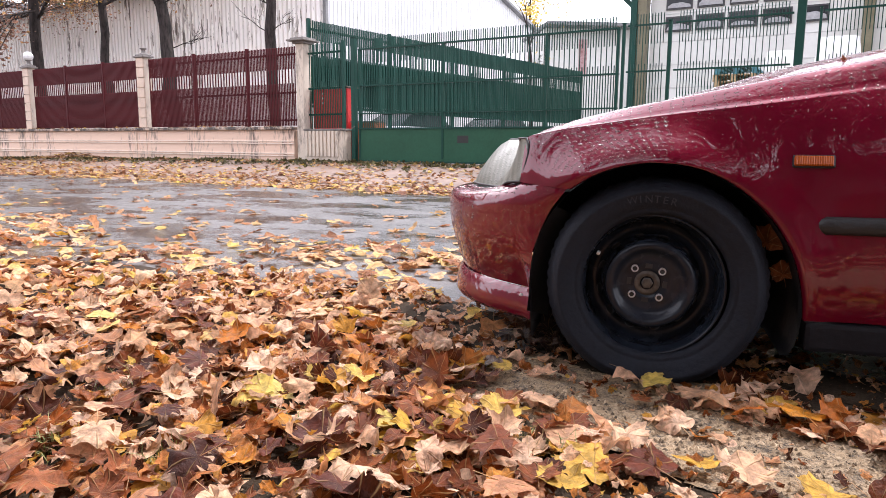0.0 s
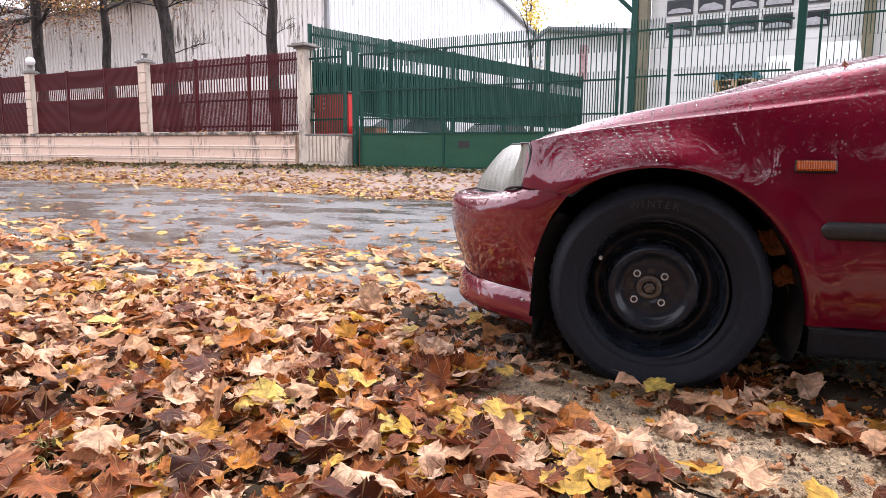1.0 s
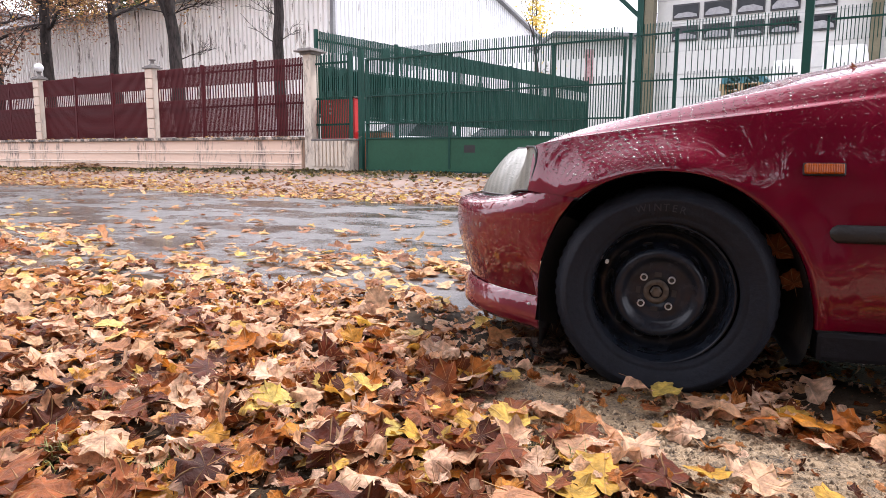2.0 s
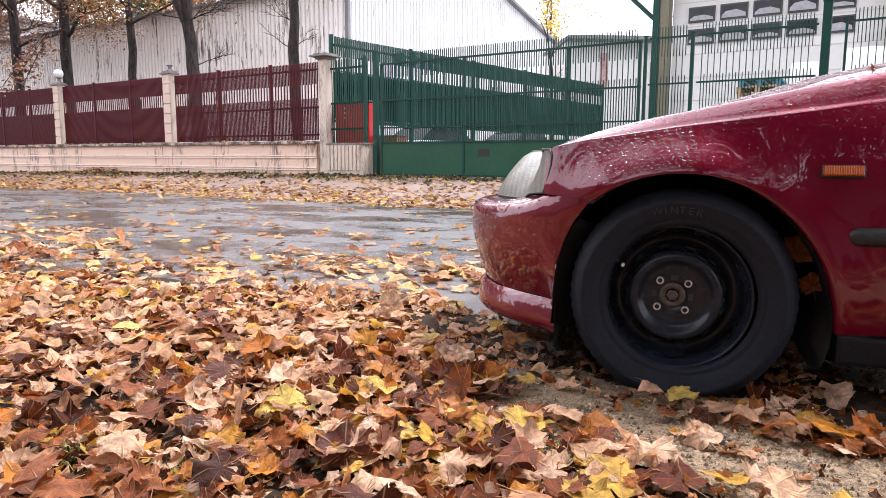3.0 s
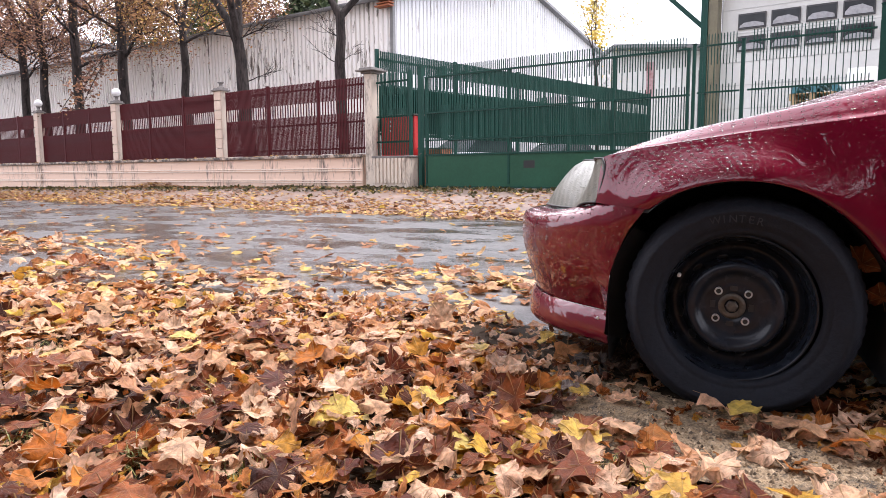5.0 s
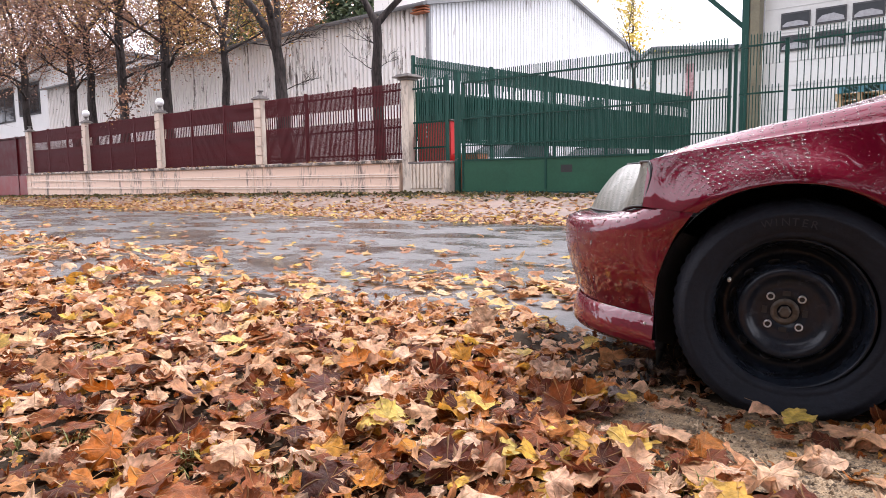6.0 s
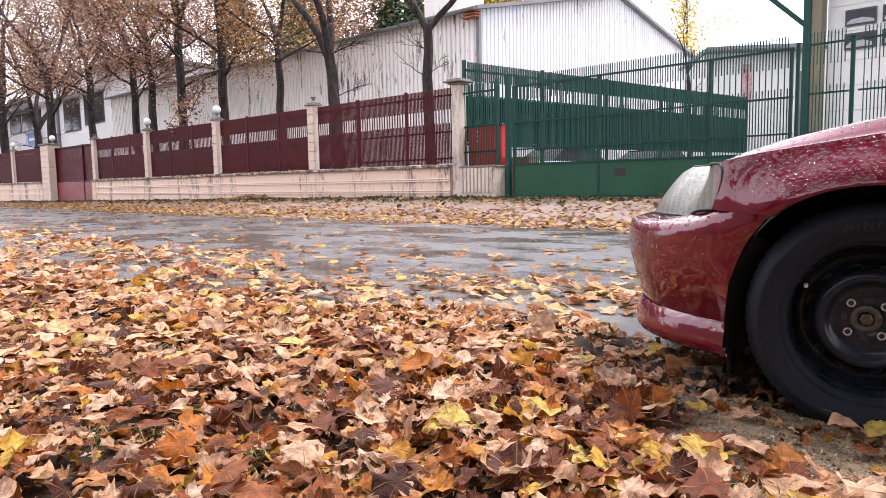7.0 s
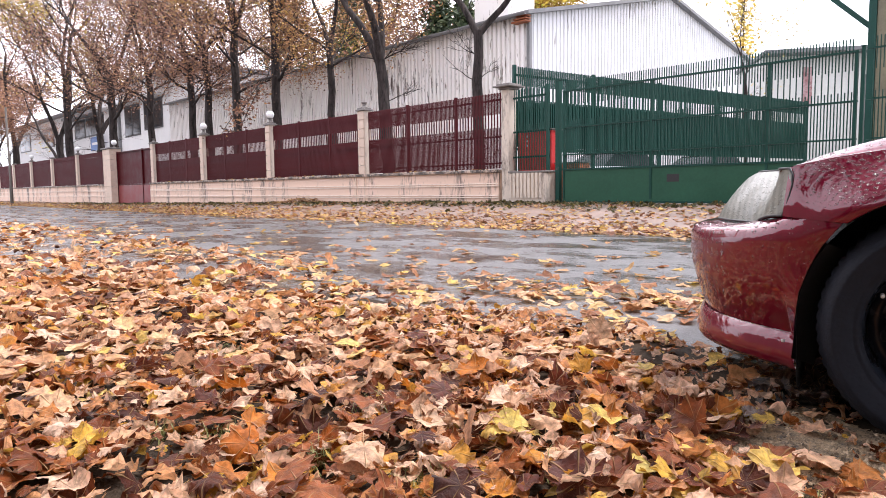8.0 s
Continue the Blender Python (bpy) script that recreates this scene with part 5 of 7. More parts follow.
def wheel(car, m):
    root = new("wheel")
    root.parent = car
    root.matrix_local = m
    vs, fs = tyre_mesh()
    tyre = mesh_object("tyre", vs, fs, M_RUBBER, root, "worn black winter tyre", smooth=True)
    tyre.location = (0.018, 0, -0.002)
    # raised letters follow the sidewall
    for k, ch in enumerate("WINTER"):
        c2 = bpy.data.curves.new("letter", "FONT")
        c2.body, c2.size, c2.extrude, c2.align_x = ch, 0.027, 0.0007, "CENTER"
        c2.materials.append(M_LETTER)
        o = new("letter", c2)
        o.parent = root
        a = 102 - k * 5.2
        o.matrix_local = pose(0.219 * math.cos(radians(a)), -0.0435, 0.219 * math.sin(radians(a)), 0, 0, 0) @ pose(0, 0, 0, 90, 0, 0) @ pose(0, 0, 0, 0, 0, a - 90)
    rim_prof = [(0.1895, -0.004), (0.1900, -0.014), (0.1865, -0.018), (0.1825, -0.014), (0.1800, -0.004), (0.1765, 0.004), (0.1730, 0.010), (0.1705, 0.020), (0.1690, 0.044), (0.1640, 0.060), (0.1520, 0.068), (0.1400, 0.066), (0.1300, 0.054), (0.1235, 0.030), (0.1200, 0.008), (0.1165, -0.003), (0.1110, -0.0095), (0.1040, -0.0105), (0.0980, -0.0090), (0.0925, -0.0040), (0.0870, 0.0015), (0.0820, 0.0052), (0.0740, 0.0074), (0.0630, 0.0085), (0.0570, 0.0078), (0.0360, 0.0078), (0.0330, 0.011), (0.0, 0.011)]
    vs, fs = lathe(rim_prof, 96, "y")
    rim = mesh_object("rim", vs, fs, M_STEEL, root, "scuffed black steel rim", smooth=True)
    rim.location = (0.008, 0, -0.002)
    for k in range(4):
        a = radians(45 + 90 * k - 4.3)
        x, z = 0.05 * math.cos(a), 0.05 * math.sin(a)
        nv, nf = lathe([(0.0062, 0.006), (0.0062, -0.004), (0.0078, -0.0055), (0.0100, -0.004), (0.0104, 0.002)], 20, "y")
        o = mesh_object("wheel_nut", nv, nf, M_CHROME, root, "bright open-ended wheel nut", smooth=True)
        o.location = (x, 0.006, z)
        nv, nf = lathe([(0.0, 0.0005), (0.0064, 0.0005)], 16, "y")
        o = mesh_object("stud", nv, nf, M_BLACK, root, "dark stud hole")
        o.location = (x, 0.004, z)
        b2 = radians(90 * k - 4.3)
        o = box("slot", -0.006, 0.006, -0.003, 0.0, -0.009, 0.009, M_BLACK, root)
        o.matrix_local = pose(0.046 * math.cos(b2), 0.009, 0.046 * math.sin(b2), 0, -math.degrees(b2), 0)
    for k in range(12):
        a = radians(30 * k + 12)
        nv, nf = lathe([(0.0, 0.0), (0.011, 0.0), (0.0125, -0.0018), (0.0145, 0.0)], 14, "y")
        o = mesh_object("vent_hole", nv, nf, M_BLACK, root, smooth=False)
        o.matrix_local = pose(0.1265 * math.cos(a), 0.031, 0.1265 * math.sin(a), 0, -math.degrees(a), 0) @ pose(0, 0, 0, 0, 0, -62)
    hub_v, hub_f = lathe([(0.018, 0.006), (0.024, 0.0045), (0.031, 0.0045), (0.0335, 0.0085)], 32, "y")
    mesh_object("hub_ring", hub_v, hub_f, M_DARKSTEEL, root, smooth=True)
    hub_v, hub_f = lathe([(0.0, -0.004), (0.0115, -0.004), (0.0150, -0.002), (0.0150, 0.011)], 6, "y")
    mesh_object("hub_nut", hub_v, hub_f, M_DARKSTEEL, root, "rusty hub nut")
    vv, vf = lathe([(0.0, -0.020), (0.0040, -0.020), (0.0050, -0.017), (0.0050, 0.005)], 12, "y")
    va = mesh_object("valve_cap", vv, vf, M_WHITE, root, "pale valve cap", smooth=True)
    va.location = (-0.130, 0.020, 0.074)
    return root


def side_marker(car):
    m, n, l, b = shader("amber_lens", 0.2, 0, 0.3)
    v = mapped(n, l)
    wv = n.new("ShaderNodeTexWave")
    wv.inputs["Scale"].default_value = 60
    l.new(v, wv.inputs["Vector"])
    r = ramp(n, [(0.2, (0.37, 0.068, 0.003)), (0.9, (0.43, 0.086, 0.004))])
    l.new(wv.outputs["Fac"], r.inputs[0])
    l.new(r.outputs[0], b.inputs["Base Color"])
    bp = n.new("ShaderNodeBump")
    bp.inputs["Strength"].default_value, bp.inputs["Distance"].default_value = 0.5, 0.002
    l.new(wv.outputs["Fac"], bp.inputs["Height"])
    l.new(bp.outputs[0], b.inputs["Normal"])
    root = new("side_marker")
    root.parent = car
    root.location = (0.376, side_v(0.376, 0.589) - 0.001, 0.5895)
    root.rotation_euler = (radians(-14), 0, 0)
    tagged(root, "amber side marker lamp in a black surround")
    bm = bmesh.new()
    add_box(bm, -0.047, 0.047, -0.006, 0.012, -0.0158, 0.0158, 0.005)
    part("surround", bm, M_BLACK, root)
    bm = bmesh.new()
    add_box(bm, -0.044, 0.042, -0.012, 0.004, -0.0125, 0.0125, 0.004)
    part("lens", bm, m, root, "ribbed amber lens")
    # rubbing strip
    L = 1.55
    vs, fs = [], []
    sec = [(0.006, -0.022), (-0.008, -0.0215), (-0.014, -0.014), (-0.016, 0.0), (-0.014, 0.014), (-0.008, 0.0215), (0.006, 0.022)]
    stations = [0.0, 0.004, 0.010, 0.020] + list(np.linspace(0.05, L, 14))
    for q in stations:
        g = min(1, (q / 0.020 + 0.02)) ** 0.5 if q < 0.02 else 1
        for dv, dz in sec:
            vs.append((0.393 + q, -0.029 + (dv if g == 1 else dv * g), 0.436 + dz * g))
    fs = grid_faces(len(stations), len(sec), True)
    mesh_object("rubbing_strip", vs, fs, M_BLACK, car, "black rubbing strip along the side", smooth=True)


def build_car():
    car = thing("parked_car", CAR_M, "wet dark red hatchback parked on leaves beside the road", "car")
    fender(car)
    hood(car)
    bumper(car)
    headlight(car)
    nose_fill(car)
    rear_body(car)
    wheel_housing(car)
    side_marker(car)
    wheel(car, pose(0.006, 0, 0.262))
    wheel(car, pose(0.006, CW - 0.06, 0.262, 0, 0, 180))
    wheel(car, pose(2.62, 0, 0.262))
    wheel(car, pose(2.62, CW - 0.06, 0.262, 0, 0, 180))
    box("axle_beam", -0.03, 0.03, 0.12, CW - 0.2, 0.23, 0.29, M_BLACK, car)
    return car


M_BEAD, _bn, _bl, _bb = shader("water_bead_on_red_paint", 0.04)
_bb.inputs["Base Color"].default_value = (0.085, 0.0015, 0.008, 1)
_bb.inputs["Coat Weight"].default_value = 1.0
_bb.inputs["Coat Roughness"].default_value = 0.02


def rain_beads(car):
    """Small flattened domes of water standing on the panels that face the sky and on the nose."""
    rng = random.Random(12)
    places = []
    for ob, count in ((car_part(car, "bonnet"), 12000), (car_part(car, "front_wing"), 4200), (car_part(car, "front_bumper"), 4200)):
        me = ob.data
        cand, weight = [], []
        for f in me.polygons:
            c, n = f.center, f.normal.copy()
            if n.dot(Vector((-0.3, -0.5, 0.8))) < 0:
                n.negate()
            if c.y > 0.45 or c.x > 0.66:
                continue
            want = (1.0 if c.x < -0.5 or n.z > 0.4 else 0.12) if ob.name.startswith("front_bumper") else max(0.0, min(1.0, (n.z - 0.30) / 0.25))
            if ob.name.startswith("front_wing") and c.x > 0.05:
                want *= 0.15
            if want > 0:
                cand.append((f, n))
                weight.append(f.area * want)
        for f, n in rng.choices(cand, weight, k=count):
            w = [rng.random() for _ in f.vertices]
            s = sum(w)
            p = sum((me.vertices[i].co * (a / s) for i, a in zip(f.vertices, w)), Vector())
            places.append((p, n))
    vs, fs = [], []
    for p, n in places:
        r = 0.0005 + 0.0014 * rng.random() ** 2.0
        a = n.orthogonal().normalized()
        b2 = n.cross(a)
        o = len(vs)
        for k, (rr, hh) in enumerate(((1.0, -0.1), (0.8, 0.38))):
            for q in range(6):
                g = 2 * math.pi * q / 6
                vs.append(p + (a * math.cos(g) + b2 * math.sin(g)) * r * rr + n * r * hh)
        vs.append(p + n * r * 0.6)
        for q in range(6):
            q2 = (q + 1) % 6
            fs += [(o + q, o + q2, o + 6 + q2, o + 6 + q), (o + 6 + q, o + 6 + q2, o + 12)]
    ob = mesh_object("rain_bead_layer", vs, fs, M_BEAD, smooth=True)
    ob.matrix_world = CAR_M
    tagged(ob, "clear rain beads standing on wet red paint", "raindrops", kind="stuff")


def car_part(car, name):
    return next(o for o in car.children if o.name == name or o.name.startswith(name + "."))


rain_beads(build_car())


# ---- trees ----
def tube(path, radii, sides):
    """Rings round a path of points, as verts and quads."""
    path = [Vector(p) for p in path]
    vs, fs = [], []
    for i, p in enumerate(path):
        d = (path[min(i + 1, len(path) - 1)] - path[max(i - 1, 0)]).normalized()
        a = d.orthogonal().normalized()
        b2 = d.cross(a)
        for k in range(sides):
            t = 2 * math.pi * k / sides
            vs.append(p + radii[i] * (1 + 0.16 * noise.noise((p.x * 3 + math.cos(t) * 2, p.y * 3 + math.sin(t) * 2, p.z * 2.5))) * (math.cos(t) * a + math.sin(t) * b2))
    for i in range(len(path) - 1):
        for k in range(sides):
            fs.append((i * sides + k, i * sides + (k + 1) % sides, (i + 1) * sides + (k + 1) % sides, (i + 1) * sides + k))
    return vs, fs


def grow(rng, start, direction, length, radius, level, out, tips, droop, spread):
    """A limb that wanders and forks; collects tubes and the places where leaves hang."""
    n = 5 if level < 2 else 4
    if level >= 4:
        radius = max(radius, 0.007)
    p, d = Vector(start), Vector(direction).normalized()
    pts, rad = [p.copy()], [radius]
    for i in range(n):
        d = (d + Vector((rng.uniform(-1, 1), rng.uniform(-1, 1), rng.uniform(-0.6, 0.8))) * (0.16 + 0.05 * level) + Vector((0, 0, 0.03 - droop * level * 0.012))).normalized()
        p = p + d * (length / n)
        pts.append(p.copy())
        rad.append(radius * (1 - 0.55 * (i + 1) / n))
        if level >= 3:
            tips.append((p.copy(), level))
    out.append((pts, rad, 8 if level == 0 else (6 if level == 1 else (4 if level == 2 else 3))))
    if level >= 5 or radius < 0.003:
        return
    kids = rng.choice((2, 3)) if level < 2 else rng.choice((3, 4, 5))
    for k in range(kids):
        q = rng.uniform(0.45, 1.0) if k else 1.0
        idx = min(n, max(1, round(q * n)))
        a = rng.uniform(0, 2 * math.pi)
        side = Vector((math.cos(a), math.sin(a), rng.uniform(-0.15, 0.5)))
        nd = (d + side * spread * rng.uniform(0.6, 1.2)).normalized()
        grow(rng, pts[idx], nd, length * rng.uniform(0.6, 0.82), rad[idx] * rng.uniform(0.6, 0.8), level + 1, out, tips, droop, spread)


def join_tubes(tubes):
    vs, fs = [], []
    for pts, rad, sides in tubes:
        v, f = tube(pts, rad, sides)
        o = len(vs)
        vs += v
        fs += [tuple(i + o for i in q) for q in f]
    return vs, fs


def foliage(rng, tips, per_tip, size, reach, clear=0.0):
    vs, fs = [], []
    for p, lev in tips:
        if p.z < clear:
            continue
        for _ in range(rng.randint(0, per_tip * 2)):
            c = p + Vector((rng.gauss(0, reach), rng.gauss(0, reach), rng.gauss(-0.4 * reach, reach)))
            s = size * rng.uniform(0.5, 1.3)
            a = Vector((rng.gauss(0, 1), rng.gauss(0, 1), rng.gauss(0, 0.5))).normalized()
            b2 = a.cross(Vector((rng.gauss(0, 1), rng.gauss(0, 1), rng.gauss(0, 1)))).normalized()
            o = len(vs)
            n2 = a.cross(b2) * s * 0.25
            vs += [c - a * s, c + b2 * s * 0.55 + n2, c + a * s * 1.1, c - b2 * s * 0.55 + n2]
            fs += [(o, o + 1, o + 2), (o, o + 2, o + 3)]
    return vs, fs


def crown_material(name, stops):
    m, n, l, b = shader(name, 0.6)
    g = n.new("ShaderNodeNewGeometry")
    r = ramp(n, stops)
    l.new(g.outputs["Random Per Island"], r.inputs[0])
    v = mapped(n, l)
    t = noise_tex(n, l, 0.8, 3, v)
    mr = n.new("ShaderNodeMapRange")
    mr.inputs["From Min"].default_value, mr.inputs["From Max"].default_value = 0.3, 0.7
    mr.inputs["To Min"].default_value, mr.inputs["To Max"].default_value = 0.65, 1.2
    l.new(t.outputs["Fac"], mr.inputs["Value"])
    mul = n.new("ShaderNodeMix")
    mul.data_type, mul.blend_type = "RGBA", "MULTIPLY"
    mul.inputs["Factor"].default_value = 1
    l.new(r.outputs[0], mul.inputs["A"])
    l.new(mr.outputs[0], mul.inputs["B"])
    l.new(mul.outputs["Result"], b.inputs["Base Color"])
    b.inputs["Subsurface Weight"].default_value = 0.0
    return m


M_CROWN_BROWN = crown_material("withered_brown_foliage", [(0.0, (0.09, 0.042, 0.028)), (0.45, (0.27, 0.130, 0.080)), (0.85, (0.48, 0.25, 0.15)), (1.0, (0.60, 0.34, 0.11))])
M_CROWN_YELLOW = crown_material("yellow_autumn_foliage", [(0.0, (0.26, 0.14, 0.03)), (0.4, (0.52, 0.34, 0.04)), (0.8, (0.66, 0.48, 0.05)), (1.0, (0.34, 0.36, 0.05))])
M_CROWN_BRONZE = crown_material("bronze_autumn_foliage", [(0.0, (0.12, 0.055, 0.028)), (0.4, (0.30, 0.145, 0.062)), (0.75, (0.46, 0.245, 0.09)), (1.0, (0.58, 0.38, 0.08))])
M_POPLAR = crown_material("bright_yellow_foliage", [(0.0, (0.55, 0.36, 0.06)), (0.5, (0.75, 0.56, 0.12)), (1.0, (0.80, 0.68, 0.2))])
M_CROWN_GREEN = crown_material("dark_evergreen_foliage", [(0.0, (0.025, 0.045, 0.02)), (0.6, (0.06, 0.09, 0.035)), (1.0, (0.11, 0.13, 0.05))])


def tree(x, y, seed, trunk, height, r, label, crown=None, per_tip=3, spread=0.6, lean=(0, 0), droop=1.0, group="trees behind the fence", size=0.052, reach=0.42, clear=0.0, side_limbs=0):
    rng = random.Random(seed)
    ob = thing("tree", pose(x, y, 0.1), label, "tree", group)
    tubes, tips = [], []
    n = 7
    pts, rad = [Vector((0, 0, -0.2))], [r * 1.35]
    for i in range(1, n + 1):
        k = i / n
        pts.append(Vector((lean[0] * k + rng.uniform(-1, 1) * 0.05, lean[1] * k + rng.uniform(-1, 1) * 0.05, trunk * k)))
        rad.append(r * (1.1 - 0.28 * k))
    tubes.append((pts, rad, 12))
    vs, fs = join_tubes(tubes)
    mesh_object("trunk", vs, fs, M_BARK, ob, smooth=True)
    limbs = []
    top = pts[-1]
    L = (height - trunk) * 0.5
    kids = 2 if seed % 2 else 3
    a0 = rng.uniform(0, 6.28)
    for k in range(kids):
        a = a0 + 2 * math.pi * k / kids + rng.uniform(-0.4, 0.4)
        d = Vector((math.cos(a) * spread * 0.7, math.sin(a) * spread * 0.7, 1.0))
        grow(rng, top - Vector((0, 0, 0.12)), d, L * rng.uniform(0.8, 1.05), rad[-1] * rng.uniform(0.72, 0.86), 1, limbs, tips, droop, spread)
    # low side branches
    for k in range(5 if crown is None else 2):
        q = pts[rng.choice((5, 6, 7))]
        a = rng.uniform(0, 6.28)
        grow(rng, q, Vector((math.cos(a), math.sin(a), 0.45)), L * rng.uniform(0.14, 0.30), r * 0.12, 3, limbs, tips, droop, spread)
    for k in range(side_limbs):
        z = 4.7 + (trunk - 4.9) * k / max(1, side_limbs - 1)
        q = pts[-1].lerp(pts[0], 1 - z / trunk)
        a = 2.4 * k + rng.uniform(-0.4, 0.4)
        grow(rng, q, Vector((math.cos(a), math.sin(a), 0.55)), L * rng.uniform(0.45, 0.7), r * rng.uniform(0.28, 0.42), 2, limbs, tips, droop, spread)
    vs, fs = join_tubes(limbs)
    mesh_object("branchwork", vs, fs, M_BARK, ob, smooth=True)
    if crown is not None:
        vs, fs = foliage(rng, tips, per_tip, size, reach, clear)
        mesh_object("crown", vs, fs, crown, ob)
    return ob


BARE, HALF, YEL = "dark-barked tree, nearly bare in autumn", "dark-barked tree with thin withered brown leaves", "dark-barked tree with yellow autumn leaves"
tree(-13.2, 13.5, 3, 4.7, 10.0, 0.15, BARE, None, spread=0.9, lean=(-0.1, 0))
tree(-17.2, 13.5, 14, 4.5, 12.0, 0.20, BARE, None, spread=0.5, lean=(-0.3, 0))
tree(-20.35, 13.5, 5, 5.4, 12.0, 0.135, HALF, M_CROWN_BRONZE, 6, 0.6, clear=5.2, side_limbs=3)
tree(-24.2, 13.6, 26, 7.2, 13.0, 0.18, HALF, M_CROWN_BRONZE, 5, 0.7, lean=(-0.5, 0.2), clear=5.0, side_limbs=6)
tree(-27.8, 13.7, 7, 7.4, 13.0, 0.18, HALF, M_CROWN_BROWN, 4, 0.7, clear=5.0, side_limbs=6)
tree(-30.7, 13.8, 48, 7.0, 13.0, 0.17, HALF, M_CROWN_BROWN, 4, 0.75, lean=(-0.3, 0), clear=5.0, side_limbs=6)
tree(-33.6, 14.2, 9, 6.6, 13.0, 0.18, HALF, M_CROWN_BROWN, 4, 0.75, clear=5.0, side_limbs=6)
tree(-38.6, 14.0, 10, 6.8, 14.0, 0.19, HALF, M_CROWN_BROWN, 4, 0.8, clear=5.0, side_limbs=6)
wide_tree = tree(-43.0, 13.4, 11, 7.0, 16, 0.24, HALF, M_CROWN_BROWN, 4, 0.7, size=0.062, clear=6.0, side_limbs=6)
tree(-47.5, 14.0, 12, 4.2, 17, 0.24, YEL, M_CROWN_YELLOW, 4, 0.7, size=0.062, clear=6.0)
tall_tree = tree(-52.5, 13.5, 13, 8.0, 19, 0.26, HALF, M_CROWN_BROWN, 4, 0.7, size=0.07, clear=6.0, side_limbs=6)
far_tree = tree(-58.0, 14.2, 15, 4.4, 20, 0.28, HALF, M_CROWN_BROWN, 6, 0.75, size=0.10, clear=6.5)
yellow_tree = tree(-74.0, 14.5, 17, 4.6, 24, 0.32, YEL, M_CROWN_YELLOW, 5, 0.8, size=0.12, clear=6.5)
bushy_tree = tree(-88.0, 13.0, 23, 2.4, 15, 0.26, HALF, M_CROWN_BROWN, 7, 0.8, size=0.10)
# the same trees go on down the street and behind the white building
for source, x, y, turn, scale in (
    (yellow_tree, -63.5, 15.5, 70, 0.66), (bushy_tree, -78, 12.6, 140, 0.85), (bushy_tree, -70, 12.8, 250, 0.6), (bushy_tree, -99, 12.8, 80, 1.1), (bushy_tree, -112, 12.6, 170, 1.2), (bushy_tree, -128, 12.0, 260, 1.4), (bushy_tree, -150, 11.0, 30, 1.6), (tall_tree, -84, 13.2, 200, 1.25), (far_tree, -96, 14.0, 150, 1.3), (far_tree, -108, 12.5, 300, 1.4),
    (yellow_tree, -72, 36, 120, 0.95), (far_tree, -60, 37, 220, 1.15), (tall_tree, -84, 37, 90, 1.3), (yellow_tree, -52, 42, 250, 0.8), (far_tree, -100, 36, 20, 1.35), (tall_tree, -125, 15, 0, 1.6), (far_tree, -118, 36, 190, 1.6),
):
    copy_thing(source, pose(x, y, 0.0, 0, 0, turn) @ Matrix.Scale(scale, 4))
tree(-33.0, 40.0, 31, 6.0, 15.5, 0.3, YEL, M_CROWN_YELLOW, 4, 0.5, group="trees beyond the shed", size=0.16, reach=0.5)
tree(-48.0, 42.0, 32, 6.0, 19.0, 0.3, HALF, M_CROWN_BROWN, 4, 0.6, group="trees beyond the shed", size=0.16, reach=0.6)


def poplar(x, y, h):
    rng = random.Random(77)
    ob = thing("poplar", pose(x, y, 0), "slim yellow poplar rising beyond the shed", "tree", "trees beyond the shed")
    tubes, tips = [([Vector((0, 0, 0)), Vector((0, 0, h * 0.5)), Vector((0.1, 0, h))], [0.22, 0.14, 0.03], 8)], []
    for k in range(46):
        z = h * (0.2 + 0.78 * k / 46)
        a = rng.uniform(0, 6.28)
        L = 1.5 * (1 - 0.6 * k / 46)
        d = Vector((math.cos(a) * 0.45, math.sin(a) * 0.45, 1)).normalized()
        tubes.append(([Vector((0, 0, z)), Vector((0, 0, z)) + d * L], [0.04, 0.01], 4))
        tips += [(Vector((0, 0, z)) + d * L * q, 3) for q in (0.4, 0.7, 1.0)]
    vs, fs = join_tubes(tubes)
    mesh_object("trunk", vs, fs, M_BARK, ob, smooth=True)
    vs, fs = foliage(rng, tips, 9, 0.17, 0.5)
    mesh_object("crown", vs, fs, M_POPLAR, ob)


poplar(-22.25, 50.0, 14.0)


tree(-11.0, 25.0, 52, 3.4, 8.2, 0.07, "slim young tree with sparse yellow leaves in the yard", M_POPLAR, 1, 0.26, group="trees beyond the shed", size=0.05, reach=0.3, clear=3.8)


def conifer(x, y, h, seed):
    rng = random.Random(seed)
    ob = thing("conifer", pose(x, y, 0), "dark green conifer standing behind the shed", "tree", "trees beyond the shed")
    vs, fs = tube([(0, 0, 0), (0, 0, h)], [0.25, 0.02], 8)
    mesh_object("trunk", vs, fs, M_BARK, ob, smooth=True)
    tips = []
    for k in range(620):
        q = rng.random() ** 0.8
        z = h * (0.15 + 0.85 * q)
        R = (1 - q) * h * 0.24 + 0.15
        a = rng.uniform(0, 6.28)
        rr = R * math.sqrt(rng.uniform(0.15, 1))
        tips.append((Vector((rr * math.cos(a), rr * math.sin(a), z - 0.25 * rr)), 3))
    vs, fs = foliage(rng, tips, 9, 0.26, 0.35)
    mesh_object("crown", vs, fs, M_CROWN_GREEN, ob)


conifer(-39.5, 39.0, 15.0, 5)
conifer(-43.5, 40.0, 17.0, 6)
conifer(-36.5, 41.0, 14.0, 8)
conifer(-55.5, 40.0, 24.0, 9)
conifer(-67.5, 40.0, 25.0, 12)
conifer(-61.5, 43.0, 22.0, 13)


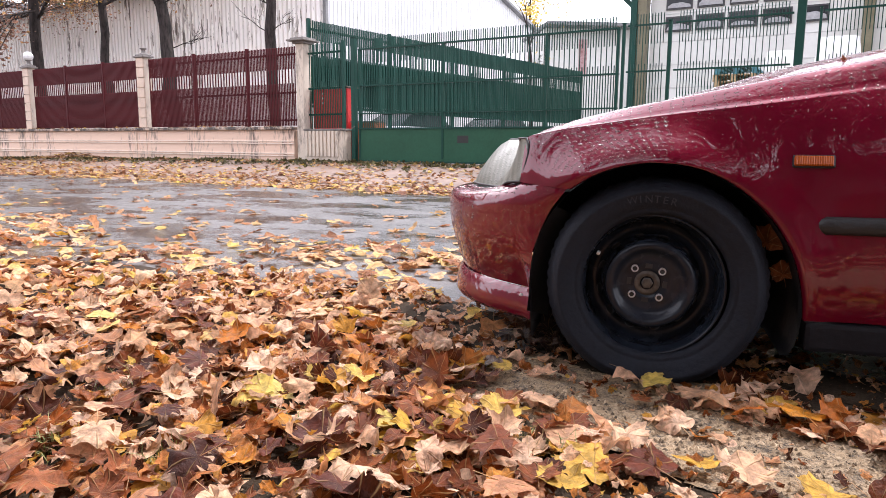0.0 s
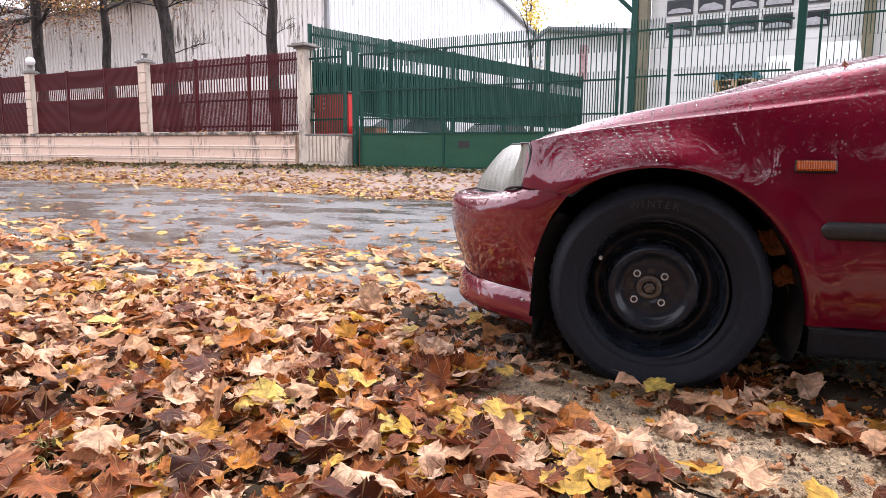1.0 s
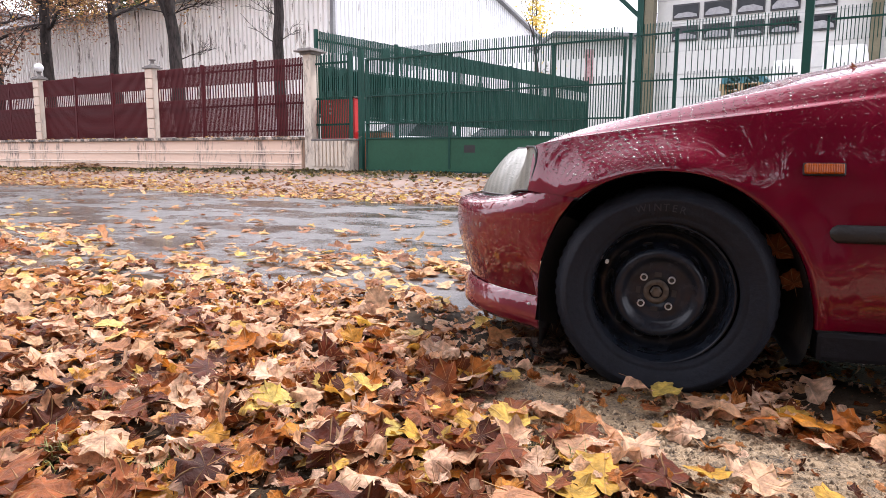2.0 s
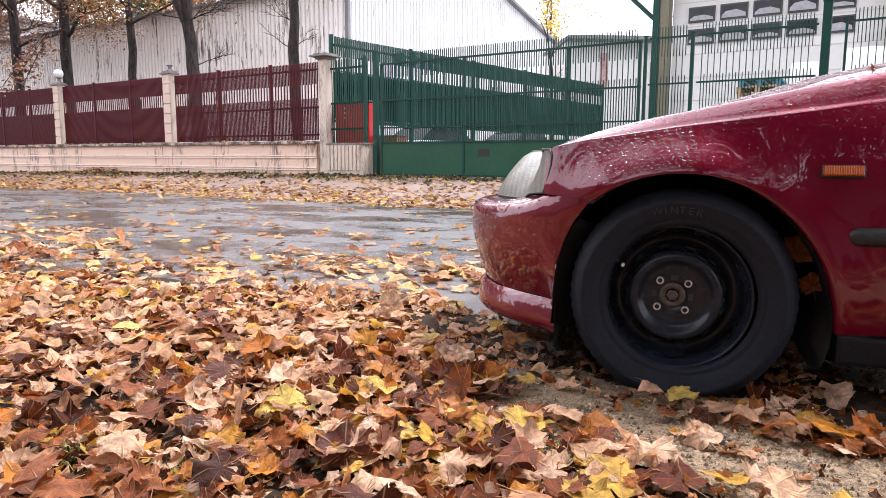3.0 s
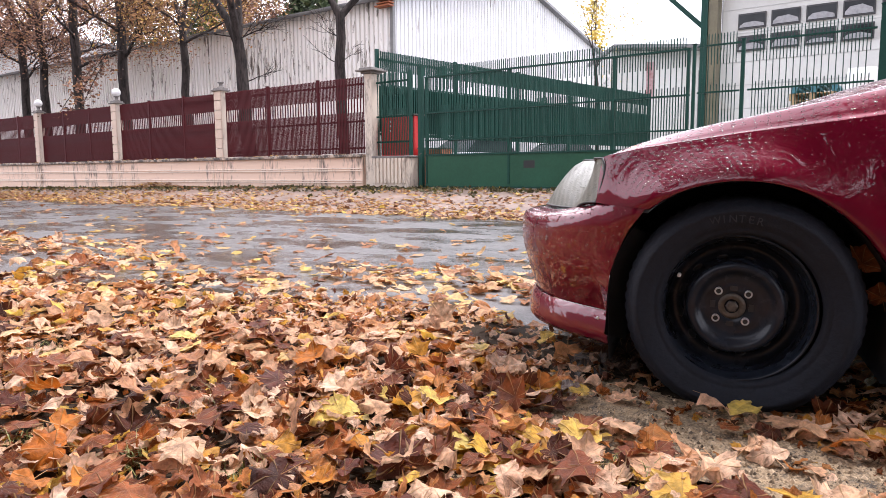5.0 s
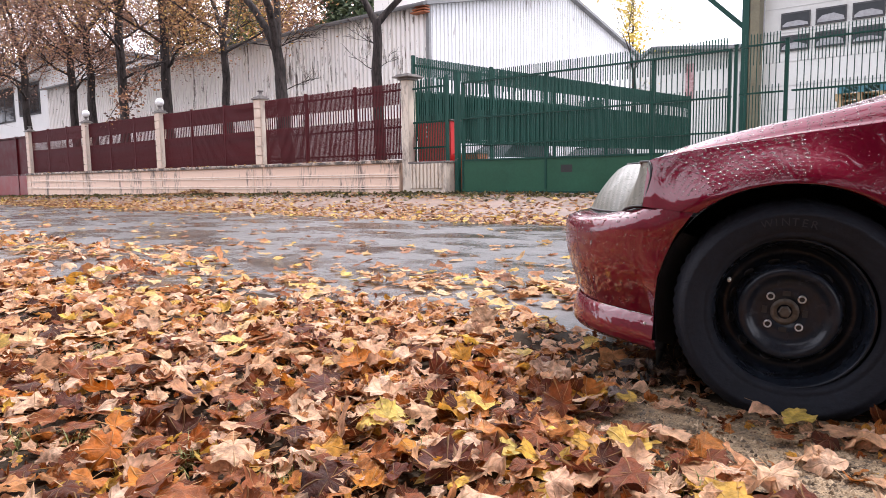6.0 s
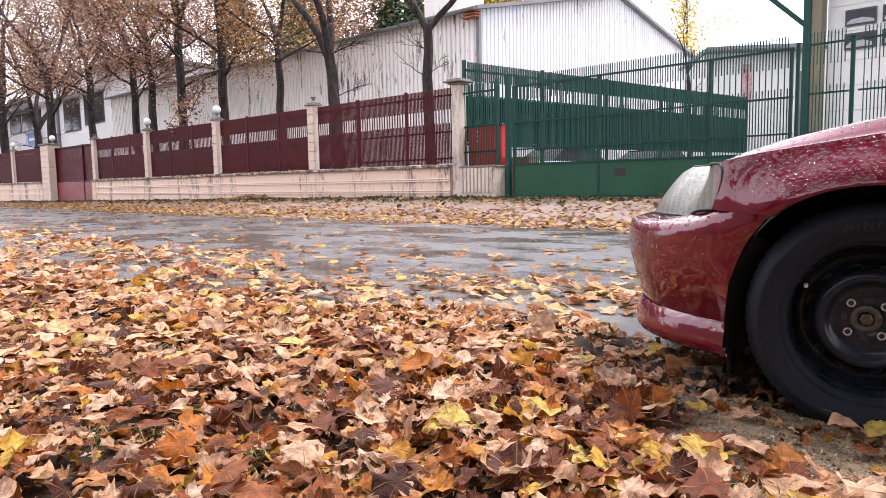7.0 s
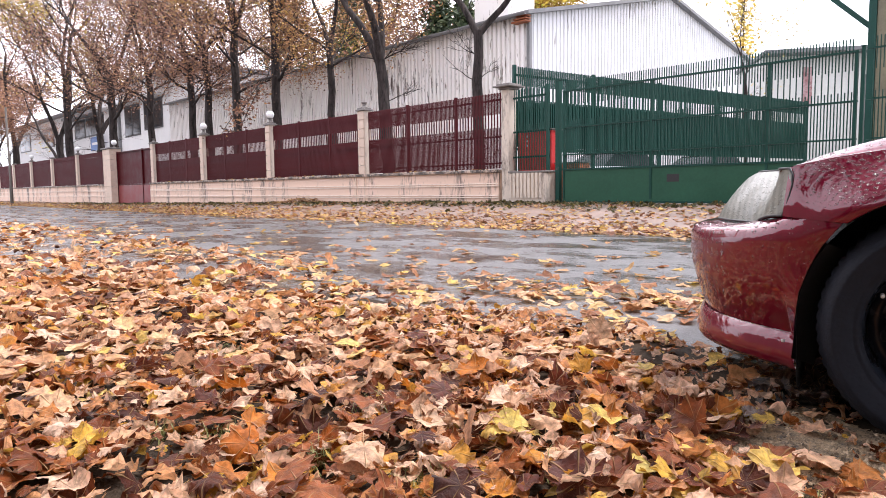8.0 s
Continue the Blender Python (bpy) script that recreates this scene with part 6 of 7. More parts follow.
def hanging_branch():
    """A low leafy twig drooping over the red fence."""
    rng = random.Random(4)
    ob = thing("drooping_branch", pose(-24.4, 11.9, 2.6), "drooping branch of withered leaves over the fence", "branch")
    tubes, tips = [], []
    for limb in range(3):
        sx = 0.45 * (limb - 1)
        spine = [Vector((0.2, 1.7, 2.4)), Vector((0.1 + 0.4 * sx, 1.1, 2.2)), Vector((sx, 0.5, 1.3)), Vector((1.5 * sx - 0.1, 0.0, 0.45)), Vector((1.9 * sx - 0.2, -0.3, -0.25))]
        tubes.append((spine, [0.03, 0.024, 0.017, 0.010, 0.005], 5))
        for k in range(12):
            q = rng.uniform(1.2, 3.9)
            s = spine[int(q)].lerp(spine[int(q) + 1], q - int(q))
            e = s + Vector((rng.gauss(0, 0.35), rng.gauss(-0.1, 0.2), rng.uniform(-0.45, 0.12)))
            m = s.lerp(e, 0.5) + Vector((rng.gauss(0, 0.04), rng.gauss(0, 0.04), 0.07))
            tubes.append(([s, m, e], [0.008, 0.006, 0.003], 4))
            tips += [(m, 3), (e, 3)]
    vs, fs = join_tubes(tubes)
    mesh_object("twigs", vs, fs, M_BARK, ob)
    vs, fs = foliage(rng, tips, 9, 0.075, 0.17)
    tagged(mesh_object("foliage", vs, fs, M_CROWN_BROWN, ob), "withered brown leaves", kind="stuff")


hanging_branch()

# ---- unseen wall and trees behind the camera that close the street and shape reflections ----
M_BACK = varied("brown_plaster", (0.10, 0.085, 0.075), (0.2, 0.175, 0.155), 0.8, 15, 0.8, 0.1, 0.2)
# added out of view: its dark mass keeps sky out of the car's side
tagged(box("wall_back", -60, 45, -10.4, -10.0, -0.1, 7.0, M_BACK), "plain brown wall added out of view to darken the car's reflections", "wall", kind="structure")
for k, (x, y) in enumerate(((-2.6, -2.4), (1.6, -2.2), (7.5, -4.4))):
    tree(x, y, 71 + 2 * k, 4.4, 13.0, 0.22, HALF, M_CROWN_BROWN, 4, 1.0, (0.3, 1.3), clear=4.6, size=0.09, side_limbs=4, group="trees behind the verge")
# denser unseen trees, placed to darken what the car's rear flank reflects
for k, (x, y) in enumerate(((4.6, -7.8), (8.4, -7.2), (12.4, -8.0))):
    tree(x, y, 60 + k, 3.0, 17.0, 0.26, HALF, M_CROWN_BROWN, 7, 0.9, group="trees behind the verge", size=0.15, reach=0.5)


# ---- fallen leaves ----
HALF_OUTLINE = [(0, 1.0), (9, 0.80), (14, 0.83), (22, 0.71), (34, 0.80), (40, 0.84), (49, 0.97), (56, 0.78), (63, 0.75), (73, 0.66), (88, 0.74), (99, 0.82), (108, 0.64), (124, 0.53), (143, 0.42), (163, 0.30)]
LOW_OUTLINE = [(0, 1.0), (23, 0.71), (49, 0.95), (74, 0.66), (98, 0.80), (135, 0.48)]


def leaf_shape(seed, low=False, rings=None, stalked=True):
    """One plane leaf of unit reach: points with lobes, teeth, curl and a stalk. Returns verts, triangles, flat coordinates."""
    rng = random.Random(seed)
    half = LOW_OUTLINE if low else HALF_OUTLINE
    full = half + [(180, 0.16)] + [(360 - a, r) for a, r in reversed(half[1:])]
    outline = []
    for a, r in full:
        a2 = radians(a + rng.uniform(-3, 3))
        r2 = r * rng.uniform(0.88, 1.10)
        outline.append((math.sin(a2) * r2 * rng.uniform(0.94, 1.04), math.cos(a2) * r2))
    n = len(outline)
    rings = rings or ((0.45, 1.0) if low else (0.34, 0.68, 1.0))
    flat = [(0.0, 0.0)]
    for s in rings:
        flat += [(x * s, y * s) for x, y in outline]
    tris = [(0, 1 + k, 1 + (k + 1) % n) for k in range(n)]
    for j in range(len(rings) - 1):
        o = 1 + j * n
        for k in range(n):
            a, b2 = o + k, o + (k + 1) % n
            tris += [(a, a + n, b2 + n), (a, b2 + n, b2)]
    # curl: a fold along one axis, rolled edges, bent lobes, crumples
    ph = rng.uniform(0, math.pi)
    fold = rng.uniform(-0.3, 0.9)
    cup = rng.uniform(-0.5, 0.7)
    lob = [rng.uniform(-0.5, 0.6) for _ in range(7)]
    crumple = rng.uniform(0.2, 0.55)
    verts = []
    for x, y in flat:
        r = math.hypot(x, y)
        th = math.atan2(x, y)
        c = x * math.cos(ph) + y * math.sin(ph)
        z = fold * abs(x) ** 1.4 * 0.7 + cup * c * c
        k = (th / (2 * math.pi) + 0.5) * 7
        i0 = int(k) % 7
        f = k - int(k)
        z += (lob[i0] * (1 - f) + lob[(i0 + 1) % 7] * f) * r ** 2.2
        z += crumple * noise.noise((x * 2.3 + seed, y * 2.3, seed * 0.7)) * (0.4 + r)
        sh = 1 - 0.22 * min(1, abs(z))
        verts.append((x * sh, y * sh, z))
    if not stalked:
        return np.array(verts), np.array(tris), np.array(flat)
    # the stalk
    b0 = len(verts)
    bend = rng.uniform(-0.35, 0.35)
    up = rng.uniform(-0.05, 0.16)
    stalk = [(0, -0.05, 0.0), (bend * 0.35, -0.36, up * 0.4), (bend, -0.70, up)]
    w = 0.013
    for x, y, z in stalk:
        verts += [(x - w, y, z + 0.01), (x + w, y, z + 0.01), (x, y, z + 0.035)]
        flat += [(0.0, 0.001)] * 3
    for j in range(2):
        o = b0 + 3 * j
        for a, b2 in ((0, 1), (1, 2), (2, 0)):
            tris += [(o + a, o + b2, o + 3 + b2), (o + a, o + 3 + b2, o + 3 + a)]
    return np.array(verts), np.array(tris), np.array(flat)


SHAPES = [leaf_shape(s) for s in range(28)]
BANK_SHAPES = [leaf_shape(40 + s, False, (0.4, 0.75, 1.0)) for s in range(28)]
LOW_SHAPES = [leaf_shape(100 + s, True) for s in range(20)]
FAR_SHAPES = [leaf_shape(130 + s, True, (1.0,), False) for s in range(16)]


def leaf_turn(rng, tilt):
    e = Euler((rng.gauss(0, tilt), rng.gauss(0, tilt), rng.uniform(0, 2 * math.pi)))
    return e.to_matrix()


def scatter(name, places, shapes, rng, material, label, tilt=0.35, size=(0.05, 0.085), relief=1.0):
    """Joins many loose leaves into one sheet of litter."""
    V, F, U, o = [], [], [], 0
    for x, y, z in places:
        v, t, f = shapes[rng.randrange(len(shapes))]
        s = rng.uniform(*size)
        if rng.random() < 0.12:
            s *= 0.6
        T = tilt if rng.random() < 0.8 else tilt * 2.3
        R = np.array(leaf_turn(rng, T))
        if rng.random() < 0.4:
            R = R @ np.diag((1, 1, -1))
        p = (v * s * np.array((1, 1, relief))) @ R.T
        low = p[:, 2].min()
        p = p + np.array((x, y, z - low * 0.75))
        V.append(p)
        F.append(t + o)
        U.append(f * 0.5)
        o += len(v)
    ob = mesh_object(name, np.vstack(V), np.vstack(F), material, uvs=np.vstack(U))
    me = ob.data
    me.polygons.foreach_set("use_smooth", [True] * len(me.polygons))
    return tagged(ob, label, "leaves", kind="stuff")


def in_wheel(x, y):
    c, s = math.cos(radians(15)), math.sin(radians(15))
    du, dv = x + 0.454, y - 1.815
    u, v = du * c + dv * s, -du * s + dv * c
    return abs(u) < 0.16 and -0.03 < v < 0.2


def car_gap(x, y):
    """Distance out from the car's near side; the bank thins out towards it."""
    c, s = math.cos(radians(15)), math.sin(radians(15))
    du, dv = x + 0.454, y - 1.815
    u, v = du * c + dv * s, -du * s + dv * c
    if u > -0.35:
        return -v - 0.05
    return math.hypot(u + 0.35, min(0, v + 0.05)) if v < 0.3 else -0.35 - u


rng = random.Random(21)
near, mid, road_bits, far_strip, bare_bits = [], [], [], [], []
# the bank on the verge
for k in range(14000):
    x, y = rng.uniform(-4.2, 1.6), rng.uniform(-0.9, 2.42)
    edge = bank_edge(x)
    if in_wheel(x, y):
        continue
    if bare_patch(x, y):
        if rng.random() < 0.05:
            bare_bits.append((x, y, 0.006))
        continue
    if y > edge and rng.random() > 0.30 + 0.7 * noise.noise((x * 2.2, y * 2.6, 14)):
        continue
    if rng.random() < 0.16 - 0.9 * noise.noise((x * 3.1, y * 3.1, 17)):
        continue
    # thin litter past the bare patch and out towards the bumper
    if x > -0.42 and y < 1.32 and rng.random() < 0.72:
        continue
    if rng.random() < 0.85 * max(0.0, 1 - math.hypot((x + 1.15) / 0.6, (y - 2.1) / 0.42)):
        continue
    fade = max((x - 0.95) / 0.65, (-0.25 - y) / 0.65) + 0.5 * noise.noise((x * 1.7, y * 1.7, 11))
    if fade > 0 and rng.random() < fade:
        continue
    pile = 0.5 + 0.5 * noise.noise((x * 1.6, y * 1.6, 2))
    gap = car_gap(x, y)
    if gap < 0 and rng.random() < 0.5:
        continue
    if gap < 0.2 and -0.85 < x < -0.25 and rng.random() < 0.86:
        continue
    if gap < 0.15 and x >= -0.1 and rng.random() < 0.88:
        continue
    pile *= max(0, min(1, gap / 0.7)) * max(0.12, min(1.0, (edge - y) / 0.6 + 0.1))
    near.append((x, y, 0.004 + rng.random() ** 1.3 * (0.010 + 0.050 * max(0, pile))))
for k in range(9500):
    x, y = rng.uniform(-19, -4.2), rng.uniform(-1.2, 2.9)
    edge = bank_edge(x) - 0.10 * max(0.0, min(5.0, -7 - x))
    if y > edge and rng.random() > 0.26 + 0.8 * noise.noise((x * 1.6, y * 2.2, 14)):
        continue
    mid.append((x, y, 0.004 + rng.random() ** 1.5 * 0.06))
# the bank thins out along the road
for k in range(3200):
    x, y = -4.2 - rng.expovariate(0.55), rng.uniform(-1.0, 2.35)
    if y < bank_edge(x) or rng.random() < 0.2 + 0.6 * noise.noise((x * 1.6, y * 2.2, 14)):
        mid.append((x, y, 0.004 + rng.random() ** 1.5 * 0.05))
# thinner litter over the rest of the verge
for k in range(9000):
    x, y = rng.uniform(-19, 12), rng.uniform(-6.5, 2.2)
    if -4.2 < x < 1.2 and y > -0.6 or x < -4.2 and y > -1.2:
        continue
    if car_gap(x, y) < 0.05 and x > -1.5:
        continue
    away = max(x - 1.2, -0.6 - y if x > -4.2 else -1.2 - y, 0)
    if rng.random() < 0.9 * math.exp(-away / 0.5) + (0.55 if x < 1.6 else 0.2) + 0.8 * noise.noise((x * 0.7, y * 0.7, 5)):
        mid.append((x, y, 0.004 + rng.random() ** 1.5 * 0.05))
# strays on the wet asphalt
DRIFT = (-2.3, 3.05)
while len(road_bits) < 500:
    x, y = rng.uniform(-16, 0.5), 2.2 + rng.expovariate(0.95)
    if y > 7.1:
        continue
    drift = noise.noise((x * 0.8, y * 0.9, 6))
    if rng.random() < 0.45 + 0.9 * drift:
        road_bits.append((x, y, 0.002))
for k in range(430):
    road_bits.append((-38 * rng.random() ** 1.5, rng.uniform(3.2, 7.3), 0.002))
# a drift in front of the wheel, out on the road
drift_bits = []
for k in range(150):
    drift_bits.append((rng.gauss(DRIFT[0], 0.50), rng.gauss(DRIFT[1], 0.22), 0.002 + rng.random() * 0.02))
for k in range(150):
    x = rng.uniform(-9.0, -1.3)
    drift_bits.append((x, 2.2 + abs(rng.gauss(0, 0.42)) + 0.02 * abs(x), 0.002 + rng.random() * 0.012))
for k in range(21000):
    x = -rng.uniform(-3, 62) if rng.random() < 0.8 else rng.uniform(-30, 4)
    y = 7.15 + abs(rng.gauss(0, 1.1)) if rng.random() < 0.62 else rng.uniform(7.0, 11.3)
    if y > 11.3:
        continue
    if noise.noise((x * 0.6, y * 1.2, 3)) < -0.15 and rng.random() < 0.7:
        continue
    far_strip.append((x, y, ground_height(x, y) + 0.006))
for k in range(900):
    x = rng.gauss(-18.6, 1.1) if rng.random() < 0.45 else rng.uniform(-32, -9)
    h = 0.16 * math.exp(-((x + 18.6) / 1.0) ** 2)
    y = 11.32 - abs(rng.gauss(0, 0.22))
    far_strip.append((x, y, ground_height(x, y) + 0.005 + rng.random() * h))
# leaves caught on top of the low wall
for k in range(170):
    far_strip.append((rng.uniform(-31, -10.8), FY - 0.12 + rng.uniform(-0.05, 0.05), 1.002))

# the topmost leaves beside the camera are single things
SHARED = []
for k, (v, t, f) in enumerate(SHAPES):
    me = bpy.data.meshes.new("fallen_leaf")
    me.from_pydata([tuple(p) for p in v], [], [tuple(q) for q in t])
    lay = me.uv_layers.new(name="UVMap")
    lv2 = np.empty(len(me.loops), dtype=np.int32)
    me.loops.foreach_get("vertex_index", lv2)
    lay.data.foreach_set("uv", (f * 0.5).astype(np.float32)[lv2].ravel())
    me.polygons.foreach_set("use_smooth", [True] * len(me.polygons))
    me.materials.append(LEAF_KINDS["brown"])
    SHARED.append(me)
KIND_MESH = {}
for kind, material in LEAF_KINDS.items():
    KIND_MESH[kind] = []
    for me in SHARED:
        c = me.copy()
        c.materials[0] = material
        KIND_MESH[kind].append(c)
LEAF_LABELS = {
    "brown": "dry curled brown plane leaf lying on the verge", "tan": "pale tan plane leaf lying on the leaf bank",
    "orange": "orange plane leaf lying among brown leaves", "yellow": "bright yellow plane leaf lying on the ground",
    "dark": "dark purple-brown wet leaf lying on the verge", "green": "yellow-green plane leaf lying among brown leaves",
}


def fallen_leaf(x, y, z, kind, size, shape, turn, relief=0.62):
    ob = new("fallen_leaf", KIND_MESH[kind][shape % len(SHARED)])
    R = turn.to_4x4()
    me = KIND_MESH[kind][shape % len(SHARED)]
    low = min((turn @ Vector((v.co.x, v.co.y, v.co.z * relief))).z for v in me.vertices) * size
    ob.matrix_world = Matrix.Translation((x, y, z - low * 0.85)) @ R @ Matrix.Diagonal((size, size, size * relief, 1))
    return tagged(ob, LEAF_LABELS[kind], "leaf", "fallen leaves on the verge")


# leaves that stand out
for x, y, kind, size, shape, rx, ry, rz in (
    (-0.369, 1.175, "yellow", 0.088, 3, 0.05, -0.1, 1.9), (-0.40, 1.70, "yellow", 0.062, 3, 0.10, 0.1, -1.2), (-0.20, 1.275, "yellow", 0.055, 5, -0.1, 0.1, 0.5),
    (0.012, 1.322, "yellow", 0.075, 12, 0.05, 0.0, 2.6), (-1.52, 2.02, "tan", 0.075, 9, 1.25, 0.1, 0.4), (-1.20, 1.56, "orange", 0.08, 2, 0.2, 0.25, 1.1),
    (-0.677, 1.25, "yellow", 0.07, 6, 0.15, 0.1, 0.2), (-1.61, 0.78, "green", 0.07, 4, 0.1, 0.1, 2.2), (-1.14, 1.15, "green", 0.07, 7, 0.1, -0.2, 2.9),
    (-2.14, 1.34, "green", 0.08, 10, 0.1, 0.15, 0.9), (-0.764, 1.62, "yellow", 0.055, 14, 0.15, 0.0, 2.0), (-0.50, 1.045, "orange", 0.048, 1, 0.3, 0.2, 0.3),
    (-0.86, 0.98, "dark", 0.085, 16, 0.4, -0.3, 1.4), (-0.605, 1.12, "dark", 0.085, 11, 0.3, 0.4, 2.4), (-0.05, 1.62, "orange", 0.08, 17, 0.1, 0.2, 0.8),
    (0.03, 1.68, "orange", 0.08, 18, 0.2, -0.2, 2.0), (-0.28, 1.66, "tan", 0.07, 19, 0.1, 0.1, 1.0), (0.14, 1.56, "brown", 0.085, 20, 0.2, 0.3, 3.0),
    (-0.577, 1.45, "tan", 0.070, 21, 0.1, 0.1, 2.2), (-0.66, 1.40, "brown", 0.07, 22, 0.1, -0.1, 0.6), (-0.19, 1.46, "tan", 0.035, 24, 0.1, 0.1, 1.6),
    (-0.27, 1.22, "brown", 0.08, 13, 0.2, 0.1, 1.2), (-0.10, 1.66, "yellow", 0.07, 15, 0.1, 0.0, 0.3),
):
    fallen_leaf(x, y, 0.018 if bare_patch(x, y) else 0.03, kind, size, shape, Euler((rx, ry, rz)).to_matrix(), 0.32 if kind == "yellow" else 0.55)
count = 0
while count < 275:
    x, y = rng.uniform(-2.3, 0.5), rng.uniform(0.55, 1.62)
    if bare_patch(x, y) or in_wheel(x, y) or car_gap(x, y) < 0.15:
        continue
    if x > -0.42 and y < 1.42 and rng.random() < 0.85:
        continue
    kind = rng.choices(("brown", "tan", "orange", "yellow", "dark", "green"), (38, 38, 10, 4, 9, 1))[0]
    t = 0.15 if rng.random() < 0.85 else 0.6
    fallen_leaf(x, y, 0.012 + rng.random() * 0.045 * max(0.15, min(1, car_gap(x, y) / 0.7)), kind, rng.uniform(0.040, 0.074), rng.randrange(28), leaf_turn(rng, t))
    count += 1
crumbs = [(rng.uniform(-2.6, 0.9), rng.uniform(0.45, 2.3)) for _ in range(5200)]
crumbs = [(x, y, 0.004 + (0.05 * rng.random() * max(0.0, min(1.0, car_gap(x, y) / 0.7)) if not bare_patch(x, y) else 0.004)) for x, y in crumbs if not in_wheel(x, y) and not (bare_patch(x, y) and rng.random() < 0.6)]
scatter("leaf_litter", crumbs, FAR_SHAPES, rng, M_LITTER, "brown crumbs of broken leaves among the litter", 0.4, (0.008, 0.024), 0.9)
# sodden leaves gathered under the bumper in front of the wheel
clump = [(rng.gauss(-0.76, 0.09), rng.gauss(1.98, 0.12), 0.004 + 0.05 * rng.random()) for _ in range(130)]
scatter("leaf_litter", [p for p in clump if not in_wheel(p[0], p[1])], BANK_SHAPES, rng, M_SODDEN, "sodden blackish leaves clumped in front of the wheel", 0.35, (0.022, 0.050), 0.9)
LIT = "thick bank of curled brown, tan and yellow plane leaves"
close = [p for p in near if math.hypot(p[0], p[1]) < 2.1]
scatter("leaf_litter", close, BANK_SHAPES, rng, M_LITTER, LIT, 0.20, (0.028, 0.068), 0.70)
further = [p for p in near if math.hypot(p[0], p[1]) >= 2.1]
scatter("leaf_litter", further[::4] + further[1::4] + further[2::4], LOW_SHAPES, rng, M_LITTER, LIT, 0.18, (0.030, 0.070), 0.58)
scatter("leaf_litter", [(x, y, z + 0.006) for x, y, z in further[3::4]], LOW_SHAPES, rng, M_PALE_LITTER, "pale tan and yellow leaves lying flat on the leaf bank", 0.14, (0.034, 0.074), 0.45)
scatter("leaf_litter", [p for p in mid if p[0] < -8 or p[1] < -1.2 or p[0] > 1.6], FAR_SHAPES, rng, M_LITTER, LIT, 0.20, (0.045, 0.08), 0.6)
reach = [p for p in mid if p[0] >= -8 and p[1] >= -1.2 and p[0] <= 1.6]
scatter("leaf_litter", [p for k, p in enumerate(reach) if k % 3], LOW_SHAPES, rng, M_LITTER, LIT, 0.20, (0.045, 0.08), 0.6)
scatter("leaf_litter", reach[::3], LOW_SHAPES, rng, M_PALE_LITTER, "pale tan and yellow leaves lying flat on the leaf bank", 0.16, (0.045, 0.08), 0.5)
scatter("leaf_litter", bare_bits, SHAPES, rng, M_LITTER, "a few small leaves on bare sandy ground", 0.25, (0.03, 0.06))
scatter("leaf_litter", road_bits, LOW_SHAPES + SHAPES[:8], rng, M_STREET_LITTER, "scattered wet leaves lying on the asphalt", 0.10, (0.045, 0.08), 0.35)
scatter("leaf_litter", drift_bits[::2], LOW_SHAPES + SHAPES[:12], rng, M_STREET_LITTER, "drift of wet brown leaves on the asphalt beside the verge", 0.12, (0.045, 0.08), 0.5)
scatter("leaf_litter", drift_bits[1::2], LOW_SHAPES + SHAPES[:12], rng, M_PALE_LITTER, "drift of wet leaves on the asphalt beside the verge", 0.10, (0.045, 0.08), 0.42)
moss = []
for k in range(7000):
    x, y = rng.uniform(-42, -2), 11.36 - abs(rng.gauss(0, 0.75))
    if noise.noise((x * 0.9, y * 1.5, 8)) > -0.1:
        moss.append((x, y, ground_height(x, y) + 0.004))
scatter("moss_and_weeds", moss, FAR_SHAPES, rng, M_MOSS, "low dark green moss and weeds at the foot of the wall", 0.4, (0.03, 0.07), 0.6)
scatter("leaf_litter", far_strip, FAR_SHAPES, rng, M_PAVE_LITTER, "dull yellow and tan leaves strewn over the pavement", 0.15, (0.038, 0.074), 0.45)


# ---- grit on the bare ground and tufts of grass in the leaf bank ----
def pebbles():
    rng2 = random.Random(5)
    V, F, o = [], [], 0
    octa = np.array([(1, 0, 0), (-1, 0, 0), (0, 1, 0), (0, -1, 0), (0, 0, 1), (0, 0, -0.6)], dtype=float)
    tri = np.array([(0, 2, 4), (2, 1, 4), (1, 3, 4), (3, 0, 4), (2, 0, 5), (1, 2, 5), (3, 1, 5), (0, 3, 5)])
    n = 0
    while n < 13000:
        x, y = rng2.uniform(-1.0, 0.85), rng2.uniform(0.75, 1.8)
        if not bare_patch(x, y) and rng2.random() > 0.15:
            continue
        s = 0.0012 + 0.0062 * rng2.random() ** 4
        q = octa * np.array([rng2.uniform(0.6, 1.3) for _ in range(3)]) * s
        a = rng2.uniform(0, 6.28)
        R = np.array([[math.cos(a), -math.sin(a), 0], [math.sin(a), math.cos(a), 0], [0, 0, 1]])
        z = verge_z(x, y) + 0.004
        V.append(q @ R.T + np.array((x, y, z)))
        F.append(tri + o)
        o += 6
        n += 1
    ob = mesh_object("grit", np.vstack(V), np.vstack(F), M_GRIT)
    return tagged(ob, "loose grit and crumbs of concrete on the verge", "gravel", kind="stuff")


M_GRIT, gn, gl, gb = shader("grit_stone", 0.8)
g_geo = gn.new("ShaderNodeNewGeometry")
g_ramp = ramp(gn, [(0.0, (0.05, 0.034, 0.021)), (0.5, (0.26, 0.185, 0.11)), (1.0, (0.48, 0.37, 0.245))])
gl.new(g_geo.outputs["Random Per Island"], g_ramp.inputs[0])
gl.new(g_ramp.outputs[0], gb.inputs["Base Color"])
pebbles()
M_GRASS = varied("dry_green_grass", (0.10, 0.12, 0.03), (0.30, 0.30, 0.10), 30, 90, 0.6, 0.1, 0.0)


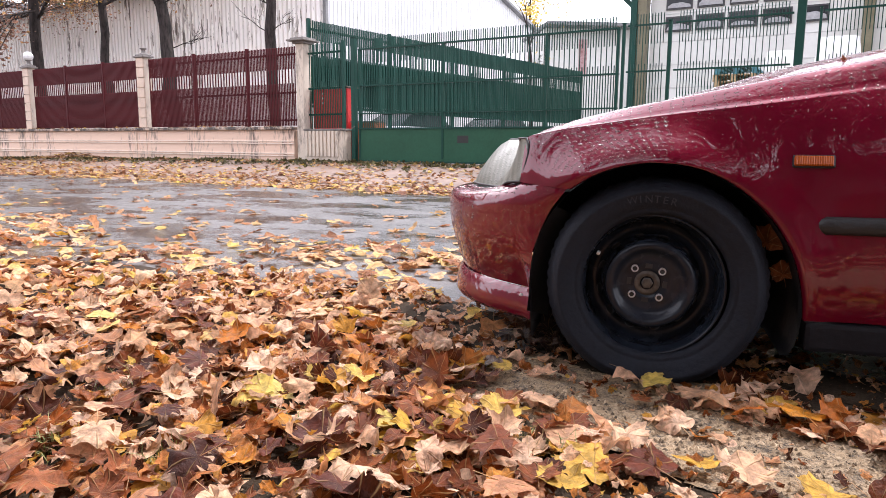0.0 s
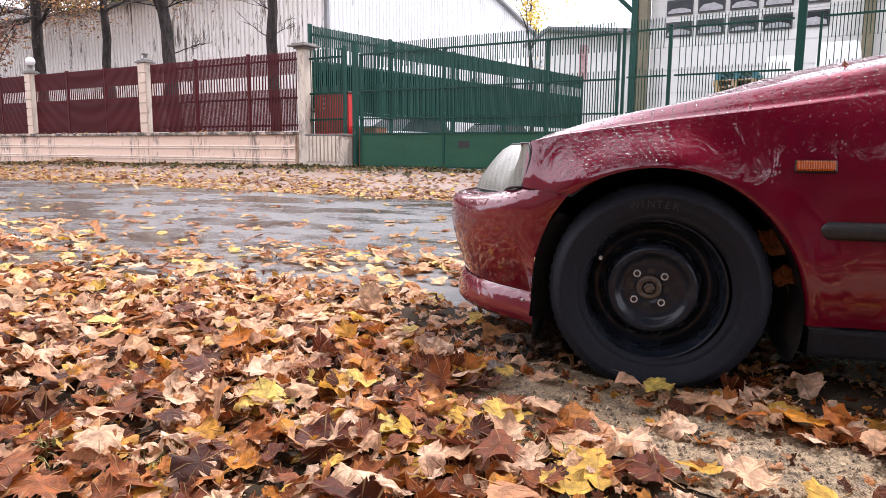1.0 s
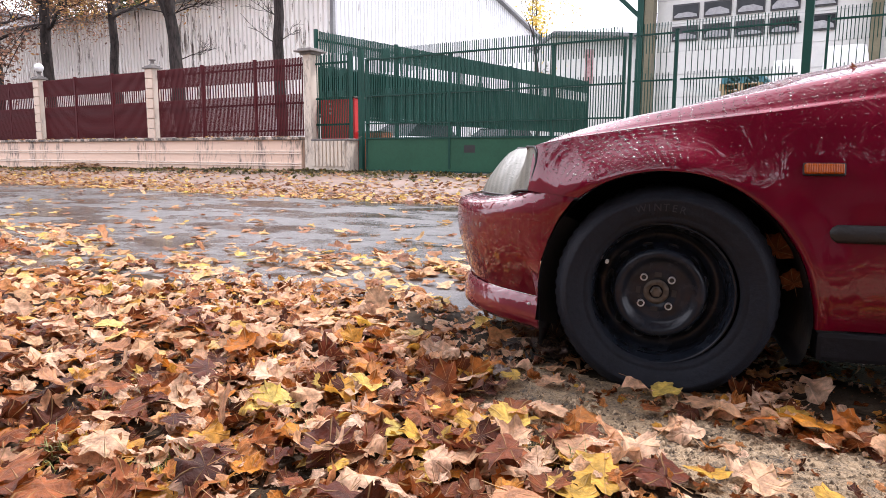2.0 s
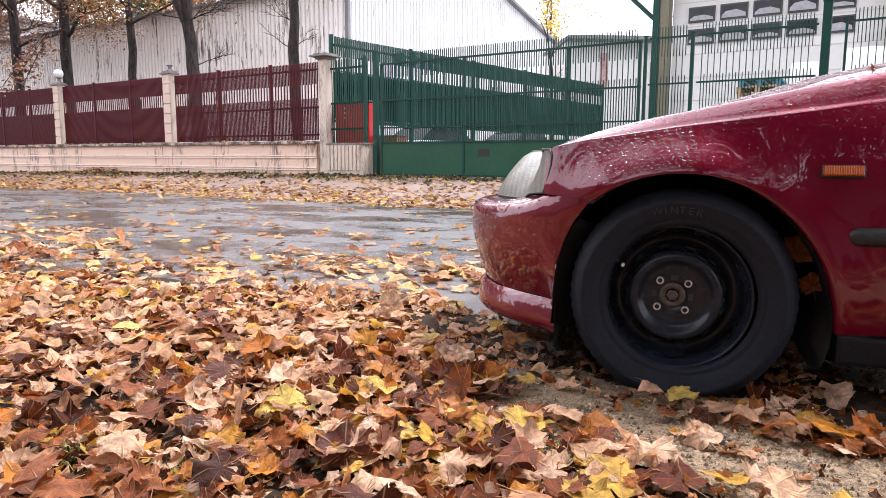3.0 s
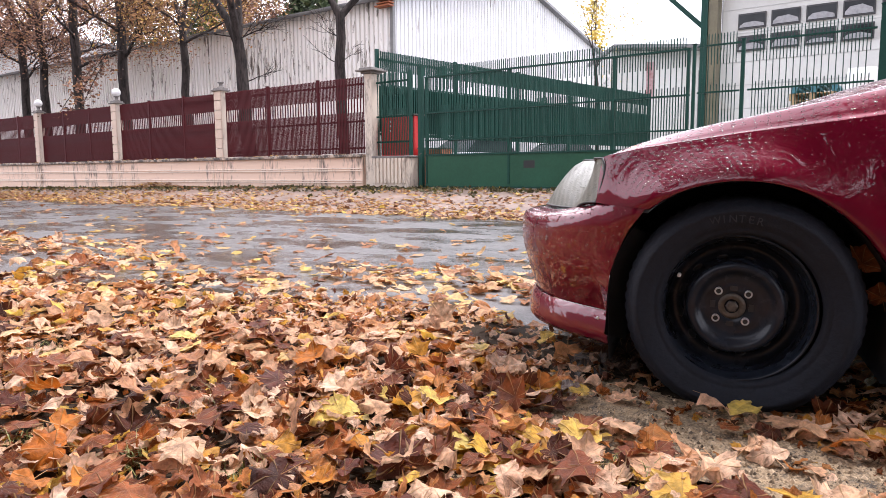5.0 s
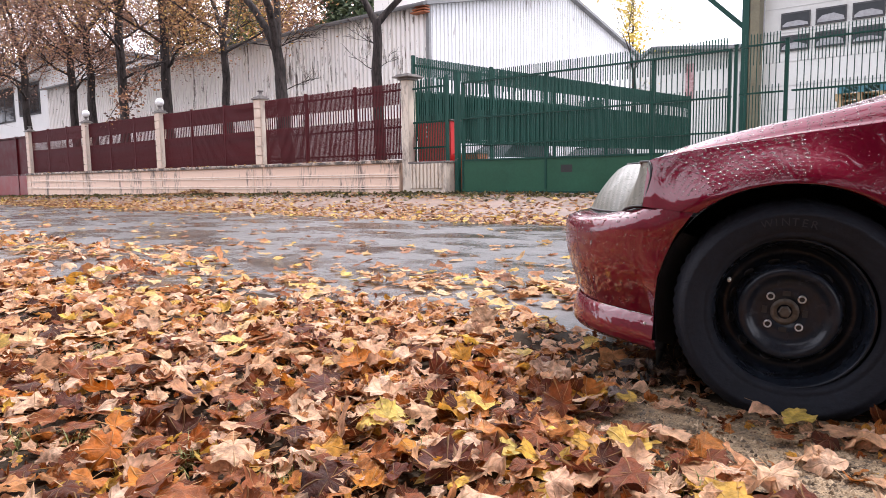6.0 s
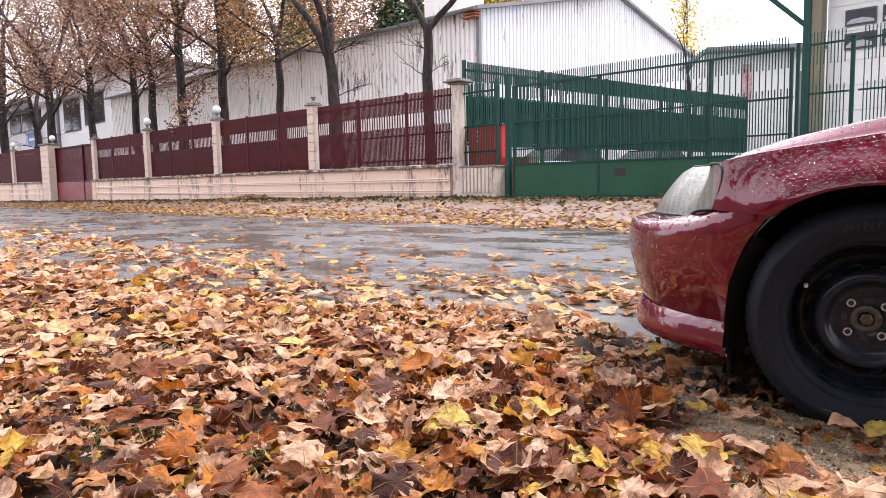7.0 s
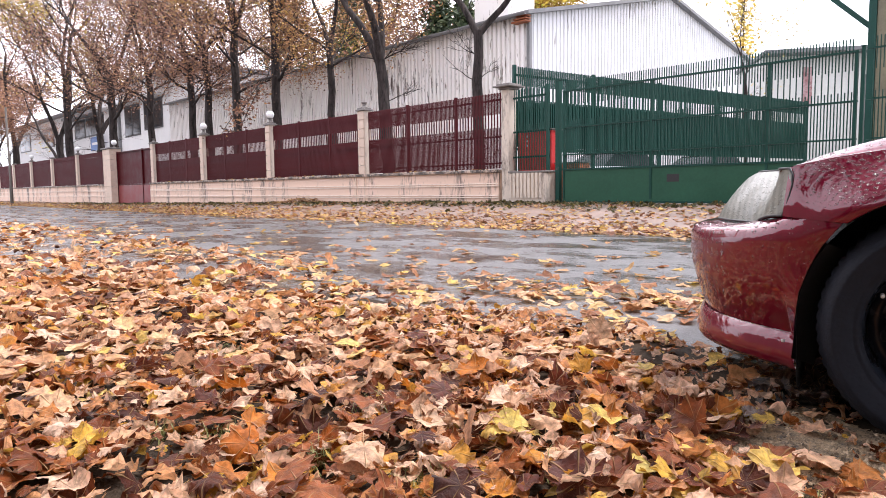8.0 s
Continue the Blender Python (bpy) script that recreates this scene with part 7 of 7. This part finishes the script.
def grass_tuft(x, y, seed, z=0.005, label="small dry green grass tuft among fallen leaves"):
    rng2 = random.Random(seed)
    vs, fs = [], []
    for k in range(60):
        a, r = rng2.uniform(0, 6.28), rng2.uniform(0, 0.07)
        p = Vector((r * math.cos(a), r * math.sin(a), 0.0))
        d = Vector((rng2.gauss(0, 0.5), rng2.gauss(0, 0.5), 1)).normalized()
        L = rng2.uniform(0.03, 0.085)
        w = Vector((-d.y, d.x, 0)).normalized() * 0.0014
        bend = Vector((rng2.gauss(0, 0.3), rng2.gauss(0, 0.3), -0.2)) * L
        o = len(vs)
        m = p + d * L * 0.55
        t = p + d * L + bend
        vs += [p - w, p + w, m + w * 0.8, m - w * 0.8, t]
        fs += [(o, o + 1, o + 2, o + 3), (o + 3, o + 2, o + 4)]
    ob = mesh_object("grass_tuft", vs, fs, M_GRASS)
    ob.location = (x, y, z)
    tagged(ob, label, "grass", "grass tufts")


for k, (x, y) in enumerate(((-1.62, 0.62), (-1.35, 0.70), (-1.9, 0.95), (-1.1, 0.78), (-1.75, 0.52), (-2.4, 1.0), (-1.5, 0.98), (-0.5, 1.22), (-0.95, 1.05))):
    grass_tuft(x, y, 300 + k)
for k in range(30):
    x = -9.6 - 0.22 * k - 0.15 * math.sin(k * 5)
    grass_tuft(x, 11.26 + 0.06 * math.sin(k * 3), 340 + k, ground_height(x, 11.26), "low green grass tuft at the foot of the wall")


# ---- leaves caught on the car ----
def car_leaf(u, v, z, size, shape, turn, label):
    ob = new("stray_leaf", KIND_MESH["brown"][shape])
    ob.matrix_world = CAR_M @ Matrix.Translation((u, v, z)) @ turn.to_matrix().to_4x4() @ Matrix.Diagonal((size, size, size * 0.6, 1))
    tagged(ob, label, "leaf", "leaves caught on the car")


car_leaf(0.505, 0.24, 0.848, 0.04, 4, Euler((0.35, 0.1, 1.2)), "dry brown leaf lying on the wet bonnet")
car_leaf(0.306, 0.10, 0.372, 0.062, 9, Euler((1.45, 0.25, 0.2)), "withered brown leaf stuck in the wheel arch")
car_leaf(0.352, 0.09, 0.290, 0.050, 15, Euler((1.35, -0.3, 0.1)), "withered brown leaf stuck in the wheel arch")
